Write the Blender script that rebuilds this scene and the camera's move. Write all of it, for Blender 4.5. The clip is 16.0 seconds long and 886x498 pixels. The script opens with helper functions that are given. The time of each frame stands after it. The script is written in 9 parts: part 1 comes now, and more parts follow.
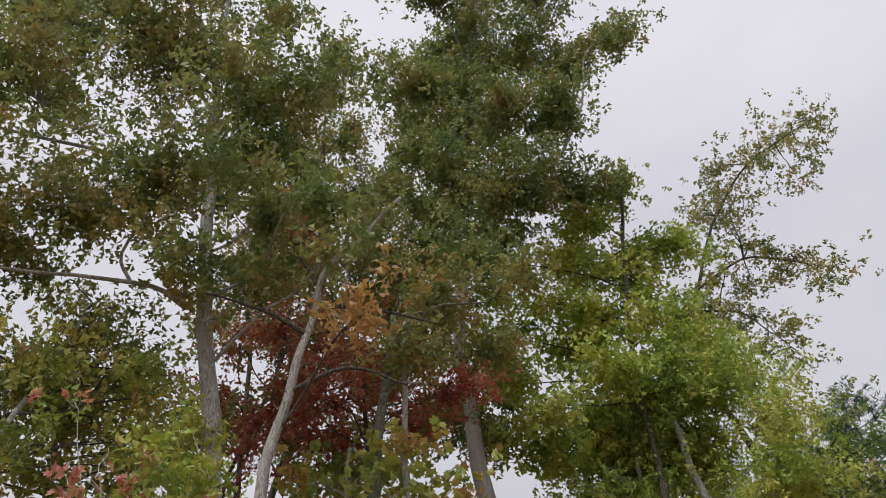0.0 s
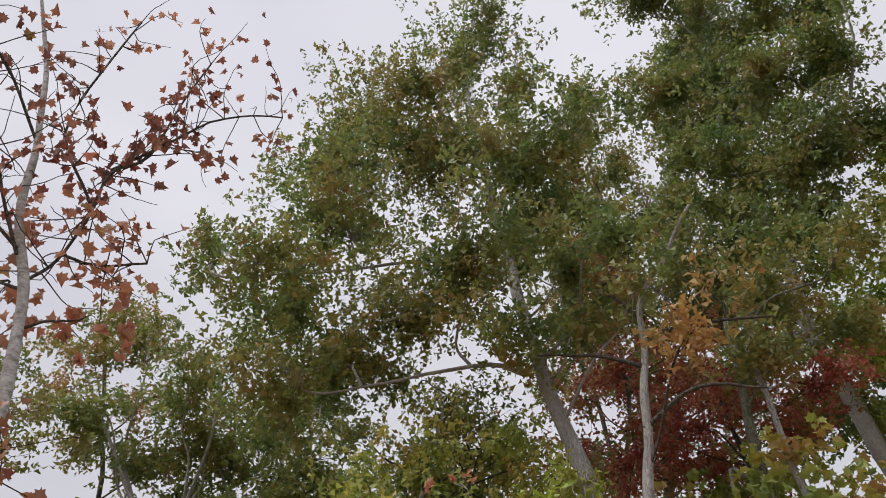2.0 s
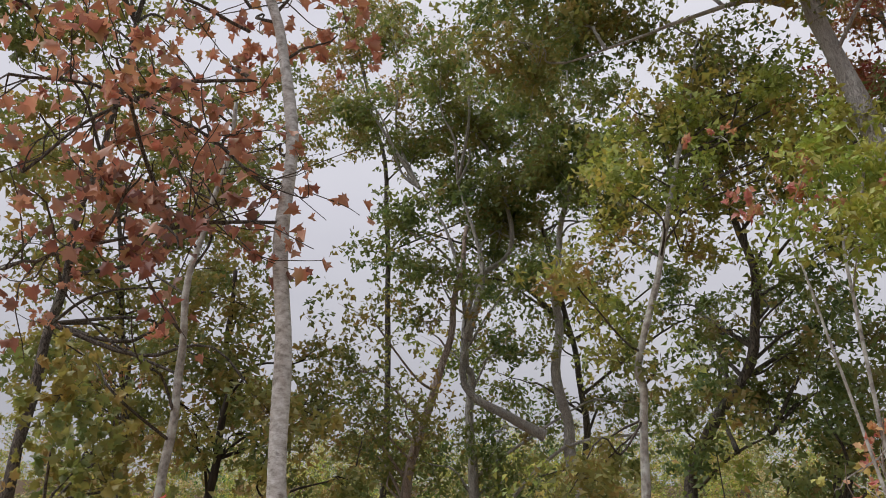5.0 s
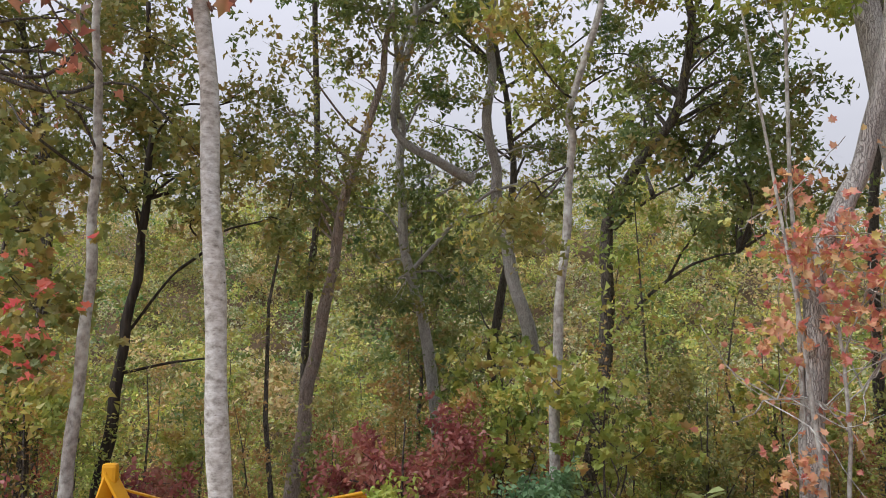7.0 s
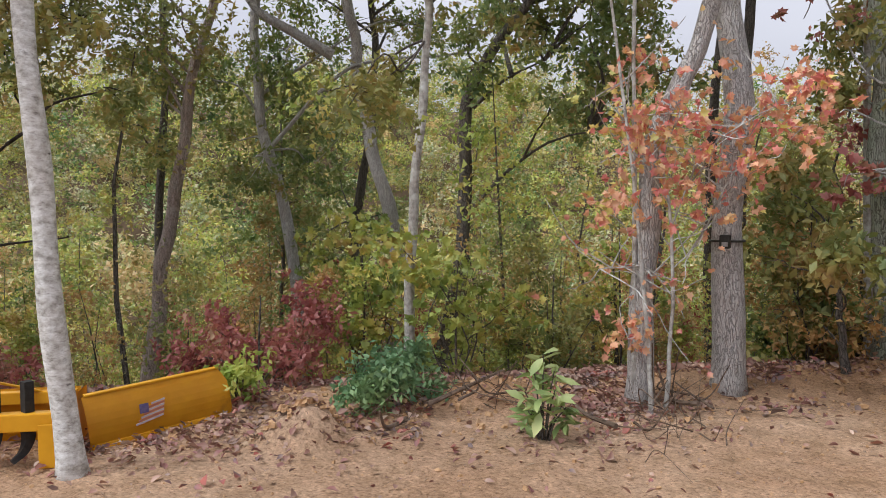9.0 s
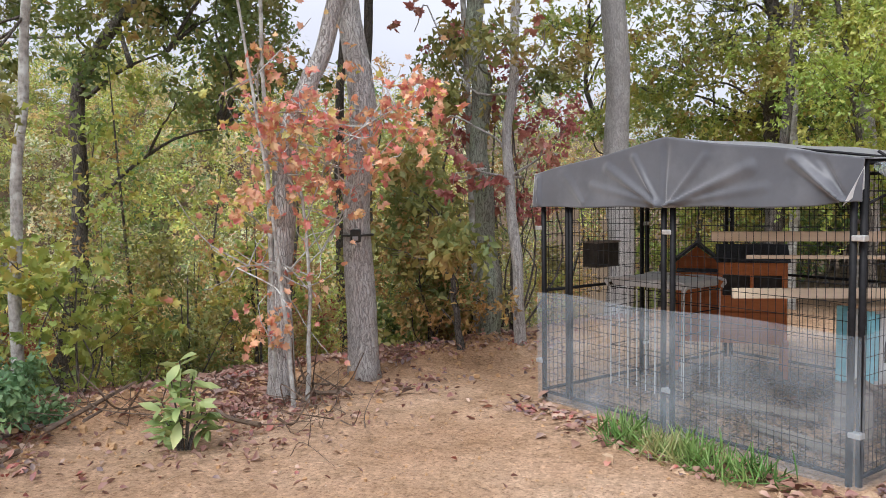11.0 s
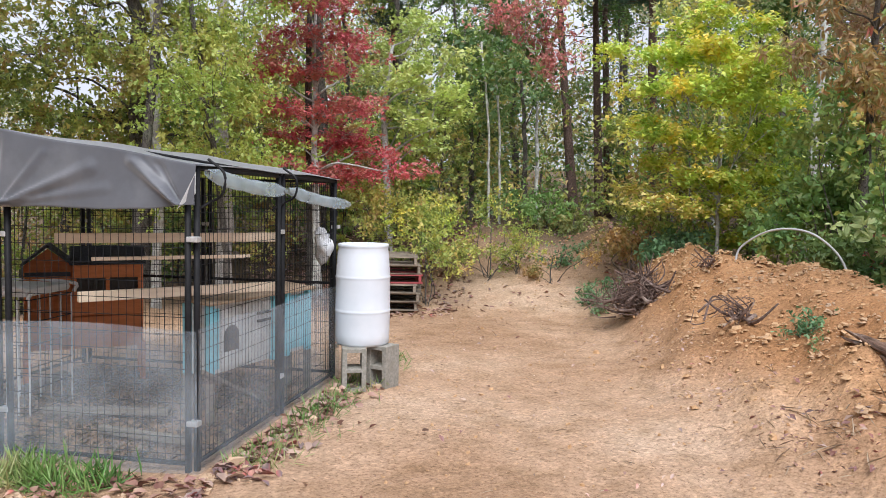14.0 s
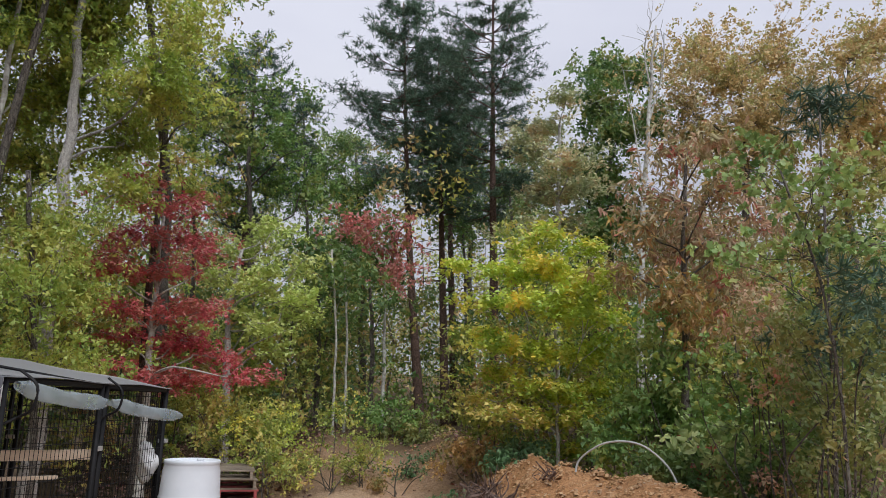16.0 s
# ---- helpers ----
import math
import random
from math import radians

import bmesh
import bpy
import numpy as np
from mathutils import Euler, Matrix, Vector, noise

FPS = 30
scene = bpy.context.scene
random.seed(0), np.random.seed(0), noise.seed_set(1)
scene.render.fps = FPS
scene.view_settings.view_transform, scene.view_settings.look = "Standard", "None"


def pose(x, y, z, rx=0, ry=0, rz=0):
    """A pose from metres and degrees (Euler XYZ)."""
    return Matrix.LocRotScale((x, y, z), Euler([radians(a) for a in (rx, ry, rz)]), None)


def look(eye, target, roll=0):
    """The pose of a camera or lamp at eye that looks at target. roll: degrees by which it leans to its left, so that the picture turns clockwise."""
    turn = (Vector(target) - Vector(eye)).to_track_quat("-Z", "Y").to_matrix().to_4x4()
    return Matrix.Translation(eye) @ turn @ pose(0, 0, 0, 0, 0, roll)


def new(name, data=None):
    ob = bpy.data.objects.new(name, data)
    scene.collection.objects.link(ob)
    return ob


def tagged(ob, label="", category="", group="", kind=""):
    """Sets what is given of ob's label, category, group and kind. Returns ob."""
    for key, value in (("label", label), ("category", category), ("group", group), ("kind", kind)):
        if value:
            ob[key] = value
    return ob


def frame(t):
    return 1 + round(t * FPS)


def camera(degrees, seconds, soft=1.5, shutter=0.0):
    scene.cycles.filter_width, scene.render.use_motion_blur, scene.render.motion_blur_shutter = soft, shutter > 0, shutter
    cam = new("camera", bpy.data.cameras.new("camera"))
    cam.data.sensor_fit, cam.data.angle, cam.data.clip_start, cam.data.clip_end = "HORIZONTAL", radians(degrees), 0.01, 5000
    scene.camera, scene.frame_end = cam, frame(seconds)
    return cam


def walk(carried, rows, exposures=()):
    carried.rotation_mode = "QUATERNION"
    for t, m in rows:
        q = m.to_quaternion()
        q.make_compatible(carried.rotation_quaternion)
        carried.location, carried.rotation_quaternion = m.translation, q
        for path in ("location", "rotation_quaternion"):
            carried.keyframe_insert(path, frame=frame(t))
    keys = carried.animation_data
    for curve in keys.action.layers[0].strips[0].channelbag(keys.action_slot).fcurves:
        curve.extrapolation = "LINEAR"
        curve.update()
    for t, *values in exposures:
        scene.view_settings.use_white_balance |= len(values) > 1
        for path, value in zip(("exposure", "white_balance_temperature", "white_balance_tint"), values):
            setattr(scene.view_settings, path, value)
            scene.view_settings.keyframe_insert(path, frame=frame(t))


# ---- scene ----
cam = camera(60.40, 16.0, soft=0.9)
PATH = [
    (0.0, pose(-0.203, 0.150, 1.720, 133.66, 5.92, 4.94)),
    (0.5, pose(-0.157, 0.175, 1.624, 137.47, 5.71, 9.28)),
    (1.0, pose(-0.136, 0.181, 1.585, 139.62, 5.36, 16.15)),
    (1.5, pose(-0.164, 0.124, 1.587, 140.24, 4.44, 26.89)),
    (2.0, pose(-0.188, 0.071, 1.580, 139.56, 3.17, 34.54)),
    (2.5, pose(-0.141, 0.051, 1.580, 138.86, 1.74, 40.27)),
    (3.0, pose(-0.103, 0.005, 1.563, 138.09, 0.86, 44.27)),
    (3.5, pose(-0.088, -0.054, 1.552, 136.99, 0.19, 47.97)),
    (4.0, pose(-0.128, -0.098, 1.602, 129.51, -0.55, 51.15)),
    (4.5, pose(-0.104, -0.078, 1.653, 121.93, -0.75, 53.26)),
    (5.0, pose(-0.042, -0.061, 1.707, 114.04, -0.58, 54.34)),
    (5.2, pose(-0.049, -0.072, 1.727, 111.56, -0.25, 54.63)),
    (7.3, pose(-0.113, -0.051, 1.658, 92.50, 0.17, 49.20)),
    (7.5, pose(-0.118, -0.044, 1.644, 90.50, 0.51, 49.84)),
    (8.0, pose(-0.116, -0.036, 1.619, 87.47, 0.80, 51.45)),
    (8.5, pose(-0.064, -0.014, 1.619, 86.94, 0.78, 49.37)),
    (9.0, pose(-0.009, 0.043, 1.614, 86.55, 0.13, 39.31)),
    (9.2, pose(-0.001, 0.056, 1.614, 86.53, -0.02, 37.09)),
    (11.3, pose(-0.030, 0.062, 1.592, 86.14, 0.89, 8.28)),
    (11.5, pose(-0.018, 0.065, 1.595, 86.01, 0.84, 5.84)),
    (12.0, pose(0.028, 0.056, 1.595, 85.86, 0.36, -1.04)),
    (12.5, pose(0.071, 0.055, 1.598, 85.74, 0.04, -7.45)),
    (13.0, pose(0.112, 0.046, 1.600, 85.80, -0.25, -13.83)),
    (13.5, pose(0.146, 0.045, 1.603, 86.42, -0.87, -23.33)),
    (14.0, pose(0.192, 0.045, 1.596, 86.49, -1.07, -31.86)),
    (14.5, pose(0.209, 0.045, 1.606, 88.78, -1.27, -37.52)),
    (15.0, pose(0.204, 0.029, 1.644, 95.69, -1.32, -39.74)),
    (15.5, pose(0.215, 0.021, 1.665, 99.08, -1.36, -41.37)),
    (16.0, pose(0.220, 0.018, 1.679, 101.87, -1.60, -43.15)),
]
walk(cam, PATH, exposures=[(0.0, 0.07, 6500, 10), (4.0, 0.07, 6500, 10), (5.0, 0.17, 6500, 10), (7.5, 0.62, 6250, 10), (9.0, 0.7, 6200, 10),
                           (11.5, 0.98, 6050, 10), (14.5, 1.0, 6020, 10), (15.3, 0.58, 6100, 10), (16.0, 0.3, 6150, 10)])


# ---- world and sun: bright overcast ----
world = bpy.data.worlds.new("overcast_sky")
scene.world = world
world.use_nodes = True
wn, wl = world.node_tree.nodes, world.node_tree.links
wn.clear()
w_out, w_bg, w_sky = wn.new("ShaderNodeOutputWorld"), wn.new("ShaderNodeBackground"), wn.new("ShaderNodeTexSky")
w_sky.sky_type, w_sky.sun_disc, w_sky.sun_elevation, w_sky.sun_rotation = "NISHITA", False, radians(48), radians(200)
w_co, w_map, w_noise, w_ramp, w_mix = (wn.new("ShaderNodeTexCoord"), wn.new("ShaderNodeMapping"), wn.new("ShaderNodeTexNoise"),
                                       wn.new("ShaderNodeValToRGB"), wn.new("ShaderNodeMix"))
w_map.inputs["Scale"].default_value = (1.2, 1.2, 3.2)
w_noise.inputs["Scale"].default_value, w_noise.inputs["Detail"].default_value = 1.3, 5
w_ramp.color_ramp.elements[0].position, w_ramp.color_ramp.elements[1].position = 0.3, 0.72
w_ramp.color_ramp.elements[0].color, w_ramp.color_ramp.elements[1].color = (5.7, 5.65, 6.35, 1), (7.3, 7.2, 7.65, 1)
w_mix.data_type = "RGBA"
w_mix.inputs["Factor"].default_value = 0.95
# an overcast vault: about half as bright at the horizon as overhead
w_sep, w_vault, w_mul = wn.new("ShaderNodeSeparateXYZ"), wn.new("ShaderNodeValToRGB"), wn.new("ShaderNodeMix")
while len(w_vault.color_ramp.elements) < 4:
    w_vault.color_ramp.elements.new(0.5)
for w_e, (w_p, w_v) in zip(w_vault.color_ramp.elements, ((0.0, 0.52), (0.2, 0.66), (0.45, 0.95), (1.0, 1.2))):
    w_e.position, w_e.color = w_p, (w_v, w_v, w_v, 1)
w_mul.data_type, w_mul.blend_type = "RGBA", "MULTIPLY"
w_mul.inputs["Factor"].default_value = 1
wl.new(w_co.outputs["Generated"], w_sep.inputs["Vector"])
wl.new(w_sep.outputs["Z"], w_vault.inputs["Fac"])
wl.new(w_ramp.outputs["Color"], w_mul.inputs["A"])
wl.new(w_vault.outputs["Color"], w_mul.inputs["B"])
wl.new(w_co.outputs["Generated"], w_map.inputs["Vector"])
wl.new(w_map.outputs["Vector"], w_noise.inputs["Vector"])
wl.new(w_noise.outputs["Fac"], w_ramp.inputs["Fac"])
wl.new(w_sky.outputs["Color"], w_mix.inputs["A"])
wl.new(w_mul.outputs["Result"], w_mix.inputs["B"])
wl.new(w_mix.outputs["Result"], w_bg.inputs["Color"])
wl.new(w_bg.outputs["Background"], w_out.inputs["Surface"])
w_bg.inputs["Strength"].default_value = 0.1
sun = new("sun", bpy.data.lights.new("sun", "SUN"))
sun.data.energy, sun.data.angle, sun.data.color = 1.9, radians(30), (1.0, 0.96, 0.9)
sun.matrix_world = look((-6, -14, 20), (0, 0, 0))


# ---- materials ----
def material(name):
    m = bpy.data.materials.new(name)
    m.use_nodes = True
    n = m.node_tree.nodes
    return m, n, m.node_tree.links, n["Principled BSDF"]


def ramp_node(n, stops):
    r = n.new("ShaderNodeValToRGB")
    while len(r.color_ramp.elements) < len(stops):
        r.color_ramp.elements.new(0.5)
    for e, (p, c) in zip(r.color_ramp.elements, stops):
        e.position, e.color = p, (*c, 1)
    return r


def noise_node(n, l, scale, detail=6, stretch=(1, 1, 1), rough=0.6):
    co, mp, t = n.new("ShaderNodeTexCoord"), n.new("ShaderNodeMapping"), n.new("ShaderNodeTexNoise")
    mp.inputs["Scale"].default_value = stretch
    t.inputs["Scale"].default_value, t.inputs["Detail"].default_value, t.inputs["Roughness"].default_value = scale, detail, rough
    l.new(co.outputs["Object"], mp.inputs["Vector"])
    l.new(mp.outputs["Vector"], t.inputs["Vector"])
    return t


def bump_to(n, l, b, height, strength, distance):
    bp = n.new("ShaderNodeBump")
    bp.inputs["Strength"].default_value, bp.inputs["Distance"].default_value = strength, distance
    l.new(height, bp.inputs["Height"])
    l.new(bp.outputs["Normal"], b.inputs["Normal"])


def rough_mat(name, dark, light, scale, rough=0.85, metal=0.0, bump=0.3, dist=0.01, stretch=(1, 1, 1), blot=None, blot_scale=1.5, blot_at=0.6):
    """Two-scale mottled surface: fine grain, larger blotches, relief."""
    m, n, l, b = material(name)
    t1 = noise_node(n, l, scale, 8, stretch)
    r1 = ramp_node(n, [(0.3, dark), (0.7, light)])
    l.new(t1.outputs["Fac"], r1.inputs["Fac"])
    colour = r1.outputs["Color"]
    if blot:
        t2 = noise_node(n, l, blot_scale, 5)
        r2 = ramp_node(n, [(blot_at - 0.08, (0, 0, 0)), (blot_at + 0.08, (1, 1, 1))])
        mx = n.new("ShaderNodeMix")
        mx.data_type = "RGBA"
        l.new(t2.outputs["Fac"], r2.inputs["Fac"])
        l.new(r2.outputs["Color"], mx.inputs["Factor"])
        l.new(colour, mx.inputs["A"])
        mx.inputs["B"].default_value = (*blot, 1)
        colour = mx.outputs["Result"]
    l.new(colour, b.inputs["Base Color"])
    b.inputs["Roughness"].default_value, b.inputs["Metallic"].default_value = rough, metal
    b.inputs["Specular IOR Level"].default_value = 0.3
    bump_to(n, l, b, t1.outputs["Fac"], bump, dist)
    return m


def bark(name, dark, light, lichen, at=0.58, scale=22, ridge=0.12):
    return rough_mat(name, dark, light, scale, 0.95, 0, 0.9, 0.03, (1, 1, ridge), lichen, 5.0, at)


def leaf_mat(name, colours, trans=0.62):
    """Thin leaf: colour differs leaf by leaf, lit from behind too."""
    m, n, l, b = material(name)
    g = n.new("ShaderNodeNewGeometry")
    k = len(colours)
    r = ramp_node(n, [((i + 0.5) / k if k > 1 else 0.5, c) for i, c in enumerate(colours)])
    t = noise_node(n, l, 0.35, 3)
    t2 = noise_node(n, l, 1.7, 2)
    f1, f2 = n.new("ShaderNodeMath"), n.new("ShaderNodeMath")
    f1.operation, f2.operation = "MULTIPLY_ADD", "MULTIPLY_ADD"
    f1.inputs[1].default_value, f1.inputs[2].default_value = 2.1, -0.63
    f2.inputs[1].default_value = 0.2
    l.new(t2.outputs["Fac"], f1.inputs[0])
    l.new(g.outputs["Random Per Island"], f2.inputs[0])
    l.new(f1.outputs["Value"], f2.inputs[2])
    l.new(f2.outputs["Value"], r.inputs["Fac"])
    hsv = n.new("ShaderNodeHueSaturation")
    mr = n.new("ShaderNodeMapRange")
    mr.inputs["From Min"].default_value, mr.inputs["From Max"].default_value = 0.3, 0.7
    mr.inputs["To Min"].default_value, mr.inputs["To Max"].default_value = 0.85, 1.4
    l.new(t.outputs["Fac"], mr.inputs["Value"])
    k1, k2, k3, k4 = n.new("ShaderNodeMath"), n.new("ShaderNodeMath"), n.new("ShaderNodeMapRange"), n.new("ShaderNodeMath")
    k1.operation, k2.operation, k4.operation = "MULTIPLY", "FRACT", "MULTIPLY"
    k1.inputs[1].default_value = 91.7
    k3.inputs["To Min"].default_value, k3.inputs["To Max"].default_value = 0.88, 1.15
    l.new(g.outputs["Random Per Island"], k1.inputs[0])
    l.new(k1.outputs["Value"], k2.inputs[0])
    l.new(k2.outputs["Value"], k3.inputs["Value"])
    l.new(k3.outputs["Result"], k4.inputs[0])
    l.new(mr.outputs["Result"], k4.inputs[1])
    l.new(k4.outputs["Value"], hsv.inputs["Value"])
    l.new(r.outputs["Color"], hsv.inputs["Color"])
    l.new(hsv.outputs["Color"], b.inputs["Base Color"])
    b.inputs["Roughness"].default_value, b.inputs["Specular IOR Level"].default_value = 0.52, 0.4
    tr, mix, dim = n.new("ShaderNodeBsdfTranslucent"), n.new("ShaderNodeAddShader"), n.new("ShaderNodeHueSaturation")
    dim.inputs["Value"].default_value, dim.inputs["Saturation"].default_value = trans, 1.08
    l.new(hsv.outputs["Color"], dim.inputs["Color"])
    l.new(dim.outputs["Color"], tr.inputs["Color"])
    l.new(b.outputs["BSDF"], mix.inputs[0])
    l.new(tr.outputs["BSDF"], mix.inputs[1])
    l.new(mix.outputs["Shader"], n["Material Output"].inputs["Surface"])
    return m


def furrowed(name, crack, plate, pale, scale=26.0, ridge=0.2, pale_at=0.56):
    """Plated bark: ragged vertical plates parted by dark cracks, with paler lichen bloom."""
    m, n, l, b = material(name)
    co, mp, warp, mixv, vo = (n.new("ShaderNodeTexCoord"), n.new("ShaderNodeMapping"), n.new("ShaderNodeTexNoise"), n.new("ShaderNodeMix"), n.new("ShaderNodeTexVoronoi"))
    mp.inputs["Scale"].default_value = (1, 1, ridge)
    warp.inputs["Scale"].default_value, warp.inputs["Detail"].default_value = 9.0, 4
    mixv.data_type, mixv.blend_type = "RGBA", "ADD"
    mixv.inputs["Factor"].default_value = 0.07
    vo.feature = "DISTANCE_TO_EDGE"
    vo.inputs["Scale"].default_value = scale
    l.new(co.outputs["Object"], mp.inputs["Vector"])
    l.new(co.outputs["Object"], warp.inputs["Vector"])
    l.new(mp.outputs["Vector"], mixv.inputs["A"])
    l.new(warp.outputs["Color"], mixv.inputs["B"])
    l.new(mixv.outputs["Result"], vo.inputs["Vector"])
    edge = ramp_node(n, [(0.0, (0, 0, 0)), (0.1, (1, 1, 1))])
    l.new(vo.outputs["Distance"], edge.inputs["Fac"])
    t1, t2 = noise_node(n, l, 55, 8, (1, 1, 0.3), 0.7), noise_node(n, l, 4.0, 5)
    tone = ramp_node(n, [(0.36, tuple(0.62 * v for v in plate)), (0.62, plate)])
    bloom = ramp_node(n, [(pale_at - 0.07, (0, 0, 0)), (pale_at + 0.07, (1, 1, 1))])
    m1, m2 = n.new("ShaderNodeMix"), n.new("ShaderNodeMix")
    m1.data_type = m2.data_type = "RGBA"
    m1.inputs["B"].default_value, m2.inputs["A"].default_value = (*pale, 1), (*crack, 1)
    l.new(t1.outputs["Fac"], tone.inputs["Fac"])
    l.new(t2.outputs["Fac"], bloom.inputs["Fac"])
    half = n.new("ShaderNodeMath")
    half.operation = "MULTIPLY"
    half.inputs[1].default_value = 0.6
    l.new(bloom.outputs["Color"], half.inputs[0])
    l.new(half.outputs["Value"], m1.inputs["Factor"])
    l.new(tone.outputs["Color"], m1.inputs["A"])
    l.new(edge.outputs["Color"], m2.inputs["Factor"])
    l.new(m1.outputs["Result"], m2.inputs["B"])
    l.new(m2.outputs["Result"], b.inputs["Base Color"])
    b.inputs["Roughness"].default_value, b.inputs["Specular IOR Level"].default_value = 0.95, 0.2
    hm = n.new("ShaderNodeMath")
    hm.operation = "MULTIPLY_ADD"
    hm.inputs[1].default_value = 0.4
    l.new(t1.outputs["Fac"], hm.inputs[0])
    l.new(edge.outputs["Color"], hm.inputs[2])
    bump_to(n, l, b, hm.outputs["Value"], 0.8, 0.02)
    return m


def lichened(name):
    """Smooth pale bark mottled with lichen rings, grey patches and dark scars."""
    m, n, l, b = material(name)
    t1, t2, t3 = noise_node(n, l, 15, 7, (1, 1, 1.5), 0.62), noise_node(n, l, 46, 6, (0.6, 0.6, 1.8), 0.7), noise_node(n, l, 7, 3, (1, 1, 2.2))
    r1 = ramp_node(n, [(0.34, (0.32, 0.31, 0.29)), (0.44, (0.5, 0.5, 0.48)), (0.53, (0.62, 0.63, 0.62)), (0.64, (0.76, 0.78, 0.78))])
    r2 = ramp_node(n, [(0.3, (0.5, 0.48, 0.46)), (0.45, (0.95, 0.95, 0.95)), (0.7, (1.08, 1.08, 1.08))])
    r3 = ramp_node(n, [(0.66, (1, 1, 1)), (0.72, (0.25, 0.23, 0.21))])
    tone = r1.outputs["Color"]
    l.new(t1.outputs["Fac"], r1.inputs["Fac"])
    for t, r in ((t2, r2), (t3, r3)):
        mm = n.new("ShaderNodeMix")
        mm.data_type, mm.blend_type = "RGBA", "MULTIPLY"
        mm.inputs["Factor"].default_value = 1
        l.new(t.outputs["Fac"], r.inputs["Fac"])
        l.new(tone, mm.inputs["A"])
        l.new(r.outputs["Color"], mm.inputs["B"])
        tone = mm.outputs["Result"]
    l.new(tone, b.inputs["Base Color"])
    b.inputs["Roughness"].default_value, b.inputs["Specular IOR Level"].default_value = 0.9, 0.2
    bump_to(n, l, b, t2.outputs["Fac"], 0.5, 0.012)
    return m


BARK_GREY = furrowed("grey_bark", (0.31, 0.29, 0.275), (0.62, 0.595, 0.575), (0.68, 0.68, 0.66), 62.0, 0.15)
BARK_PALE = rough_mat("pale_bark", (0.2, 0.19, 0.17), (0.52, 0.5, 0.47), 30, 0.95, 0, 0.7, 0.015, (1, 1, 0.7), (0.58, 0.6, 0.57), 9.0, 0.55)
BARK_BIRCH = lichened("lichen_bark")
BARK_DARK = furrowed("dark_bark", (0.05, 0.045, 0.04), (0.19, 0.168, 0.148), (0.24, 0.25, 0.2), 50.0, 0.16, 0.62)
BARK_BLACK = bark("black_bark", (0.02, 0.018, 0.016), (0.09, 0.075, 0.065), (0.1, 0.1, 0.08), 0.7)
BARK_BROWN = furrowed("brown_bark", (0.24, 0.185, 0.16), (0.52, 0.42, 0.37), (0.5, 0.46, 0.42), 55.0, 0.15, 0.55)
BARK_ASH = furrowed("ash_grey_bark", (0.36, 0.345, 0.33), (0.66, 0.64, 0.62), (0.7, 0.7, 0.68), 62.0, 0.15)
BARK_MOSSY = furrowed("mossy_bark", (0.13, 0.13, 0.1), (0.36, 0.36, 0.31), (0.31, 0.37, 0.27), 50.0, 0.16, 0.5)
BARK_PINE = furrowed("pine_bark", (0.05, 0.036, 0.03), (0.2, 0.135, 0.112), (0.16, 0.135, 0.115), 42.0, 0.2, 0.64)
DEADWOOD = rough_mat("dead_wood", (0.04, 0.028, 0.02), (0.25, 0.18, 0.13), 26, 0.95, 0, 0.9, 0.02, (0.14, 1, 1), (0.16, 0.12, 0.095), 4.0, 0.6)
STALK = rough_mat("dry_stalks", (0.14, 0.1, 0.07), (0.36, 0.27, 0.2), 30, 0.95, 0, 0.5, 0.01)
ROOT_WOOD = rough_mat("torn_root_wood", (0.05, 0.034, 0.028), (0.25, 0.17, 0.14), 30, 0.95, 0, 0.9, 0.02, (0.2, 1, 1), (0.36, 0.29, 0.25), 5.0, 0.62)
LOG_WOOD = rough_mat("splintered_log_wood", (0.05, 0.03, 0.022), (0.26, 0.165, 0.12), 34, 0.95, 0, 1.0, 0.02, (0.12, 1, 1), (0.34, 0.27, 0.22), 6.0, 0.62)

OAK_GREEN = leaf_mat("oak_leaf_green", [(0.074, 0.107, 0.035), (0.112, 0.136, 0.045), (0.156, 0.16, 0.051), (0.198, 0.172, 0.056), (0.215, 0.15, 0.06)], 0.72)
OAK_DARK = leaf_mat("oak_leaf_dark", [(0.065, 0.104, 0.037), (0.094, 0.132, 0.044), (0.131, 0.16, 0.051), (0.168, 0.17, 0.056), (0.18, 0.139, 0.057)], 0.7)
MID_GREEN = leaf_mat("maple_leaf_green", [(0.071, 0.136, 0.041), (0.1, 0.177, 0.049), (0.142, 0.212, 0.059), (0.212, 0.236, 0.071)])
DEEP_GREEN = leaf_mat("deep_green_leaf", [(0.045, 0.092, 0.032), (0.072, 0.125, 0.038), (0.105, 0.155, 0.045), (0.165, 0.16, 0.048)])
LIGHT_GREEN = leaf_mat("light_green_leaf", [(0.13, 0.185, 0.042), (0.18, 0.245, 0.052), (0.245, 0.3, 0.068), (0.315, 0.31, 0.075), (0.2, 0.2, 0.056)])
YELLOW_GREEN = leaf_mat("yellow_green_leaf", [(0.115, 0.155, 0.044), (0.175, 0.225, 0.058), (0.25, 0.28, 0.072), (0.34, 0.3, 0.082), (0.28, 0.185, 0.08)])
BUFF_GREEN = leaf_mat("buff_green_leaf", [(0.168, 0.202, 0.112), (0.235, 0.258, 0.146), (0.314, 0.302, 0.179), (0.336, 0.258, 0.157)])
BLUE_GREEN = leaf_mat("blue_green_leaf", [(0.08, 0.14, 0.045), (0.125, 0.19, 0.06), (0.18, 0.245, 0.085), (0.25, 0.27, 0.09)])
PALE_LIME = leaf_mat("pale_lime_leaf", [(0.22, 0.29, 0.085), (0.3, 0.36, 0.11), (0.36, 0.4, 0.14), (0.31, 0.32, 0.11)])
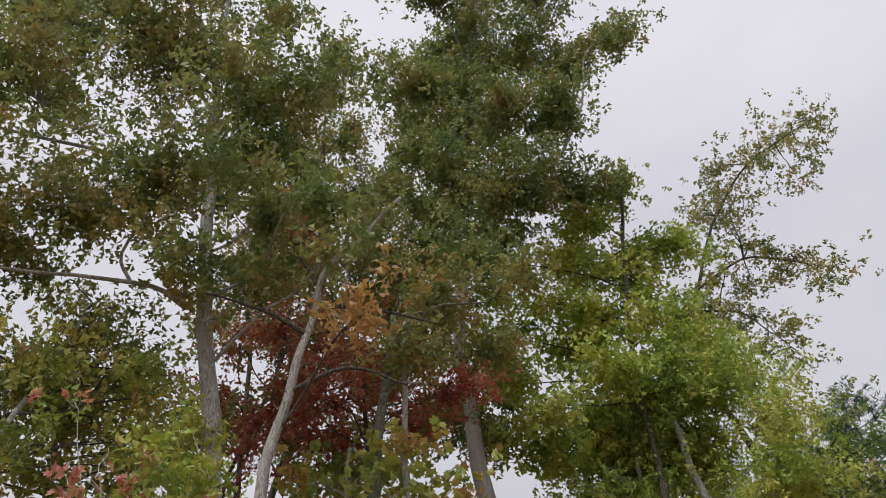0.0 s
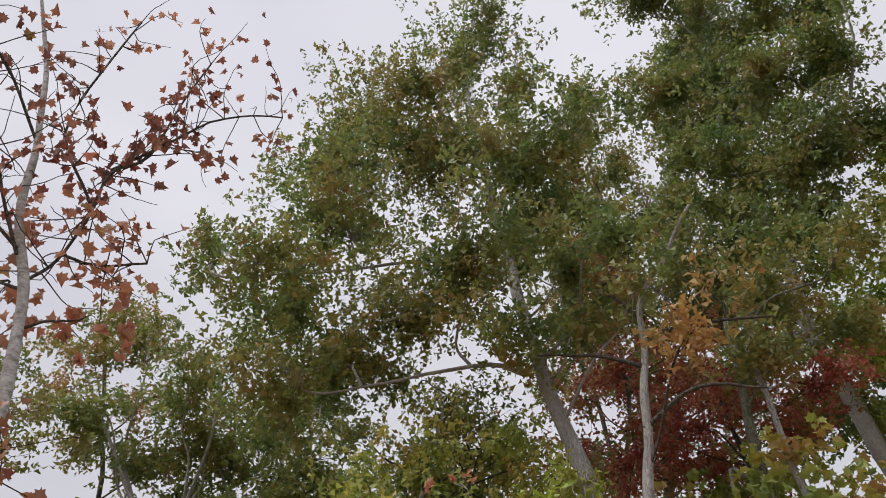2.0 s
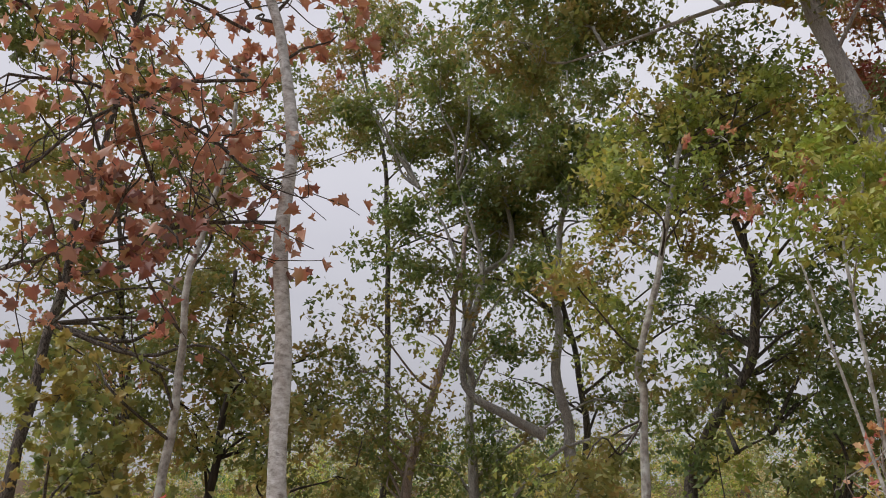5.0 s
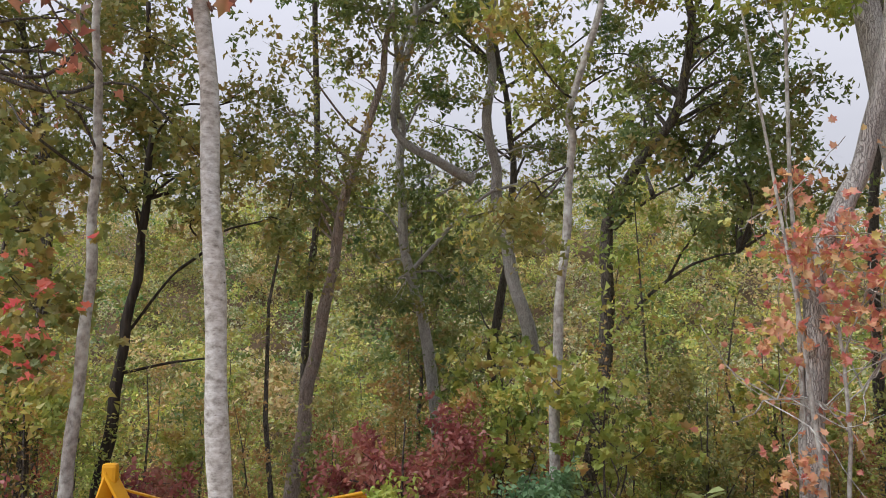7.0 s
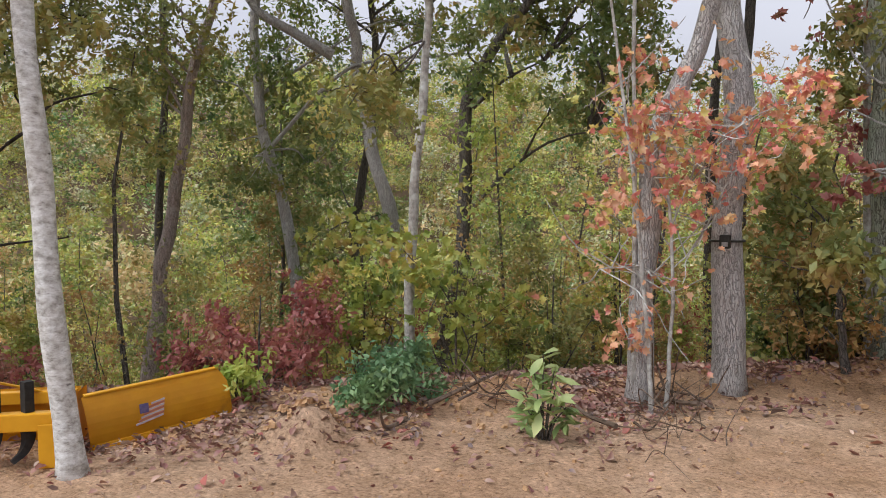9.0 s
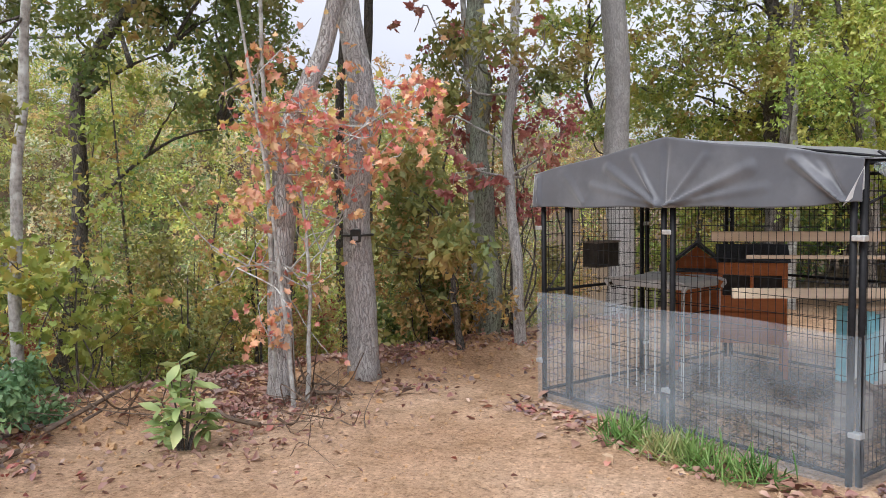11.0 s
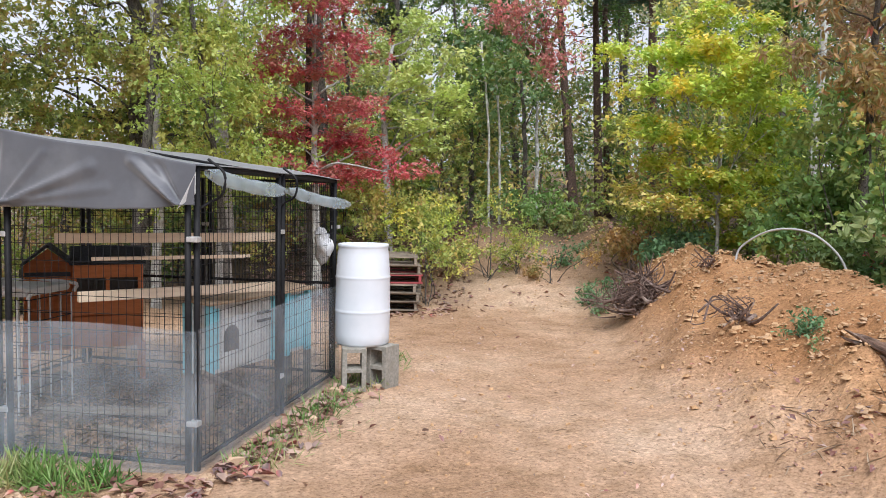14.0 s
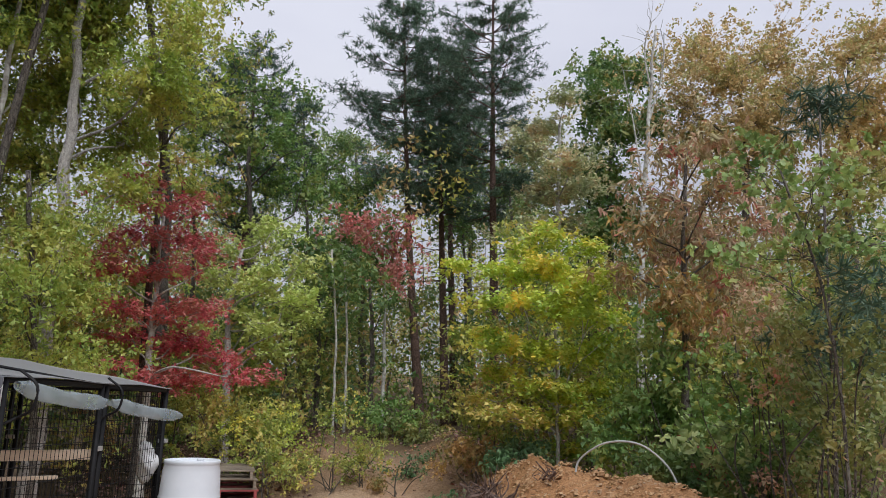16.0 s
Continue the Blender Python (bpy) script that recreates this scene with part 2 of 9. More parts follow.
GOLD = leaf_mat("golden_leaf", [(0.3, 0.32, 0.09), (0.42, 0.38, 0.11), (0.46, 0.36, 0.13), (0.36, 0.36, 0.12)], 0.6)
YELLOW = leaf_mat("yellow_leaf", [(0.18, 0.27, 0.055), (0.25, 0.33, 0.06), (0.33, 0.38, 0.068), (0.41, 0.4, 0.075), (0.52, 0.41, 0.08)])
BRONZE_GREEN = leaf_mat("bronze_leaf", [(0.115, 0.127, 0.04), (0.196, 0.149, 0.052), (0.276, 0.161, 0.069), (0.322, 0.23, 0.081)])
RED_BROWN = leaf_mat("red_brown_leaf", [(0.246, 0.134, 0.09), (0.302, 0.19, 0.123), (0.269, 0.213, 0.123), (0.213, 0.202, 0.101), (0.302, 0.101, 0.078)])
BROWN_OAK = leaf_mat("brown_oak_leaf", [(0.22, 0.185, 0.08), (0.3, 0.225, 0.1), (0.35, 0.25, 0.125), (0.23, 0.23, 0.09), (0.27, 0.25, 0.1)])
CRIMSON = leaf_mat("crimson_leaf", [(0.2, 0.048, 0.055), (0.31, 0.064, 0.08), (0.38, 0.1, 0.11), (0.28, 0.125, 0.09), (0.35, 0.08, 0.082)], 0.66)
DARK_CRIMSON = leaf_mat("dark_crimson_leaf", [(0.16, 0.05, 0.05), (0.22, 0.075, 0.07), (0.27, 0.11, 0.09), (0.2, 0.13, 0.075)])
DARK_RED = leaf_mat("dark_red_leaf", [(0.14, 0.035, 0.03), (0.2, 0.05, 0.04), (0.24, 0.1, 0.055), (0.14, 0.12, 0.045)])
PINK_RED = leaf_mat("pink_red_leaf", [(0.299, 0.097, 0.088), (0.352, 0.132, 0.123), (0.282, 0.15, 0.114)])
SCARLET = leaf_mat("scarlet_leaf", [(0.42, 0.09, 0.09), (0.5, 0.17, 0.13), (0.45, 0.08, 0.12)])
ORANGE_RED = leaf_mat("orange_red_leaf", [(0.21, 0.16, 0.07), (0.28, 0.16, 0.09), (0.34, 0.165, 0.11), (0.38, 0.22, 0.15), (0.3, 0.12, 0.09), (0.25, 0.18, 0.09)], 0.6)
RUSSET = leaf_mat("russet_leaf", [(0.13, 0.05, 0.045), (0.19, 0.075, 0.06), (0.25, 0.11, 0.08), (0.17, 0.1, 0.075), (0.29, 0.14, 0.1)], 0.5)
AUTUMN_MIX = leaf_mat("autumn_leaf", [(0.42, 0.31, 0.14), (0.45, 0.22, 0.15), (0.44, 0.29, 0.17), (0.4, 0.13, 0.13), (0.44, 0.31, 0.15), (0.42, 0.19, 0.14)], 0.6)
PINE = leaf_mat("pine_needle", [(0.042, 0.085, 0.055), (0.062, 0.112, 0.072), (0.088, 0.14, 0.09)], 0.2)
LITTER = leaf_mat("fallen_leaf", [(0.13, 0.06, 0.045), (0.22, 0.12, 0.09), (0.3, 0.19, 0.145), (0.2, 0.09, 0.08), (0.37, 0.26, 0.2), (0.14, 0.1, 0.1), (0.3, 0.09, 0.07), (0.42, 0.31, 0.24)], 0.15)
TOE_LITTER = leaf_mat("faded_leaf", [(0.18, 0.11, 0.085), (0.32, 0.22, 0.16), (0.45, 0.33, 0.26), (0.3, 0.2, 0.19), (0.52, 0.42, 0.36), (0.36, 0.16, 0.12)], 0.15)
CRUMBS = leaf_mat("bark_crumbs", [(0.12, 0.08, 0.055), (0.2, 0.13, 0.09), (0.3, 0.2, 0.14), (0.5, 0.4, 0.32)], 0.1)
SHADE_BEDDING = leaf_mat("shade_bedding", [(0.07, 0.05, 0.035), (0.12, 0.085, 0.06), (0.18, 0.13, 0.09), (0.28, 0.21, 0.15)], 0.1)
LAUREL = leaf_mat("laurel_leaf", [(0.112, 0.175, 0.062), (0.175, 0.237, 0.088), (0.3, 0.35, 0.15), (0.375, 0.4, 0.188)], 0.5)
STRAW = leaf_mat("dry_straw", [(0.12, 0.08, 0.055), (0.22, 0.15, 0.1), (0.34, 0.26, 0.18), (0.46, 0.37, 0.27)], 0.1)
GRASS = leaf_mat("grass_blade", [(0.06, 0.13, 0.03), (0.1, 0.19, 0.045), (0.17, 0.24, 0.08), (0.3, 0.28, 0.14)], 0.4)
WEED = leaf_mat("weed_leaf", [(0.069, 0.138, 0.063), (0.103, 0.184, 0.086), (0.149, 0.218, 0.092)], 0.4)


def soil_material():
    m, n, l, b = material("tan_clay_soil")
    big, mid, fine = noise_node(n, l, 0.45, 5), noise_node(n, l, 3.0, 8), noise_node(n, l, 42, 8, rough=0.8)
    r1 = ramp_node(n, [(0.36, (0.4, 0.256, 0.16)), (0.5, (0.487, 0.332, 0.223)), (0.64, (0.56, 0.412, 0.298))])
    r2 = ramp_node(n, [(0.3, (0.74, 0.7, 0.63)), (0.44, (0.95, 0.93, 0.89)), (0.55, (1.02, 1.0, 0.98)), (0.68, (1.13, 1.11, 1.09))])
    r3 = ramp_node(n, [(0.38, (0.45, 0.4, 0.36)), (0.46, (0.88, 0.87, 0.86)), (0.55, (1, 1, 1)), (0.64, (1.22, 1.22, 1.22))])
    l.new(big.outputs["Fac"], r1.inputs["Fac"])
    l.new(mid.outputs["Fac"], r2.inputs["Fac"])
    l.new(fine.outputs["Fac"], r3.inputs["Fac"])
    m1, m2 = n.new("ShaderNodeMix"), n.new("ShaderNodeMix")
    for x in (m1, m2):
        x.data_type, x.blend_type = "RGBA", "MULTIPLY"
        x.inputs["Factor"].default_value = 1
    l.new(r1.outputs["Color"], m1.inputs["A"])
    l.new(r2.outputs["Color"], m1.inputs["B"])
    l.new(m1.outputs["Result"], m2.inputs["A"])
    l.new(r3.outputs["Color"], m2.inputs["B"])
    # pebbly crumbs of two sizes, each a little lighter or darker
    co, crumbs, tone = n.new("ShaderNodeTexCoord"), [], m2.outputs["Result"]
    for size, lo, hi in ((20.0, 0.9, 1.09), (47.0, 0.84, 1.13)):
        v, sep, mr, mm = n.new("ShaderNodeTexVoronoi"), n.new("ShaderNodeSeparateColor"), n.new("ShaderNodeMapRange"), n.new("ShaderNodeMix")
        v.inputs["Scale"].default_value, v.inputs["Randomness"].default_value = size, 1.0
        mr.inputs["To Min"].default_value, mr.inputs["To Max"].default_value = lo, hi
        mm.data_type, mm.blend_type = "RGBA", "MULTIPLY"
        mm.inputs["Factor"].default_value = 1
        l.new(co.outputs["Object"], v.inputs["Vector"])
        l.new(v.outputs["Color"], sep.inputs["Color"])
        l.new(sep.outputs["Red"], mr.inputs["Value"])
        l.new(tone, mm.inputs["A"])
        l.new(mr.outputs["Result"], mm.inputs["B"])
        tone = mm.outputs["Result"]
        crumbs.append(v.outputs["Distance"])
    # forest floor: by the attribute "wood"
    at, fl, mx = n.new("ShaderNodeAttribute"), ramp_node(n, [(0.3, (0.06, 0.045, 0.03)), (0.55, (0.13, 0.09, 0.055)), (0.75, (0.2, 0.13, 0.08))]), n.new("ShaderNodeMix")
    at.attribute_name = "wood"
    mx.data_type = "RGBA"
    l.new(fine.outputs["Fac"], fl.inputs["Fac"])
    l.new(at.outputs["Fac"], mx.inputs["Factor"])
    ac, mc = n.new("ShaderNodeAttribute"), n.new("ShaderNodeMix")
    ac.attribute_name = "fresh_clay"
    mc.data_type, mc.blend_type = "RGBA", "MULTIPLY"
    mc.inputs["B"].default_value = (0.98, 0.81, 0.61, 1)
    l.new(ac.outputs["Fac"], mc.inputs["Factor"])
    l.new(tone, mc.inputs["A"])
    l.new(mc.outputs["Result"], mx.inputs["A"])
    l.new(fl.outputs["Color"], mx.inputs["B"])
    l.new(mx.outputs["Result"], b.inputs["Base Color"])
    b.inputs["Roughness"].default_value, b.inputs["Specular IOR Level"].default_value = 0.95, 0.2
    hm = n.new("ShaderNodeMath")
    hm.operation = "MULTIPLY_ADD"
    hm.inputs[1].default_value = 0.35
    l.new(fine.outputs["Fac"], hm.inputs[0])
    l.new(mid.outputs["Fac"], hm.inputs[2])
    hc = n.new("ShaderNodeMath")
    hc.operation = "MULTIPLY_ADD"
    hc.inputs[1].default_value = -0.22
    l.new(crumbs[0], hc.inputs[0])
    l.new(hm.outputs["Value"], hc.inputs[2])
    bump_to(n, l, b, hc.outputs["Value"], 0.75, 0.05)
    return m


SOIL = soil_material()
CLOD = rough_mat("clay_clod", (0.4, 0.23, 0.11), (0.6, 0.4, 0.23), 18, 0.95, 0, 0.6, 0.02, blot=(0.46, 0.36, 0.27), blot_scale=2.0, blot_at=0.62)
STONE = rough_mat("buff_stone", (0.36, 0.24, 0.15), (0.55, 0.41, 0.28), 14, 0.9, 0, 0.5, 0.01)
BLACK_STEEL = rough_mat("black_coated_steel", (0.006, 0.006, 0.007), (0.016, 0.016, 0.018), 30, 0.6, 0.0, 0.1, 0.002)
BLACK_STEEL.node_tree.nodes["Principled BSDF"].inputs["Specular IOR Level"].default_value = 0.22
CLAMP = rough_mat("zinc_clamp", (0.5, 0.5, 0.5), (0.72, 0.72, 0.72), 40, 0.45, 0.6, 0.1, 0.002)
YELLOW_PAINT = rough_mat("yellow_paint", (0.62, 0.3, 0.012), (0.74, 0.38, 0.02), 5, 0.42, 0, 0.12, 0.004, blot=(0.4, 0.18, 0.03), blot_scale=4, blot_at=0.72)
TEETH = rough_mat("black_steel_shank", (0.015, 0.015, 0.016), (0.05, 0.05, 0.05), 20, 0.6, 0.3, 0.3, 0.005)
TARP = rough_mat("grey_tarpaulin", (0.072, 0.076, 0.09), (0.1, 0.105, 0.12), 6, 0.42, 0, 0.3, 0.01, blot=(0.15, 0.155, 0.17), blot_scale=1.6, blot_at=0.64)
TARP.node_tree.nodes["Principled BSDF"].inputs["Sheen Weight"].default_value = 0.6
tn, tl = TARP.node_tree.nodes, TARP.node_tree.links
tt, ta = tn.new("ShaderNodeBsdfTranslucent"), tn.new("ShaderNodeAddShader")
tt.inputs["Color"].default_value = (0.075, 0.075, 0.08, 1)
tl.new(tn["Principled BSDF"].outputs["BSDF"], ta.inputs[0])
tl.new(tt.outputs["BSDF"], ta.inputs[1])
tl.new(ta.outputs["Shader"], tn["Material Output"].inputs["Surface"])
PINE_BOARD = rough_mat("pine_board", (0.7, 0.56, 0.4), (0.84, 0.7, 0.54), 10, 0.75, 0, 0.3, 0.004, (0.3, 0.3, 3), blot=(0.6, 0.46, 0.32), blot_scale=3, blot_at=0.7)
PLYWOOD = rough_mat("weathered_plywood", (0.36, 0.26, 0.17), (0.56, 0.43, 0.3), 8, 0.85, 0, 0.4, 0.006, (3, 0.3, 1), blot=(0.25, 0.19, 0.13), blot_scale=2.5, blot_at=0.62)
GREY_WOOD = rough_mat("weathered_wood", (0.14, 0.115, 0.09), (0.34, 0.29, 0.23), 12, 0.9, 0, 0.5, 0.006, (0.4, 0.4, 3))
RED_WOOD = rough_mat("red_painted_wood", (0.28, 0.055, 0.06), (0.4, 0.1, 0.1), 12, 0.8, 0, 0.4, 0.006)
BARREL = rough_mat("white_plastic", (0.6, 0.64, 0.69), (0.7, 0.73, 0.78), 3, 0.42, 0, 0.05, 0.01, blot=(0.66, 0.65, 0.62), blot_scale=2.2, blot_at=0.7)
BLOCK = rough_mat("concrete_block", (0.2, 0.19, 0.165), (0.36, 0.34, 0.3), 45, 0.95, 0, 0.5, 0.006, blot=(0.24, 0.22, 0.17), blot_scale=6, blot_at=0.6)
TEAL = rough_mat("turquoise_wood", (0.24, 0.56, 0.64), (0.34, 0.68, 0.76), 10, 0.6, 0, 0.2, 0.004, (0.4, 0.4, 3))
OFFWHITE = rough_mat("white_painted_wood", (0.58, 0.57, 0.55), (0.74, 0.73, 0.7), 10, 0.6, 0, 0.2, 0.004)
CEDAR = rough_mat("orange_stained_wood", (0.58, 0.17, 0.05), (0.74, 0.26, 0.09), 12, 0.6, 0, 0.3, 0.004, (0.5, 0.5, 3))
FELT = rough_mat("black_roof_felt", (0.02, 0.02, 0.022), (0.055, 0.055, 0.06), 60, 0.9, 0, 0.4, 0.004)
GREY_PIPE = rough_mat("grey_plastic_pipe", (0.42, 0.44, 0.45), (0.55, 0.56, 0.56), 8, 0.45, 0, 0.05, 0.003)
WHITE_RAG = rough_mat("white_feed_bag", (0.62, 0.62, 0.62), (0.8, 0.8, 0.8), 7, 0.6, 0, 0.3, 0.01)
DARK_BOX = rough_mat("dark_wood_box", (0.03, 0.028, 0.024), (0.08, 0.07, 0.06), 10, 0.8, 0, 0.3, 0.004)
CAM_CASE = rough_mat("camera_case", (0.02, 0.02, 0.018), (0.05, 0.05, 0.045), 30, 0.5, 0, 0.2, 0.003)
CAM_LENS = rough_mat("camera_lens_plate", (0.3, 0.3, 0.3), (0.4, 0.4, 0.4), 30, 0.25, 0, 0.05, 0.002)
FLAG_BLUE = rough_mat("blue_sticker", (0.09, 0.08, 0.2), (0.16, 0.14, 0.26), 30, 0.5, 0, 0.05, 0.002)
FLAG_RED = rough_mat("red_sticker", (0.38, 0.12, 0.08), (0.5, 0.22, 0.14), 30, 0.5, 0, 0.05, 0.002)
FLAG_WHITE = rough_mat("white_sticker", (0.42, 0.36, 0.36), (0.58, 0.52, 0.52), 30, 0.5, 0, 0.05, 0.002)


def film_material(name, tint, milky, rough):
    """Hazy plastic sheet: mostly clear with a milky bloom and scuffs."""
    m, n, l, b = material(name)
    t = noise_node(n, l, 2.6, 6)
    r = ramp_node(n, [(0.3, (milky - 0.1,) * 3), (0.7, (milky + 0.16,) * 3)])
    l.new(t.outputs["Fac"], r.inputs["Fac"])
    clear, mix = n.new("ShaderNodeBsdfTransparent"), n.new("ShaderNodeMixShader")
    clear.inputs["Color"].default_value = (0.9, 0.93, 0.95, 1)
    b.inputs["Base Color"].default_value = (*tint, 1)
    b.inputs["Roughness"].default_value = rough
    l.new(r.outputs["Color"], mix.inputs["Fac"])
    l.new(clear.outputs["BSDF"], mix.inputs[1])
    l.new(b.outputs["BSDF"], mix.inputs[2])
    l.new(mix.outputs["Shader"], n["Material Output"].inputs["Surface"])
    return m


FILM = film_material("hazy_plastic_sheet", (0.52, 0.59, 0.66), 0.2, 0.14)
FILM_ROLL = film_material("clear_plastic_roll", (0.58, 0.68, 0.73), 0.4, 0.07)


# ---- mesh helpers ----
def mesh_from(name, verts, faces):
    me = bpy.data.meshes.new(name)
    me.from_pydata([tuple(v) for v in verts], [], faces)
    me.update()
    return me


def part(name, data, mat, parent=None, label="", smooth=False):
    """One mesh object (from a bmesh, a mesh or a Builder) under a thing or a part."""
    if isinstance(data, bmesh.types.BMesh):
        me = bpy.data.meshes.new(name)
        data.to_mesh(me)
        data.free()
    elif isinstance(data, Builder):
        me = data.mesh(name)
    else:
        me = data
    if mat is not None and not me.materials:
        me.materials.append(mat)
    if smooth:
        me.polygons.foreach_set("use_smooth", [True] * len(me.polygons))
    ob = new(name, me)
    if parent is not None:
        ob.parent = parent
    if label:
        ob["label"] = label
    return ob


def empty(name, m, label, category, group="", kind=""):
    ob = new(name)
    ob.matrix_world = m
    return tagged(ob, label, category, group, kind)


class Builder:
    """Collects tubes and polygons into one mesh."""

    def __init__(self):
        self.v, self.f, self.n = [], [], 0

    def add(self, verts, faces):
        self.v.append(np.asarray(verts, float))
        o = self.n
        self.f.extend(tuple(i + o for i in fc) for fc in faces)
        self.n += len(verts)

    def tube(self, pts, radii, sides=6, cap=True):
        p = np.asarray(pts, float)
        k = len(p)
        r = np.broadcast_to(np.asarray(radii, float), (k,))
        d = np.gradient(p, axis=0)
        d /= np.linalg.norm(d, axis=1, keepdims=True) + 1e-9
        ref = np.array([0.0, 0, 1]) if abs(d[0, 2]) < 0.9 else np.array([1.0, 0, 0])
        u = np.cross(d, ref)
        u /= np.linalg.norm(u, axis=1, keepdims=True) + 1e-9
        w = np.cross(d, u)
        a = np.arange(sides) * 2 * math.pi / sides
        ring = np.cos(a)[None, :, None] * u[:, None] + np.sin(a)[None, :, None] * w[:, None]
        verts = (p[:, None] + ring * r[:, None, None]).reshape(-1, 3)
        faces = [(i * sides + j, i * sides + (j + 1) % sides, (i + 1) * sides + (j + 1) % sides, (i + 1) * sides + j)
                 for i in range(k - 1) for j in range(sides)]
        if cap:
            faces += [tuple(range(sides))[::-1], tuple((k - 1) * sides + j for j in range(sides))]
        self.add(verts, faces)

    def mesh(self, name):
        return mesh_from(name, np.concatenate(self.v) if self.v else [], self.f)


def box(bm, size, m=Matrix(), bevel=0.0):
    """A box of the given size, centred on m, with softened edges."""
    made = bmesh.ops.create_cube(bm, size=1.0, matrix=m @ Matrix.Diagonal((*size, 1)))
    if bevel:
        edges = list({e for v in made["verts"] for e in v.link_edges})
        bmesh.ops.bevel(bm, geom=edges, offset=bevel, segments=2, affect="EDGES", profile=0.6)
    return bm


def one_box(size, m=Matrix(), bevel=0.004):
    return box(bmesh.new(), size, m, bevel)


def rod(a, b, r, sides=8):
    bd = Builder()
    bd.tube([a, b], r, sides)
    return bd


def smooth_path(points, per=5):
    """Catmull-Rom through the points."""
    p = np.asarray(points, float)
    q = np.vstack([2 * p[0] - p[1], p, 2 * p[-1] - p[-2]])
    out = []
    for i in range(len(p) - 1):
        a, b, c, d = q[i:i + 4]
        for t in np.arange(per) / per:
            out.append(0.5 * (2 * b + (c - a) * t + (2 * a - 5 * b + 4 * c - d) * t * t + (3 * b - a - 3 * c + d) * t ** 3))
    out.append(p[-1])
    return np.array(out)


# leaf outlines: one half of each, from the stalk to the tip; the other half mirrors it over the midrib
HALF = {"leaf": [(0.0, 0.0), (0.2, 0.2), (0.3, 0.52), (0.0, 1.0)],
        "oak": [(0.0, 0.0), (0.14, 0.2), (0.3, 0.32), (0.2, 0.48), (0.36, 0.62), (0.18, 0.78), (0.0, 1.0)],
        "maple": [(0.0, 0.0), (0.2, -0.12), (0.19, 0.07), (0.48, 0.12), (0.36, 0.34), (0.46, 0.62), (0.22, 0.6), (0.0, 1.0)],
        "tulip": [(0.0, 0.0), (0.3, 0.04), (0.4, 0.32), (0.27, 0.5), (0.36, 0.86), (0.0, 0.78)],
        "long": [(0.0, 0.0), (0.12, 0.25), (0.13, 0.6), (0.0, 1.0)],
        "kite": [(0.0, 0.0), (0.25, 0.5), (0.0, 1.0)],
        "broad": [(0.0, 0.0), (0.15, 0.25), (0.2, 0.6), (0.0, 1.0)],
        "blade": [(0.0, 0.0), (0.025, 0.4), (0.018, 0.75), (0.0, 1.0)]}


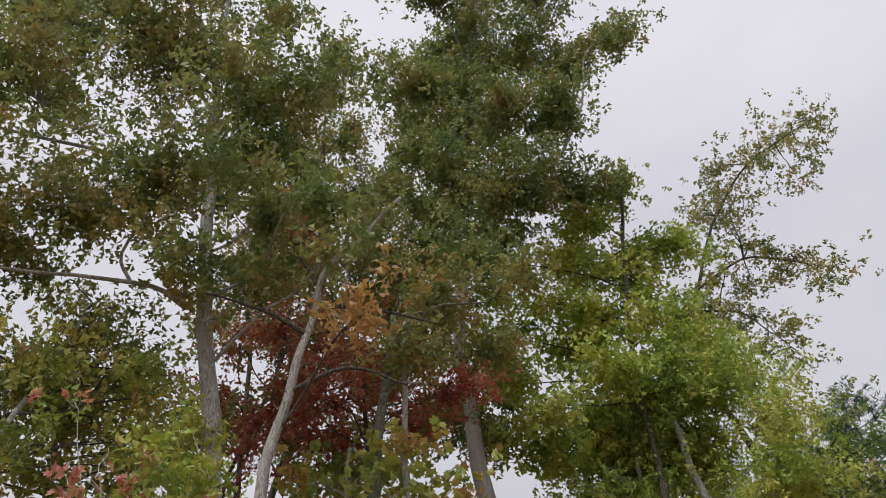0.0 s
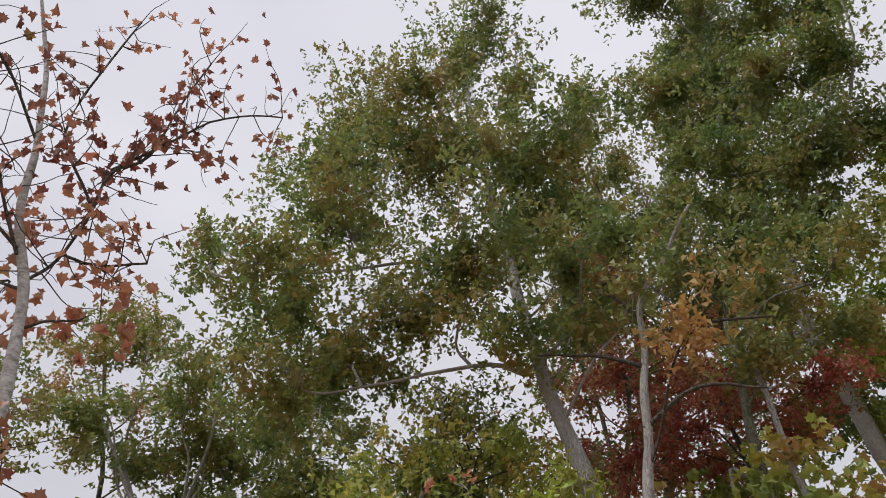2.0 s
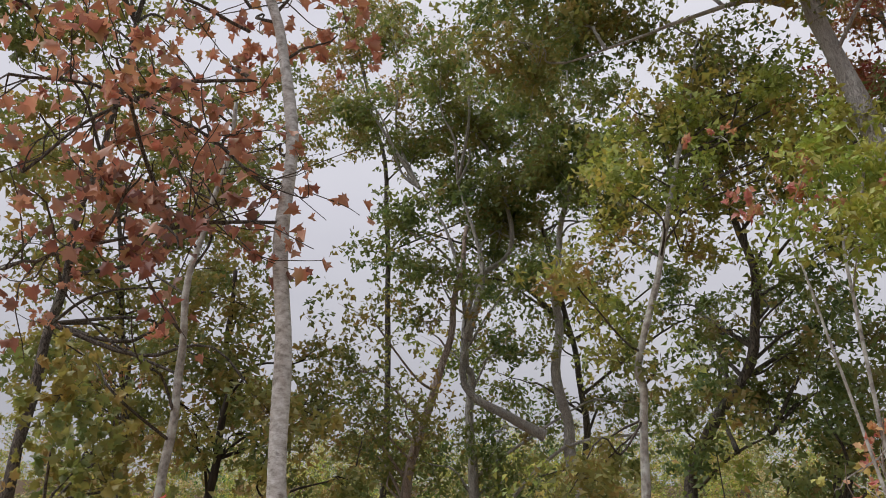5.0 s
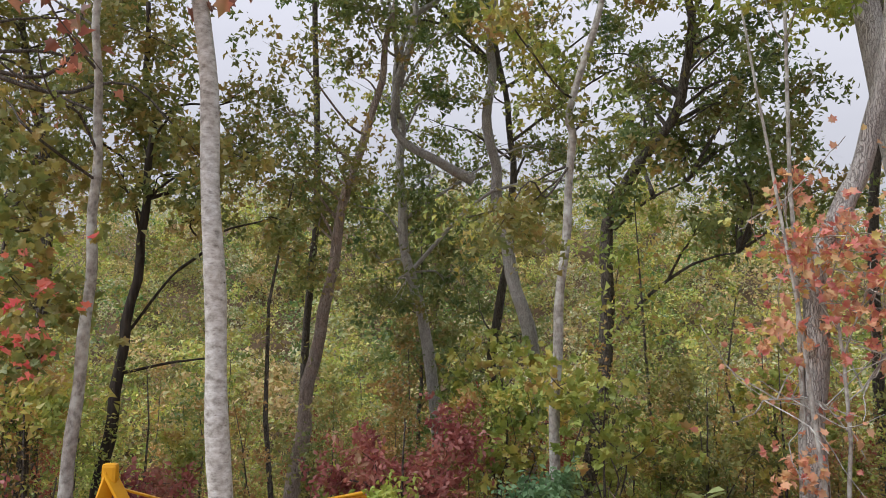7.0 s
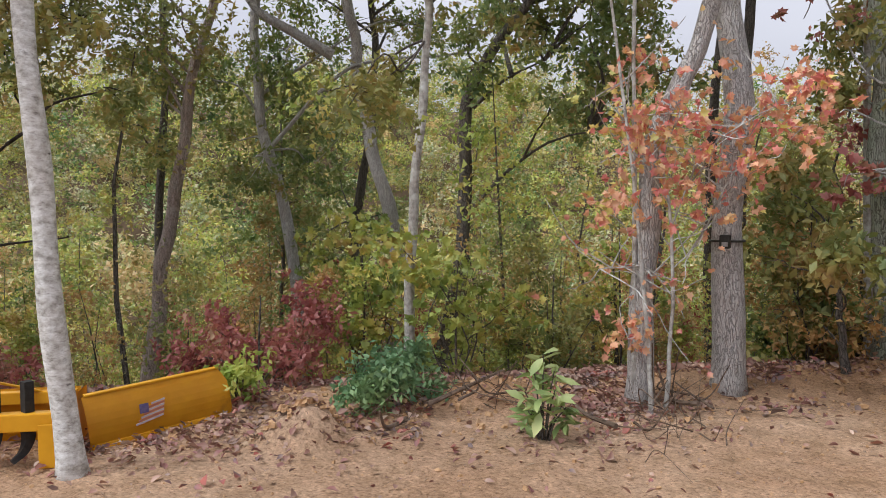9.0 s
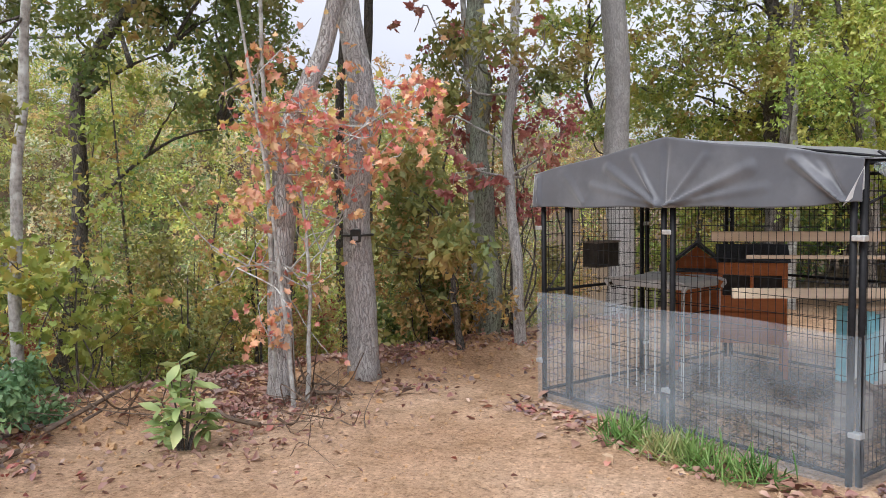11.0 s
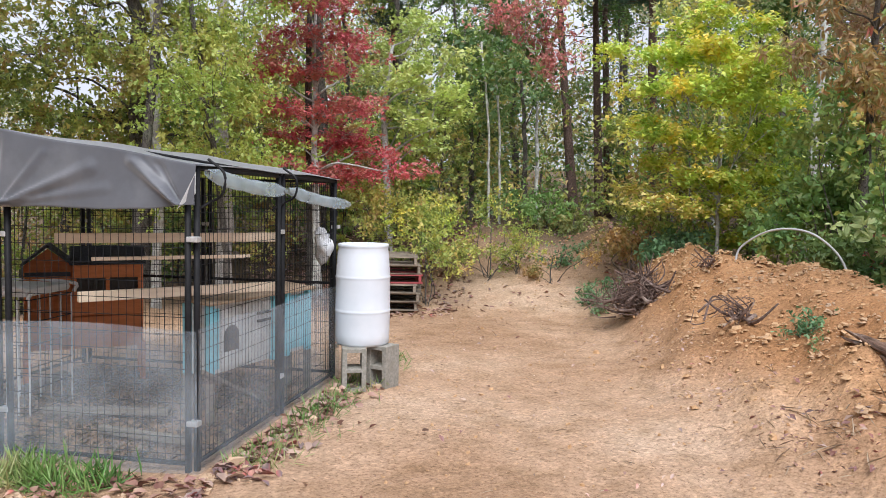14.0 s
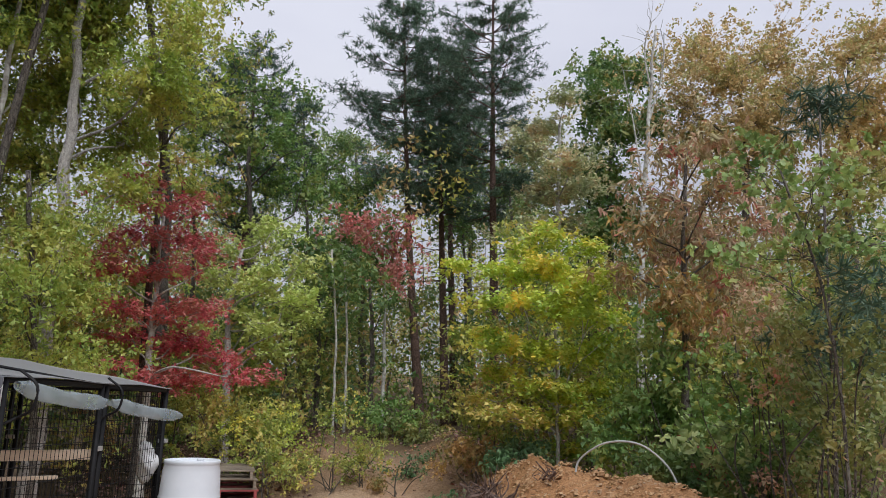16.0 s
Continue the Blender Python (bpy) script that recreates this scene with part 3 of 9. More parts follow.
def leaf_cloud(name, centres, sizes, rng, shape="leaf", up=0.5, droop=0.0, axis=None, fold=0.25):
    """A mesh of many single leaves, one at each centre, turned at random."""
    c = np.asarray(centres, float)
    n = len(c)
    s = np.broadcast_to(np.asarray(sizes, float), (n,))
    if shape == "needle":
        base = rng.normal(size=(n, 3)) if axis is None else axis + rng.normal(size=(n, 3)) * 0.6
        base /= np.linalg.norm(base, axis=1, keepdims=True)
        k = 9
        way = base[:, None] * 0.55 + rng.normal(size=(n, k, 3)) * 0.62
        way /= np.linalg.norm(way, axis=2, keepdims=True)
        side = np.cross(way, rng.normal(size=(n, k, 3)))
        side /= np.linalg.norm(side, axis=2, keepdims=True)
        ln = s[:, None, None] * rng.uniform(0.6, 1.0, (n, k, 1))
        v = np.stack([c[:, None] - side * s[:, None, None] * 0.045, c[:, None] + side * s[:, None, None] * 0.045, c[:, None] + way * ln], 2)
        verts = v.reshape(-1, 3)
        faces = np.arange(len(verts)).reshape(-1, 3)
        me = bpy.data.meshes.new(name)
        me.vertices.add(len(verts))
        me.vertices.foreach_set("co", verts.ravel())
        me.loops.add(faces.size)
        me.loops.foreach_set("vertex_index", faces.ravel().astype(np.int32))
        me.polygons.add(len(faces))
        me.polygons.foreach_set("loop_start", (np.arange(len(faces)) * 3).astype(np.int32))
        me.update(calc_edges=True)
        return me
    if shape == "spray":
        half, h = None, 0
        local = np.array([(0.0, 0.0, 0.0), (0.34, 0.58, 0.05), (-0.24, 0.9, -0.12)])
    else:
        half = np.array(HALF[shape])
        h = len(half)
    if h:
        local = np.zeros((2 * h - 2, 3))
        local[:h, 0], local[:h, 1] = half[:, 0], half[:, 1]
        local[h:, 0], local[h:, 1] = -half[1:-1, 0], half[1:-1, 1]
        local[:, 2] = np.abs(local[:, 0]) * fold - local[:, 1] ** 2 * 0.18
    right = list(range(h or 3))
    left = [0] + [h - 1] + list(range(2 * h - 3, h - 1, -1)) if h else []
    nrm = rng.normal(size=(n, 3))
    nrm /= np.linalg.norm(nrm, axis=1, keepdims=True)
    nrm[:, 2] += up
    nrm /= np.linalg.norm(nrm, axis=1, keepdims=True)
    ax = rng.normal(size=(n, 3)) if axis is None else np.asarray(axis) + rng.normal(size=(n, 3)) * 0.25
    ax[:, 2] -= droop
    ax -= (ax * nrm).sum(1, keepdims=True) * nrm
    ax /= np.linalg.norm(ax, axis=1, keepdims=True) + 1e-9
    side = np.cross(ax, nrm)
    s3 = s[:, None, None]
    verts = (c[:, None] + s3 * (local[None, :, 0:1] * side[:, None] + local[None, :, 1:2] * ax[:, None] + local[None, :, 2:3] * nrm[:, None])).reshape(-1, 3)
    m = len(local)
    off = (np.arange(n) * m)[:, None]
    loops = np.concatenate([np.array(right, int)[None] + off, np.array(left, int)[None] + off], 1).ravel().astype(np.int32)
    me = bpy.data.meshes.new(name)
    me.vertices.add(len(verts))
    me.vertices.foreach_set("co", verts.ravel())
    me.loops.add(len(loops))
    me.loops.foreach_set("vertex_index", loops)
    starts = np.cumsum([0] + [len(right), len(left)][:2 if h else 1] * n)[:-1].astype(np.int32)
    me.polygons.add(len(starts))
    me.polygons.foreach_set("loop_start", starts)
    me.update(calc_edges=True)
    me.validate()
    return me


# ---- ground ----
def step(a, b, x):
    t = np.clip((np.asarray(x, float) - a) / (b - a), 0, 1)
    return t * t * (3 - 2 * t)


def lumps(x, y, k, seed=0.0):
    """Cheap smooth relief from a few crossed waves."""
    return (np.sin(x * k + seed) * np.sin(y * k * 1.13 + 1.7 * seed) + 0.5 * np.sin(x * k * 2.3 + y * k * 1.7 + seed)
            + 0.3 * np.sin(y * k * 4.1 - x * k * 3.3 + 2 * seed)) / 1.8


def bank(x, y):
    """Distance beyond the edge where the clearing drops into the wooded valley."""
    return (x + 4.0) * -0.76 + (y - 5.2) * 0.65


CREST = [(9.3, 8.6, 0.35, 0.9), (8.9, 7.7, 0.85, 1.1), (8.3, 6.3, 1.0, 1.6), (7.5, 4.74, 1.0, 2.0), (6.6, 3.53, 0.8, 2.0), (6.1, 2.7, 0.75, 2.0), (5.7, 1.85, 0.75, 2.0),
         (5.5, 0.0, 0.7, 2.0), (5.6, -3.0, 0.6, 2.0)]


def pile(x, y):
    """Height of the clay berm beside the track: a crest line with long flanks."""
    x, y = np.asarray(x, float), np.asarray(y, float)
    h = 0 * x
    for (ax, ay, az, aw), (bx, by, bz, bw) in zip(CREST[:-1], CREST[1:]):
        ux, uy = bx - ax, by - ay
        t = np.clip(((x - ax) * ux + (y - ay) * uy) / (ux * ux + uy * uy), 0, 1)
        d = np.hypot(x - ax - ux * t, y - ay - uy * t) / (aw + (bw - aw) * t)
        h = np.maximum(h, (az + (bz - az) * t) * (1 - step(0.0, 1.0, d + 0.09 * lumps(x, y, 2.1, 5.0))))
    t = np.clip(((x - 6.0) * 3.8 + (y - 11.0) * 1.5) / 16.7, 0, 1)
    d = np.hypot(x - 6.0 - 3.8 * t, y - 11.0 - 1.5 * t)
    h = np.maximum(h, 0.28 * (1 - step(0.0, 0.9, d + 0.15 * lumps(x, y, 2.7, 1.0))))
    return h + 0.4 * np.exp(-((x - 10.35) ** 2 + (y - 10.55) ** 2) / 0.45)


def ground_z(x, y):
    x, y = np.asarray(x, float), np.asarray(y, float)
    s = bank(x, y)
    left = 1 - step(0.0, 7.0, x - 0.15 * y)
    drop = -(0.35 * step(0.2, 2.2, s) + 0.30 * np.clip(s - 1.2, 0, 16)) * left
    hill = left * (step(24, 80, s) * 17 + step(80, 160, s) * 4 + 0.4 * step(18, 60, s) * lumps(x, y, 0.12) * 3)
    r = np.hypot(x, y)
    rise = (1 - left) * (step(10.5, 17, r) * 1.1 + step(16, 60, r) * 3.0)
    edge = 0.10 * np.exp(-((s + 0.35) / 0.45) ** 2) * left * (1 + 0.7 * lumps(x, y, 2.3, 2.0))
    fine = 0.02 * lumps(x, y, 1.9) + 0.012 * lumps(x, y, 6.0, 1.0)
    p = pile(x, y)
    fine = fine + 0.27 * (1 + 0.25 * lumps(x, y, 13.0, 1.0)) * np.exp(-((((x + 3.98) ** 2 + (y - 3.38) ** 2) / 0.06) ** 1.2)) + 0.05 * np.exp(-(((x + 3.6) ** 2 + (y - 3.7) ** 2) / 0.2))
    return drop + hill + rise + edge + fine + p + 0.16 * np.clip(p, 0, 1) * lumps(x, y, 3.1, 3.0) + 0.05 * np.clip(p * 3, 0, 1) * lumps(x, y, 9.0, 6.0)


def gz(x, y):
    return float(ground_z(x, y))


def build_ground():
    radii = np.concatenate([[0.0], np.geomspace(0.4, 30, 150), np.geomspace(32, 900, 26)])
    na = 400
    a = np.arange(na) * 2 * math.pi / na
    x, y = (radii[1:, None] * np.cos(a)).ravel(), (radii[1:, None] * np.sin(a)).ravel()
    x, y = np.r_[0, x], np.r_[0, y]
    z = ground_z(x, y)
    k = len(radii) - 1
    faces = [(0, 1 + j, 1 + (j + 1) % na) for j in range(na)]
    for i in range(k - 1):
        o = 1 + i * na
        faces += [(o + j, o + na + j, o + na + (j + 1) % na, o + (j + 1) % na) for j in range(na)]
    me = mesh_from("ground", np.stack([x, y, z], 1), faces)
    at = me.attributes.new("wood", "FLOAT", "POINT")
    s, r = bank(x, y), np.hypot(x, y)
    left = 1 - step(0.0, 7.0, x - 0.15 * y)
    track = np.exp(-((x - 0.83 * y + 0.25 * lumps(x, y, 1.3, 2.0)) / (2.7 - 0.9 * step(9.5, 13.5, r))) ** 2)
    wood = np.maximum(left * step(0.3, 1.3, s + 0.35 * lumps(x, y, 1.7)), step(10.5, 13.0, r) * (1 - track * (1 - step(13.6, 15.2, r))))
    wood = np.maximum(wood, step(8.6, 10.0, x - 0.12 * y) * (y < 9) * (pile(x, y) < 0.5))
    at.data.foreach_set("value", np.clip(wood, 0, 1))
    fresh = np.clip(pile(x, y) * 2.2 + 0.5 * np.exp(-((s + 0.3) / 0.5) ** 2) * left, 0, 1)
    me.attributes.new("fresh_clay", "FLOAT", "POINT").data.foreach_set("value", fresh)
    ob = part("ground", me, SOIL, smooth=True)
    tagged(ob, "bare tan clay clearing with wheel tracks and woodland floor", "ground", kind="structure")


build_ground()


# ---- how a tree grows ----
def tree(name, label, bark_mat, leaf, r0, r1, path, lobes, limbs=(), dens=1.0, size=0.13, shape="leaf", twig_leaves=0, leaf2=None, droop=0.0, group="", stems=False, limb_bark=None, tier=False, fold=0.25, arm=0.26):
    """A tree: tapered trunk, limbs to each lobe of the crown, twigs to its clumps, and single leaves on the twigs."""
    rng = np.random.default_rng(abs(int(path[0][0] * 977 + path[0][1] * 6151 + path[0][2] * 131 + len(lobes) * 17)) % 2 ** 31)
    pts = [np.array(p, float) for p in path]
    x, y, z = pts[0]
    g = gz(x, y)
    if z - g > 0.25:
        lean = (pts[1] - pts[0]) / max(0.5, pts[1][2] - pts[0][2]) * (z - g) * 0.5
        pts.insert(0, np.array([x - lean[0], y - lean[1], gz(x - lean[0], y - lean[1]) - 0.12]))
    else:
        pts[0][2] = min(z, g - 0.12)
    base = pts[0].copy()
    base[2] += 0.12
    root = empty(name, Matrix.Translation(base), label, "shrub" if stems else "tree", group)
    t = smooth_path(pts, 6)
    n = len(t)
    span = np.concatenate([[0], np.cumsum(np.linalg.norm(np.diff(t, axis=0), axis=1))])
    u = span / span[-1]
    wob = np.stack([np.sin(u * 23 + base[0]) + np.sin(u * 51 + base[1]), np.cos(u * 19 + base[1]) + np.sin(u * 43), 0 * u], 1)
    t = t + wob * 0.18 * r0 * np.minimum(1, u * 6)[:, None]
    rad = r0 + (r1 - r0) * u ** 0.9
    rad = rad * (1 + 0.35 * np.exp(-span / (1.6 * r0 + 0.03))) * (1 + 0.05 * np.sin(u * 60 + base[0]))
    tb = Builder()
    tb.tube(t - base, rad, 12 if r0 > 0.05 else 8)
    part("trunk", tb, bark_mat, root, smooth=True)
    bb, tips = Builder(), []

    def branch(line, ra, rb, sides=6):
        line = smooth_path(line, 4)
        k = len(line)
        line = line + np.cumsum(rng.normal(size=(k, 3)), 0) * 0.012 * np.linspace(0, 1, k)[:, None]
        if sides > 3 and not stems:
            lb = Builder()
            lb.tube(line - base, np.linspace(ra, rb, k), sides, False)
            part("limb", lb, limb_bark or bark_mat, root, smooth=True)
        else:
            bb.tube(line - base, np.linspace(ra, rb, k), sides, False)
        return line

    nodes = [t[n // 3:]]
    for b in limbs:
        line = branch(b, max(min(0.013, r0 * 0.35), r0 * arm), min(0.01, r0 * 0.2))
        nodes.append(line)
        if twig_leaves or leaf is None or not lobes:
            for q in line[2:]:
                for _ in range(2):
                    way = rng.normal(size=3) + np.array([0, 0, 0.3])
                    way /= np.linalg.norm(way)
                    ln = rng.uniform(0.3, 0.8)
                    tw = branch([q, q + way * ln * 0.5 + rng.normal(size=3) * 0.06, q + way * ln], 0.007, 0.003, 3)
                    if twig_leaves and rng.random() < 0.65:
                        for e in tw[3:]:
                            tips.append((e, 0.12, max(1, twig_leaves // 4)))
    stem = np.concatenate(nodes)
    for (lx, ly, lz, lr) in lobes:
        c = np.array([lx, ly, lz])
        out = np.linalg.norm(stem[:, :2] - c[:2], axis=1)
        d = out + 0.8 * np.abs(stem[:, 2] - c[2] + 0.55 * out + 0.2 * lr)
        s = stem[np.argmin(d)]
        if stems:
            s = base + rng.normal(size=3) * (0.06, 0.06, 0) - (0, 0, 0.05)
        gap = np.linalg.norm(c - s)
        if gap > 0.15:
            bend = rng.normal(size=(2, 3)) * 0.075 * gap
            way = c - s
            line = branch([s, s + way * 0.35 + bend[0] + (0, 0, 0.05 * gap), s + way * 0.7 + bend[1] + (0, 0, 0.06 * gap), c], 0.006 + 0.003 * gap if stems else min(0.035, r0 * (0.4 if r0 > 0.07 else 0.24), 0.009 + 0.0075 * gap + 0.006 * lr), 0.003 if stems else min(0.005, r0 * 0.15), 5)
        else:
            line = np.array([s, c])
        clumps = max(3 if dens > 0.3 else 1, int(17 * dens * (lr / 0.6) ** 1.9))
        if shape == "leaf" and not stems and not tier:
            # high boughs over the clearing hang in closed masses, low ones open out
            high = lz > 5.5 and math.hypot(base[0], base[1]) < 13
            clumps, lr = max(3, int(clumps * (1.08 if high else 0.92))), lr * (1.08 if high else 1.25)
        ns = 4 + int(5 * lr)
        sp = rng.normal(size=(ns, 3))
        sp *= (rng.uniform(0.2, 0.95, ns) * lr / np.linalg.norm(sp, axis=1))[:, None]
        out = c - s
        out[2] *= 0.4
        out /= np.linalg.norm(out) + 1e-6
        sp += np.outer(sp @ out, out) * 0.45
        sp[:, 2] *= 0.8
        wide = rng.uniform(0.4, 0.95, ns)
        own = rng.choice(ns, clumps, p=wide / wide.sum())
        a, rr = rng.uniform(0, 2 * math.pi, clumps), np.sqrt(rng.uniform(0, 1, clumps)) * wide[own] * lr
        tilt = rng.normal(size=(ns, 2)) * (0.15 if tier else 0.4)
        dx, dy = rr * np.cos(a), rr * np.sin(a)
        q = sp[own] + np.stack([dx, dy, dx * tilt[own, 0] + dy * tilt[own, 1] + rng.normal(size=clumps) * (0.04 if tier else 0.09) * lr], 1)
        for e in c + q:
            s2 = line[rng.integers(max(0, len(line) - 5), len(line))]
            mid = (s2 + e) / 2 + rng.normal(size=3) * 0.06 * lr
            bb.tube(np.array([s2, mid, e]) - base, [0.007, 0.005, 0.002] if r0 > 0.07 else [0.005, 0.0035, 0.002], 3, False)
            tips.append((e, min(0.1 + 0.14 * lr ** 0.5, 0.5 * lr + 0.03), 0))
            if rng.random() < 0.6:
                tips.append((mid, 0.13, 0))
    if bb.n:
        tagged(part("twig", bb, limb_bark or bark_mat, root), kind="stuff")
    if leaf is None or not tips:
        return root
    cen, siz = [], []
    reach = math.hypot(base[0], base[1])
    for e, spread, count in tips:
        if count:
            k = count
            cen.append(e + rng.normal(size=(k, 3)) * spread * 0.6)
            siz.append(size * rng.uniform(0.7, 1.15, k))
            continue
        many = shape == "leaf"
        close = many and reach < 13 and not tier
        for _ in range((9 if reach < 13 else 6) if many else 4):
            k = {"needle": 4, "maple": 5, "leaf": 9}.get(shape, 7)
            o = e + rng.normal(size=3) * spread * ((1.35, 1.35, 0.3) if tier else (0.9, 0.9, 0.7) if close else (1.2, 1.2, 0.85))
            cen.append(o + rng.normal(size=(k, 3)) * size * (0.32 if close else 0.22))
            siz.append(size * ((0.84 if close else 0.76 if size < 0.16 else 0.66) if many else 1.0) * rng.uniform(0.6, 1.2, k))
    cen, siz = np.concatenate(cen) - base, np.concatenate(siz)
    if shape == "leaf":
        far = np.linalg.norm(cen.mean(0) + base - (0, 0, 1.6))
        shape = "spray" if far > 8.0 else "kite"
        droop = droop or 0.5
    if leaf2 is not None:
        pick = (np.sin(cen[:, 0] * 1.3 + base[0]) + np.sin(cen[:, 2] * 1.1 + base[1]) + rng.normal(size=len(cen)) * 0.5) > 0.9
        if 0 < pick.sum() < len(pick):
            part("second_foliage", leaf_cloud("second_foliage", cen[pick], siz[pick], rng, shape, 1.3 if tier else 0.5, droop, fold=fold), leaf2, root, "leaves of a second autumn colour")
            cen, siz = cen[~pick], siz[~pick]
    part("crown", leaf_cloud("crown", cen, siz, rng, shape, 1.3 if tier else 0.5, droop, fold=fold), leaf, root)
    return root


# ---- trees ----
tree("oak_tree", "tall grey-barked oak with a broad green crown at the clearing edge", BARK_GREY, OAK_DARK, 0.135, 0.035,
     [(-2.14, 6.4, 0.04), (-2.16, 6.39, 1.4), (-2.18, 6.38, 3.14), (-2.77, 6.41, 6.94), (-2.89, 6.46, 8.49), (-3.06, 6.5, 9.99), (-3.22, 6.64, 12.34), (-3.32, 6.7, 14.88)],
     [(-3.2, 6.7, 15.9, 1.02), (-2.5, 6.4, 16.5, 0.55), (-3.4, 4.9, 12.5, 0.57), (-5.1, 5.8, 14.3, 0.93), (-3.9, 6.0, 12.2, 1.32), (-2.3, 5.8, 10.3, 0.87), (-5.7, 5.3, 12.7, 0.9), (-5.1, 4.0, 8.7, 0.63), (-6.2, 4.1, 9.4, 0.48), (-4.6, 5.1, 9.7, 0.86), (-3.1, 5.1, 8.4, 0.8), (-5.7, 5.2, 9.2, 0.72), (-4.2, 5.8, 8.4, 0.8), (-2.9, 5.6, 7.3, 0.5), (-5.3, 5.8, 8.2, 0.83), (-1.5, 6.2, 11.6, 0.33), (-2.3, 7.0, 10.4, 0.51), (-5.1, 4.6, 7.3, 0.52), (-1.9, 5.6, 11.8, 0.43), (-2.6, 7.0, 10.6, 0.61), (-2.0, 6.6, 8.7, 0.45), (-1.3, 5.9, 8.1, 0.46), (-3.2, 6.9, 9.6, 0.41), (-1.4, 6.0, 7.3, 0.31), (-2.5, 6.7, 7.9, 0.32), (-2.0, 6.3, 7.6, 0.33)],
     limbs=[[(-2.99, 6.2, 8.51), (-3.75, 5.78, 9.2), (-4.72, 5.04, 9.04), (-5.59, 4.06, 8.68)], [(-2.94, 6.22, 7.13), (-3.28, 6.06, 7.33), (-4.14, 5.52, 7.25), (-4.86, 4.9, 7.06)], [(-2.95, 6.22, 8.72), (-3.62, 5.86, 8.45), (-4.28, 5.41, 8.02)]], dens=0.95, size=0.12, leaf2=OAK_GREEN)
tree("leaning_tree", "thin pale leaning tree, nearly bare at the top", BARK_GREY, BRONZE_GREEN, 0.105, 0.018,
     [(-2.6, 5.67, 0.09), (-2.55, 5.7, 1.77), (-2.36, 5.78, 2.5), (-2.14, 5.87, 3.1), (-1.84, 6.09, 5.37), (-1.66, 6.14, 6.29), (-1.43, 6.19, 7.22), (-1.01, 6.27, 7.88), (-0.57, 6.31, 8.47)],
     [(-1.7, 6.7, 8.4, 0.43), (-0.7, 6.3, 7.2, 0.37), (-0.9, 5.4, 6.1, 0.21), (-2.1, 6.9, 8.1, 0.36)],
     limbs=[[(-1.52, 6.17, 6.85), (-0.89, 6.28, 6.78), (-0.33, 6.32, 6.5)], [(-1.62, 6.15, 6.49), (-2.06, 6.03, 6.79), (-2.56, 5.84, 6.93)], [(-1.48, 6.18, 7.07), (-1.67, 6.14, 7.48), (-1.81, 6.1, 7.79)], [(-1.78, 6.11, 5.78), (-1.18, 6.24, 6.08), (-0.55, 6.31, 5.8)]], dens=0.45, size=0.12, limb_bark=BARK_DARK)
tree("oak_tree", "tall straight oak with grey trunk and dark crown", BARK_ASH, OAK_DARK, 0.19, 0.04,
     [(-0.1, 9.9, -1.0), (0.09, 10.06, 0.25), (0.1, 10.06, 2.31), (0.08, 10.06, 3.46), (-0.01, 10.37, 7.58), (0.06, 10.37, 9.6), (0.22, 10.37, 11.59), (0.4, 10.46, 14.41), (1.52, 10.44, 19.06)],
     [(2.2, 10.4, 22.4, 1.39), (3.3, 9.6, 19.4, 1.06), (0.5, 9.2, 18.8, 0.86), (1.0, 10.9, 18.9, 1.21), (2.2, 10.2, 17.0, 1.1), (-0.2, 9.5, 15.2, 0.74), (0.9, 11.0, 15.8, 1.2), (2.5, 9.3, 13.8, 0.81), (3.6, 10.0, 16.4, 0.68), (4.3, 9.1, 15.7, 0.51), (1.4, 9.1, 11.5, 0.8), (0.3, 11.0, 13.2, 0.71), (2.3, 10.2, 12.2, 0.77), (-0.5, 9.5, 13.3, 0.56), (0.9, 11.0, 11.9, 0.78), (-0.5, 9.7, 11.9, 0.42), (2.0, 10.5, 25.6, 1.36), (3.5, 9.5, 23.2, 1.42), (2.9, 8.8, 25.2, 1.31), (0.3, 10.9, 18.5, 0.67), (0.6, 10.3, 15.6, 0.71), (1.4, 9.3, 13.7, 0.68), (-0.4, 11.0, 16.2, 0.61), (0.1, 9.6, 12.7, 0.65), (0.9, 10.5, 13.1, 0.7), (-0.1, 10.1, 11.5, 0.63), (0.4, 9.1, 9.9, 0.55), (-1.0, 10.8, 13.5, 0.54), (-1.0, 10.3, 11.1, 0.52), (-0.3, 9.4, 9.6, 0.46), (-0.8, 12.2, 10.4, 0.55), (-0.1, 11.7, 10.7, 0.49), (-0.1, 10.8, 8.3, 0.47), (0.7, 12.5, 9.5, 0.54), (-1.0, 11.9, 8.5, 0.51), (0.2, 11.0, 7.6, 0.46), (-1.6, 12.5, 9.8, 0.44)],
     limbs=[[(0.26, 10.17, 10.4), (1.31, 10.07, 11.6), (2.5, 9.82, 12.95)]], size=0.14)
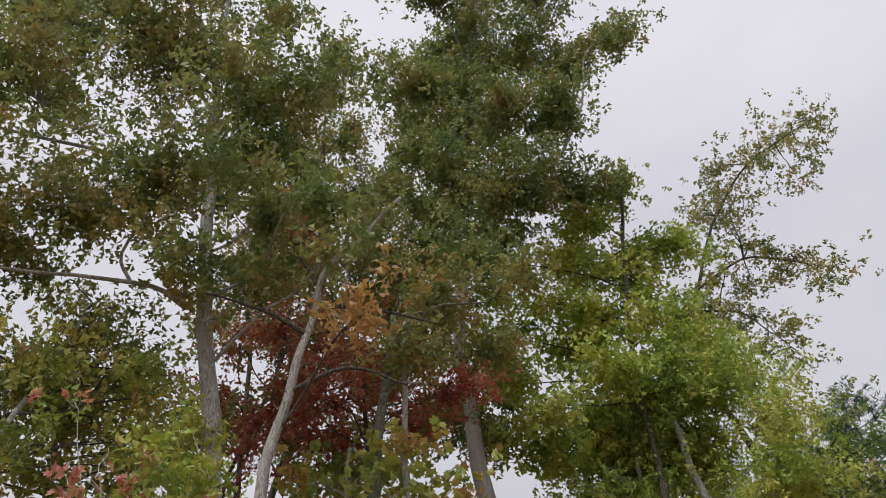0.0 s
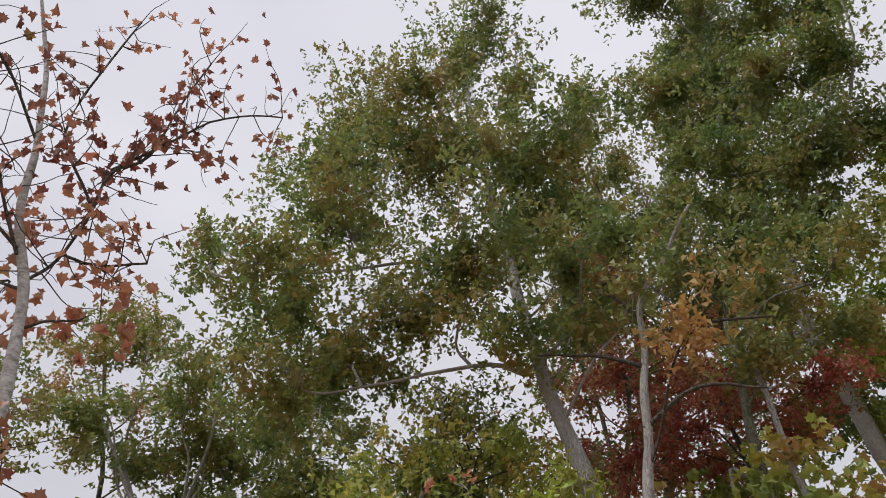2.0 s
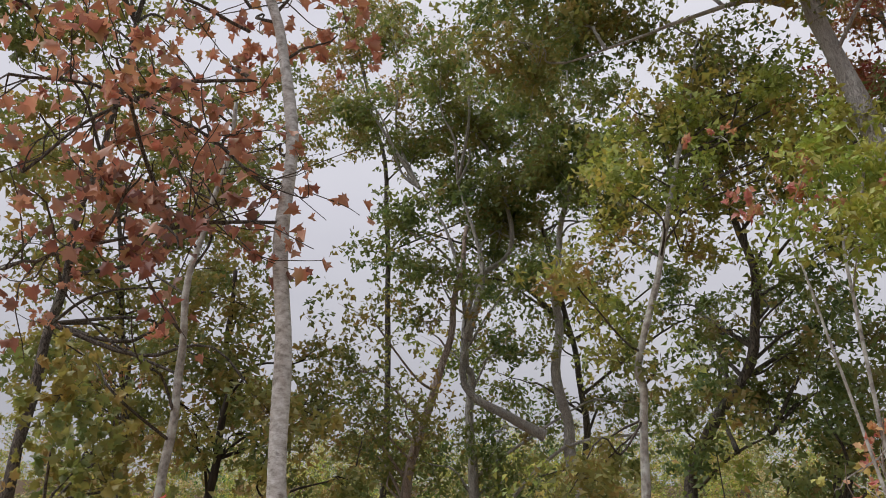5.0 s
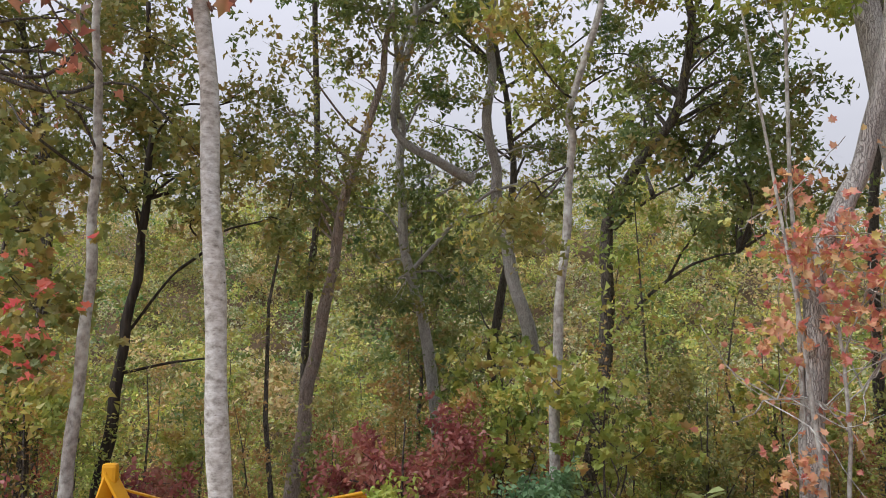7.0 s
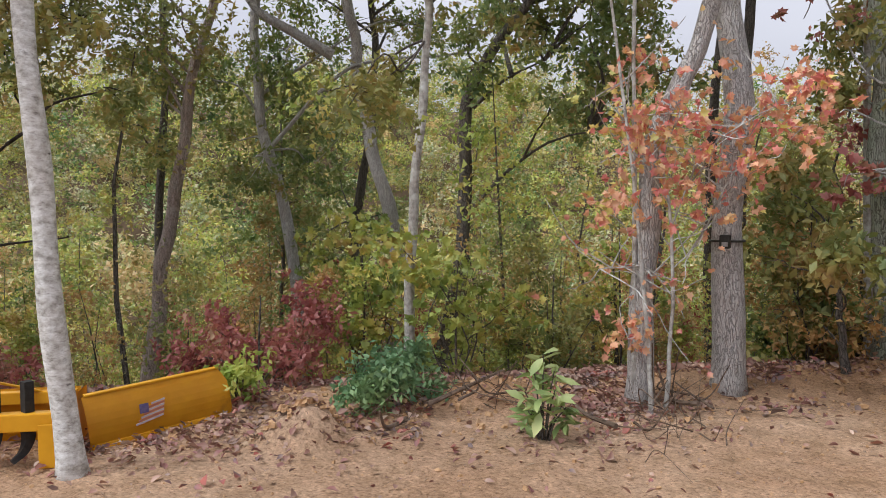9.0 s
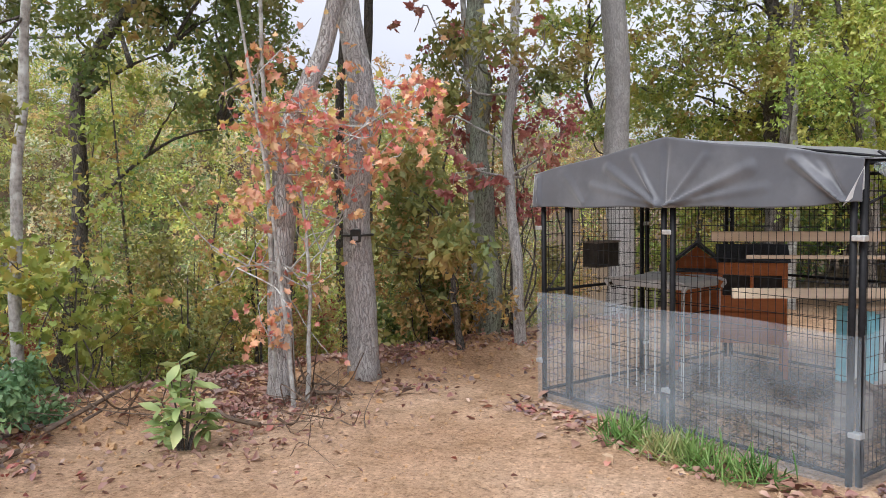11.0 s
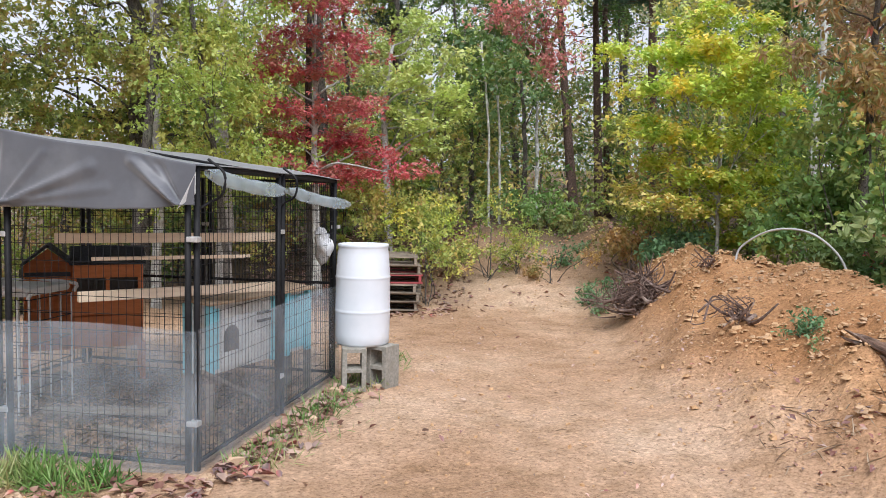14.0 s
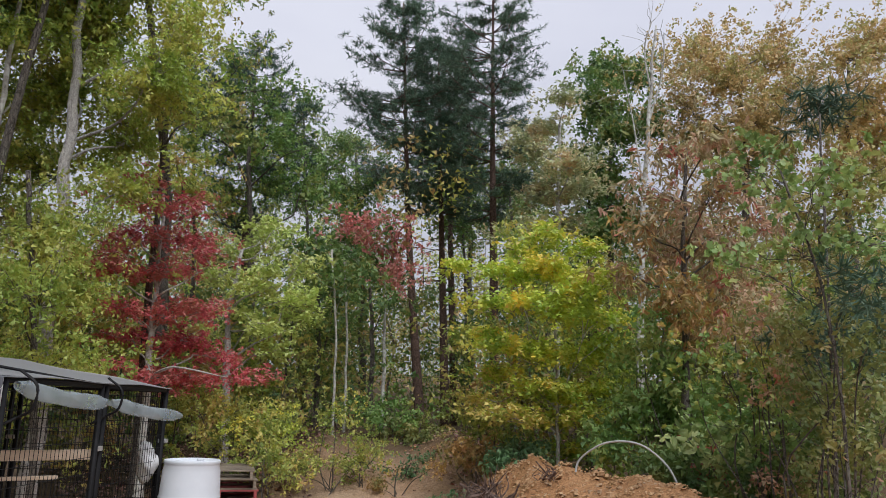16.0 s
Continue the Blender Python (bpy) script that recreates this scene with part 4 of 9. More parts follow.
tree("maple_tree", "green maple with bright leaves behind the wire kennel", BARK_DARK, LIGHT_GREEN, 0.07, 0.03,
     [(1.9, 10.7, -0.8), (2.63, 10.82, 6.94), (2.82, 10.77, 8.92), (3.14, 10.67, 10.68), (3.6, 10.51, 12.58)],
     [(3.5, 11.1, 12.9, 0.54), (2.8, 10.8, 11.9, 0.5), (3.55, 11.3, 11.3, 0.5), (2.4, 11.7, 11.8, 0.64), (2.9, 11.0, 10.8, 0.54), (3.65, 11.6, 10.7, 0.49), (4.5, 11.2, 11.4, 0.52), (1.7, 10.6, 9.9, 0.55), (2.5, 11.4, 10.1, 0.59), (3.0, 10.7, 9.3, 0.55), (3.85, 11.2, 9.7, 0.41), (4.2, 11.2, 9.1, 0.52), (3.3, 10.9, 8.7, 0.54), (2.4, 10.2, 8.3, 0.5), (1.9, 11.9, 9.6, 0.59), (3.75, 11.7, 8.4, 0.49), (2.9, 11.3, 8.1, 0.54), (2.0, 11.0, 7.9, 0.52), (1.1, 10.2, 7.5, 0.52), (0.9, 11.9, 11.5, 0.57), (0.6, 11.4, 9.8, 0.57), (0.8, 10.5, 8.3, 0.41), (2.8, 11.7, 7.5, 0.59), (3.65, 11.8, 7.6, 0.43), (1.8, 11.6, 7.4, 0.58), (0.9, 11.1, 7.2, 0.55)], dens=0.85, size=0.15, leaf2=LIGHT_GREEN)
tree("oak_tree", "dark-leaved oak with long open branches against the sky", BARK_DARK, OAK_GREEN, 0.12, 0.03,
     [(5.55, 12.9, 0), (5.5, 12.95, 5.0), (4.7, 13.31, 10.0), (5.06, 13.17, 11.4), (5.96, 12.77, 13.17)],
     [(6.9, 12.9, 15.2, 0.41), (7.0, 12.2, 14.6, 0.34), (7.0, 11.2, 13.9, 0.35), (8.2, 12.4, 15.3, 0.36), (8.3, 11.7, 15.1, 0.35), (8.0, 10.7, 14.2, 0.3), (9.1, 11.9, 15.0, 0.3), (7.9, 11.1, 13.4, 0.32), (8.0, 12.2, 14.2, 0.31), (7.4, 12.0, 14.0, 0.31), (6.3, 11.6, 12.9, 0.36), (6.7, 13.3, 14.6, 0.44), (6.0, 13.1, 13.9, 0.42), (6.0, 12.0, 12.5, 0.41), (6.9, 13.3, 13.1, 0.39), (6.5, 12.0, 11.6, 0.35), (7.3, 12.7, 12.0, 0.35), (7.2, 12.1, 11.2, 0.3), (6.9, 11.2, 10.2, 0.23), (7.1, 13.1, 11.8, 0.32), (6.3, 12.9, 11.7, 0.39), (5.5, 12.3, 11.6, 0.37), (6.4, 13.6, 11.3, 0.42), (6.0, 12.2, 9.7, 0.35), (6.6, 13.1, 9.9, 0.32), (5.9, 12.8, 9.9, 0.31), (5.3, 12.1, 10.0, 0.35), (5.6, 13.8, 11.8, 0.47), (5.5, 13.3, 12.9, 0.41)],
     limbs=[[(5.96, 12.77, 13.17), (6.91, 12.26, 14.26), (7.74, 11.73, 14.59), (8.46, 11.21, 14.71)], [(5.25, 13.09, 11.76), (6.26, 12.62, 12.05), (6.9, 12.27, 11.55), (7.35, 11.99, 11.01)], [(5.11, 13.15, 11.22), (5.76, 12.86, 10.83), (6.14, 12.68, 10.02)]], dens=0.9, size=0.16)
tree("small_maple", "small tree with dark red and bronze leaves", BARK_DARK, DARK_RED, 0.06, 0.02,
     [(-1.6, 8.6, -0.9), (-1.43, 8.88, 6.65), (-1.49, 8.87, 8.26), (-1.6, 8.86, 9.69)],
     [(-2.5, 9.2, 9.1, 0.62), (-1.6, 8.9, 9.0, 0.51), (-1.9, 7.9, 7.0, 0.57), (-1.2, 9.7, 8.5, 0.53), (-0.8, 9.2, 7.3, 0.48), (-2.5, 8.0, 7.1, 0.44), (-2.7, 9.6, 12.1, 0.53), (-0.2, 8.5, 7.4, 0.38), (-1.8, 9.4, 7.2, 0.65)], dens=0.4, size=0.11)
tree("young_maple", "slender pale maple with light green and yellowing leaves", BARK_PALE, YELLOW_GREEN, 0.055, 0.015,
     [(-4.77, 5.32, 0.08), (-4.73, 5.36, 1.33), (-4.66, 5.41, 2.51), (-4.6, 5.46, 3.36), (-4.58, 5.4, 3.63), (-4.37, 5.57, 4.51), (-4.19, 5.7, 5.4), (-4.2, 6.2, 6.6), (-4.4, 6.9, 8.0)],
     [(-4.4, 6.2, 6.6, 0.54), (-4.4, 5.5, 5.6, 0.48), (-4.1, 4.7, 5.2, 0.32), (-4.6, 6.4, 5.3, 0.45), (-4.8, 5.5, 5.0, 0.42), (-4.6, 4.6, 4.3, 0.21), (-5.2, 6.1, 4.4, 0.44), (-3.7, 5.5, 5.2, 0.34), (-5.1, 5.6, 3.8, 0.29), (-4.4, 5.6, 3.6, 0.27), (-4.5, 4.3, 2.4, 0.28), (-5.9, 5.3, 2.7, 0.24), (-5.1, 5.4, 2.8, 0.22), (-4.9, 7.8, 8.0, 0.37), (-4.2, 7.6, 7.7, 0.35), (-3.5, 7.0, 6.7, 0.34), (-5.3, 7.9, 7.5, 0.37), (-4.6, 7.7, 7.0, 0.39), (-3.6, 7.2, 6.2, 0.31), (-3.8, 8.8, 7.4, 0.29), (-4.5, 7.2, 8.1, 0.56), (-3.8, 7.1, 7.0, 0.5), (-4.1, 5.8, 6.2, 0.44), (-4.6, 7.5, 6.6, 0.53), (-5.4, 6.3, 6.4, 0.43), (-3.3, 6.6, 5.9, 0.32), (-5.1, 7.3, 8.7, 0.34), (-3.6, 6.6, 5.6, 0.38), (-4.7, 7.1, 5.9, 0.43), (-4.0, 6.9, 6.8, 0.35), (-3.2, 6.3, 6.4, 0.32), (-4.4, 7.6, 6.7, 0.34)], dens=0.55, leaf2=OAK_GREEN, size=0.11, limb_bark=BARK_DARK)
tree("red_maple", "pale-barked maple with sparse russet and red leaves", BARK_BIRCH, RUSSET, 0.08, 0.016,
     [(-4.53, 2.09, -0.01), (-4.57, 2.0, 1.2), (-4.6, 1.94, 2.08), (-4.61, 1.91, 2.9), (-4.57, 1.81, 4.07), (-4.6, 1.75, 5.01), (-4.69, 1.64, 5.63), (-4.78, 1.36, 6.59), (-4.83, 1.16, 7.47), (-4.89, 0.91, 8.38), (-4.95, 0.51, 9.44)],
     [(-5.3, 1.2, 4.8, 0.28), (-4.7, 1.4, 4.7, 0.25), (-4.0, 0.4, 4.5, 0.18), (-5.5, 1.6, 5.8, 0.31), (-4.9, 1.8, 4.8, 0.22), (-4.2, 1.0, 3.5, 0.17), (-5.8, 0.2, 5.6, 0.26), (-4.4, 0.8, 3.9, 0.18), (-5.2, 1.6, 6.1, 0.26), (-4.5, 2.0, 5.7, 0.19)],
     limbs=[[(-4.7, 1.6, 5.86), (-4.66, 1.72, 6.17), (-4.63, 1.77, 6.78), (-4.64, 1.76, 7.36), (-4.55, 1.98, 7.84), (-4.52, 2.05, 8.92), (-4.44, 2.19, 9.88)], [(-4.74, 1.47, 6.07), (-4.86, 1.07, 6.82), (-4.95, 0.59, 7.79), (-4.99, 0.04, 8.74)], [(-4.63, 1.79, 7.46), (-4.48, 2.12, 8.19), (-4.27, 2.49, 8.99), (-3.92, 3.0, 9.35)], [(-4.58, 1.79, 4.18), (-4.69, 1.49, 4.42), (-4.8, 1.13, 4.67), (-4.91, 0.45, 4.79), (-4.94, -0.06, 4.67)], [(-4.58, 1.78, 4.02), (-4.71, 1.44, 3.97), (-4.8, 1.1, 3.86), (-4.9, 0.54, 3.59), (-4.93, 0.21, 3.43)], [(-4.75, 1.46, 6.13), (-4.9, 0.84, 6.52), (-4.98, 0.22, 6.68), (-4.98, -0.24, 6.34)], [(-4.83, 1.17, 7.38), (-4.93, 0.68, 8.08), (-4.98, 0.27, 8.31), (-4.98, -0.27, 8.34)], [(-4.66, 1.7, 6.24), (-4.55, 1.97, 6.26), (-4.38, 2.31, 6.43)], [(-4.64, 1.75, 6.93), (-4.79, 1.33, 7.67), (-4.8, 1.29, 8.8), (-4.78, 1.37, 10.17)], [(-4.78, 1.44, 5.65), (-4.92, 0.91, 5.81), (-5.01, 0.29, 5.73), (-5.03, -0.19, 5.38)], [(-4.75, 1.52, 5.21), (-4.9, 1.01, 5.04), (-4.98, 0.55, 4.62), (-5.02, 0.25, 4.15)], [(-4.79, 1.42, 5.89), (-4.93, 0.88, 6.54), (-5.01, 0.27, 6.9), (-5.02, -0.43, 6.75)]], dens=0.05, size=0.1, droop=0.9, fold=0.9, shape="maple", twig_leaves=3, leaf2=ORANGE_RED, limb_bark=BARK_DARK, arm=0.17)
tree("young_maple", "slender pale maple with orange and pink leaves", BARK_PALE, ORANGE_RED, 0.06, 0.02,
     [(-6.78, 1.74, 0.01), (-6.76, 1.81, 1.17), (-6.75, 1.87, 2.21), (-6.75, 1.87, 3.41), (-6.68, 1.8, 4.11), (-6.64, 1.97, 5.57), (-6.63, 2.0, 6.25)],
     [(-7.2, 1.8, 5.5, 0.43), (-6.8, 1.2, 5.6, 0.35), (-5.7, 1.8, 5.0, 0.25), (-7.7, 1.1, 4.8, 0.43), (-7.2, 0.7, 4.2, 0.34), (-6.2, 1.1, 4.3, 0.25), (-7.6, 2.0, 6.7, 0.34), (-6.5, 0.6, 3.6, 0.25), (-7.4, 0.8, 5.4, 0.37), (-6.8, 1.3, 6.4, 0.31), (-5.9, 1.2, 3.6, 0.23)], dens=0.14, size=0.072, shape="maple", limb_bark=BARK_DARK)
tree("oak_tree", "slim dark oak with thin green crown", BARK_DARK, OAK_GREEN, 0.09, 0.02,
     [(-8.6, 0.9, -1), (-8.48, 0.98, 3.45), (-8.47, 1.0, 4.34), (-8.47, 1.02, 5.4), (-8.46, 1.14, 6.38), (-8.45, 1.16, 8.12)],
     [(-9.0, 0.9, 8.2, 0.5), (-8.5, 0.3, 6.6, 0.51), (-7.6, 0.4, 5.2, 0.37), (-9.3, 1.0, 6.3, 0.39), (-8.7, 1.5, 7.5, 0.47), (-7.9, 0.0, 7.0, 0.42), (-9.2, 1.9, 8.9, 0.44), (-8.1, 0.8, 7.4, 0.44), (-9.1, 0.7, 9.5, 0.45), (-8.6, -0.7, 11.4, 0.77), (-7.7, 0.1, 10.7, 0.44), (-9.3, 0.9, 7.3, 0.32), (-8.6, 1.7, 6.7, 0.3), (-7.5, 2.3, 5.8, 0.26), (-8.9, 3.0, 5.9, 0.31), (-7.8, 2.1, 4.5, 0.25), (-8.5, 3.2, 4.7, 0.28), (-8.1, 2.6, 3.9, 0.29), (-7.0, 2.9, 3.2, 0.23), (-9.2, 1.9, 4.3, 0.29), (-8.8, 1.0, 5.0, 0.28)], dens=0.5, leaf2=BRONZE_GREEN)
tree("green_maple", "leafy green maple with a few scarlet leaves", BARK_DARK, OAK_GREEN, 0.06, 0.02,
     [(-7.24, 0.97, -0.11), (-7.24, 1.02, 0.82), (-7.23, 1.09, 2.21)],
     [(-7.7, 1.4, 2.8, 0.47), (-7.1, 1.6, 2.5, 0.32), (-6.3, 1.1, 2.0, 0.37), (-7.9, 1.9, 1.9, 0.36), (-7.5, 1.2, 1.5, 0.39), (-6.6, 1.0, 3.0, 0.4), (-8.0, 1.7, 3.4, 0.31), (-6.7, 1.5, 1.5, 0.25)], dens=1.6, size=0.09, shape="maple", leaf2=SCARLET)
tree("forked_oak", "forked grey oak with a crooked arm and green crown", BARK_GREY, OAK_DARK, 0.14, 0.04,
     [(-7.5, 7.2, -1.6), (-7.14, 7.77, 0.2), (-7.19, 7.72, 1.2), (-7.41, 7.52, 2.51), (-7.55, 7.38, 3.66), (-7.58, 7.25, 4.21), (-7.52, 7.31, 5.27), (-7.5, 7.33, 6.52), (-7.37, 7.51, 7.28)],
     [(-9.7, 5.5, 11.2, 0.65), (-9.5, 4.6, 9.1, 0.67), (-7.9, 5.5, 9.0, 0.63), (-9.6, 6.1, 8.8, 0.8), (-8.5, 6.7, 9.0, 0.78), (-7.3, 6.7, 9.0, 0.64), (-7.8, 8.4, 10.9, 0.88), (-7.3, 6.9, 7.6, 0.78), (-8.9, 6.6, 7.6, 0.84), (-7.0, 7.8, 8.2, 0.65), (-8.3, 5.0, 6.5, 0.48), (-8.6, 7.4, 7.0, 0.84), (-7.3, 8.0, 7.0, 0.72), (-8.2, 5.5, 5.9, 0.56), (-10.4, 4.9, 11.0, 0.44), (-8.0, 6.1, 10.3, 0.39)],
     limbs=[[(-7.71, 7.12, 3.6), (-8.03, 6.75, 3.87), (-8.41, 6.28, 4.3), (-8.39, 6.3, 5.3), (-8.52, 6.13, 6.48), (-8.82, 5.69, 7.34)], [(-8.4, 6.3, 4.96), (-8.26, 6.47, 6.01), (-8.52, 6.13, 7.45)]], dens=0.62, arm=0.6, leaf2=OAK_GREEN)
tree("dark_oak", "dark oak with a long low limb and hanging dark green leaves", BARK_DARK, OAK_DARK, 0.12, 0.03,
     [(-6.2, 7.0, -1.5), (-5.91, 7.49, 0.34), (-5.85, 7.54, 1.44), (-5.79, 7.59, 2.52), (-5.71, 7.64, 3.12), (-5.11, 7.97, 4.19), (-4.88, 8.11, 5.16), (-5.0, 7.9, 6.5), (-5.11, 7.69, 7.6)],
     [(-4.9, 8.7, 4.4, 0.54), (-5.2, 7.9, 4.6, 0.44), (-3.9, 7.6, 3.8, 0.53), (-4.5, 9.3, 3.3, 0.54), (-5.2, 8.2, 3.8, 0.59), (-5.3, 7.1, 3.2, 0.4), (-4.5, 9.4, 5.0, 0.49), (-4.2, 8.0, 5.0, 0.43), (-4.1, 9.1, 4.2, 0.46), (-4.5, 8.4, 3.3, 0.43), (-4.4, 7.4, 2.7, 0.29), (-4.5, 9.3, 3.7, 0.55), (-5.4, 8.2, 3.9, 0.45), (-5.4, 7.1, 3.6, 0.34), (-5.0, 9.2, 2.8, 0.27), (-3.6, 8.3, 3.1, 0.41), (-6.1, 7.6, 7.8, 0.59), (-5.2, 7.6, 7.9, 0.49), (-4.1, 7.2, 7.6, 0.37), (-5.4, 8.5, 7.5, 0.6), (-4.3, 8.5, 7.6, 0.41), (-5.1, 6.9, 6.3, 0.5), (-4.6, 9.0, 7.3, 0.51), (-5.7, 6.7, 7.8, 0.39), (-3.8, 8.7, 6.9, 0.4), (-3.2, 8.3, 6.8, 0.38), (-3.8, 7.1, 5.7, 0.27), (-4.1, 8.9, 5.7, 0.39), (-3.5, 8.6, 6.0, 0.3), (-7.3, 9.6, 5.9, 0.4), (-6.5, 9.5, 5.3, 0.38), (-5.5, 9.1, 5.4, 0.35), (-6.0, 10.8, 5.5, 0.4), (-5.1, 10.6, 5.5, 0.39), (-4.5, 9.9, 4.7, 0.35), (-7.2, 10.1, 4.8, 0.4), (-5.3, 9.6, 4.4, 0.35)],
     limbs=[[(-5.85, 7.54, 1.37), (-5.47, 7.81, 1.91), (-4.99, 8.12, 2.32), (-4.55, 8.37, 2.45)], [(-5.73, 7.62, 2.79), (-5.42, 7.85, 3.1), (-5.02, 8.1, 3.3)]], dens=0.46, size=0.125)
tree("slanting_oak", "slanting brown-barked oak with thin crown", BARK_BROWN, OAK_GREEN, 0.11, 0.03,
     [(-8.77, 4.97, -0.48), (-8.64, 5.19, 1.18), (-8.48, 5.44, 2.94), (-8.28, 5.73, 4.32), (-8.15, 5.95, 5.4), (-8.1, 6.1, 6.6)],
     [(-9.2, 5.1, 4.1, 0.48), (-8.4, 5.5, 5.1, 0.47), (-7.9, 4.5, 4.8, 0.36), (-9.6, 5.0, 3.5, 0.41), (-8.7, 5.4, 3.2, 0.46), (-8.3, 4.4, 4.3, 0.29), (-9.4, 5.7, 3.2, 0.41), (-8.4, 4.7, 3.6, 0.36), (-8.7, 6.0, 3.6, 0.4), (-9.1, 4.4, 3.8, 0.38), (-7.8, 4.9, 3.7, 0.35)], dens=0.48, size=0.11, leaf2=BRONZE_GREEN)
tree("oak_tree", "grey oak half hidden in green leaves", BARK_GREY, OAK_DARK, 0.11, 0.03,
     [(-8.45, 7.14, -0.2), (-8.58, 6.99, 1.44), (-8.78, 6.74, 2.83), (-8.82, 6.69, 4.51), (-8.82, 6.57, 4.77), (-8.71, 6.71, 6.03), (-8.34, 7.16, 6.59), (-8.47, 7.01, 8.03)],
     [(-9.4, 6.8, 5.1, 0.63), (-8.5, 7.0, 3.8, 0.66), (-7.4, 6.8, 5.8, 0.57), (-9.2, 7.4, 7.4, 0.68), (-9.5, 6.1, 3.5, 0.59), (-7.9, 6.7, 4.9, 0.48), (-9.5, 7.1, 8.6, 0.61), (-8.6, 6.2, 9.1, 0.57), (-8.7, 7.5, 9.5, 0.62), (-8.0, 7.6, 8.0, 0.56), (-6.8, 7.4, 8.4, 0.45), (-9.7, 6.9, 2.7, 0.44), (-8.7, 7.3, 3.2, 0.51), (-8.3, 6.3, 1.9, 0.46), (-9.0, 7.9, 2.3, 0.44), (-6.1, 8.7, 4.2, 0.48), (-7.8, 8.6, 4.3, 0.35)], dens=0.55, size=0.12, leaf2=YELLOW_GREEN)
tree("dark_oak", "dark thin-stemmed tree with spare lower branches", BARK_BLACK, OAK_GREEN, 0.078, 0.025,
     [(-8.71, 2.62, -0.01), (-8.66, 2.8, 1.4), (-8.61, 2.94, 2.78), (-8.59, 2.99, 4.02), (-8.55, 2.87, 4.35), (-8.54, 2.89, 5.22)],
     [(-8.7, 4.1, 4.6, 0.37), (-8.2, 3.8, 3.7, 0.41), (-7.4, 3.2, 2.9, 0.36), (-9.3, 3.2, 3.9, 0.52), (-8.9, 2.8, 3.1, 0.42), (-8.2, 1.9, 3.8, 0.38), (-9.4, 3.3, 4.9, 0.46), (-8.0, 3.1, 4.1, 0.33), (-9.1, 3.1, 3.8, 0.44), (-8.5, 3.2, 3.3, 0.34), (-7.8, 2.4, 3.1, 0.31), (-8.8, 4.5, 3.9, 0.45), (-8.6, 3.7, 2.8, 0.28), (-7.5, 3.9, 2.8, 0.31)],
     limbs=[[(-8.65, 2.83, 1.53), (-8.51, 3.22, 2.15), (-8.36, 3.56, 2.47)], [(-8.67, 2.77, 1.09), (-8.47, 3.31, 1.2), (-8.25, 3.82, 1.25)]], dens=0.42, size=0.12, leaf2=BRONZE_GREEN)
tree("thin_tree", "thin dark trunk in the wood edge", BARK_DARK, YELLOW_GREEN, 0.07, 0.02,
     [(-8.91, 1.87, -0.39), (-8.89, 1.96, 0.94), (-8.88, 2.01, 2.14)],
     [(-9.4, 2.0, 1.1, 0.35), (-9.0, 1.6, 0.8, 0.34), (-8.0, 1.9, 0.8, 0.24)], dens=0.7)
tree("thin_tree", "thin dark trunk in the wood edge", BARK_DARK, YELLOW_GREEN, 0.06, 0.02,
     [(-9.48, 1.57, -0.45), (-9.46, 1.67, 1.42), (-9.45, 1.76, 2.78)],
     [(-10.0, 1.8, 1.3, 0.45), (-9.5, 1.5, 0.6, 0.35)], dens=0.7)
tree("maple_sapling", "young maple with orange, yellow and scarlet leaves", BARK_PALE, AUTUMN_MIX, 0.02, 0.01,
     [(-2.34, 5.57, 0.24), (-2.3, 5.59, 0.99), (-2.35, 5.57, 1.72), (-2.43, 5.53, 2.14)],
     [(-2.7, 5.7, 2.6, 0.21), (-2.7, 5.4, 2.3, 0.2), (-2.1, 5.2, 2.2, 0.23), (-2.1, 6.1, 2.2, 0.29), (-1.7, 5.9, 2.3, 0.23), (-2.1, 5.4, 1.9, 0.23), (-2.0, 6.1, 1.9, 0.19), (-2.4, 5.3, 2.0, 0.22), (-2.7, 5.7, 1.6, 0.21), (-2.2, 5.6, 1.6, 0.2), (-2.5, 5.0, 1.5, 0.15), (-1.4, 5.4, 2.3, 0.13), (-1.9, 5.9, 2.2, 0.27), (-2.4, 5.6, 2.25, 0.27), (-2.2, 5.8, 1.8, 0.22), (-2.6, 5.8, 1.1, 0.12), (-2.5, 5.3, 0.6, 0.1), (-1.5, 5.7, 2.1, 0.2)],
     limbs=[[(-2.3, 5.59, 1.12), (-2.12, 5.66, 1.34), (-1.91, 5.74, 1.84)], [(-2.33, 5.58, 1.59), (-2.54, 5.48, 2.02), (-2.66, 5.43, 2.53)], [(-2.32, 5.58, 1.42), (-2.09, 5.67, 2.01), (-1.63, 5.82, 2.31)], [(-2.3, 5.59, 0.9), (-2.49, 5.5, 1.12), (-2.8, 5.36, 1.11)]], dens=0.38, size=0.062, shape="maple", twig_leaves=3, leaf2=GOLD)
tree("mossy_tree", "mossy grey trunk at the bank edge with red creeper leaves", BARK_MOSSY, OAK_GREEN, 0.13, 0.05,
     [(-1.3, 8.1, -0.5), (-1.29, 8.17, 0.53), (-1.35, 8.16, 1.87), (-1.39, 8.15, 2.94), (-1.42, 8.14, 3.64), (-1.3, 8.15, 5.4), (-0.9, 8.2, 8.2)],
     [(-1.8, 8.6, 3.3, 0.4), (-1.9, 8.0, 2.8, 0.31), (-1.0, 7.3, 3.1, 0.33), (-0.8, 9.1, 3.1, 0.34), (0.1, 8.6, 8.7, 0.49), (0.7, 7.6, 8.2, 0.45), (0.6, 9.2, 8.2, 0.5), (-0.6, 7.9, 7.2, 0.43)], dens=0.9)
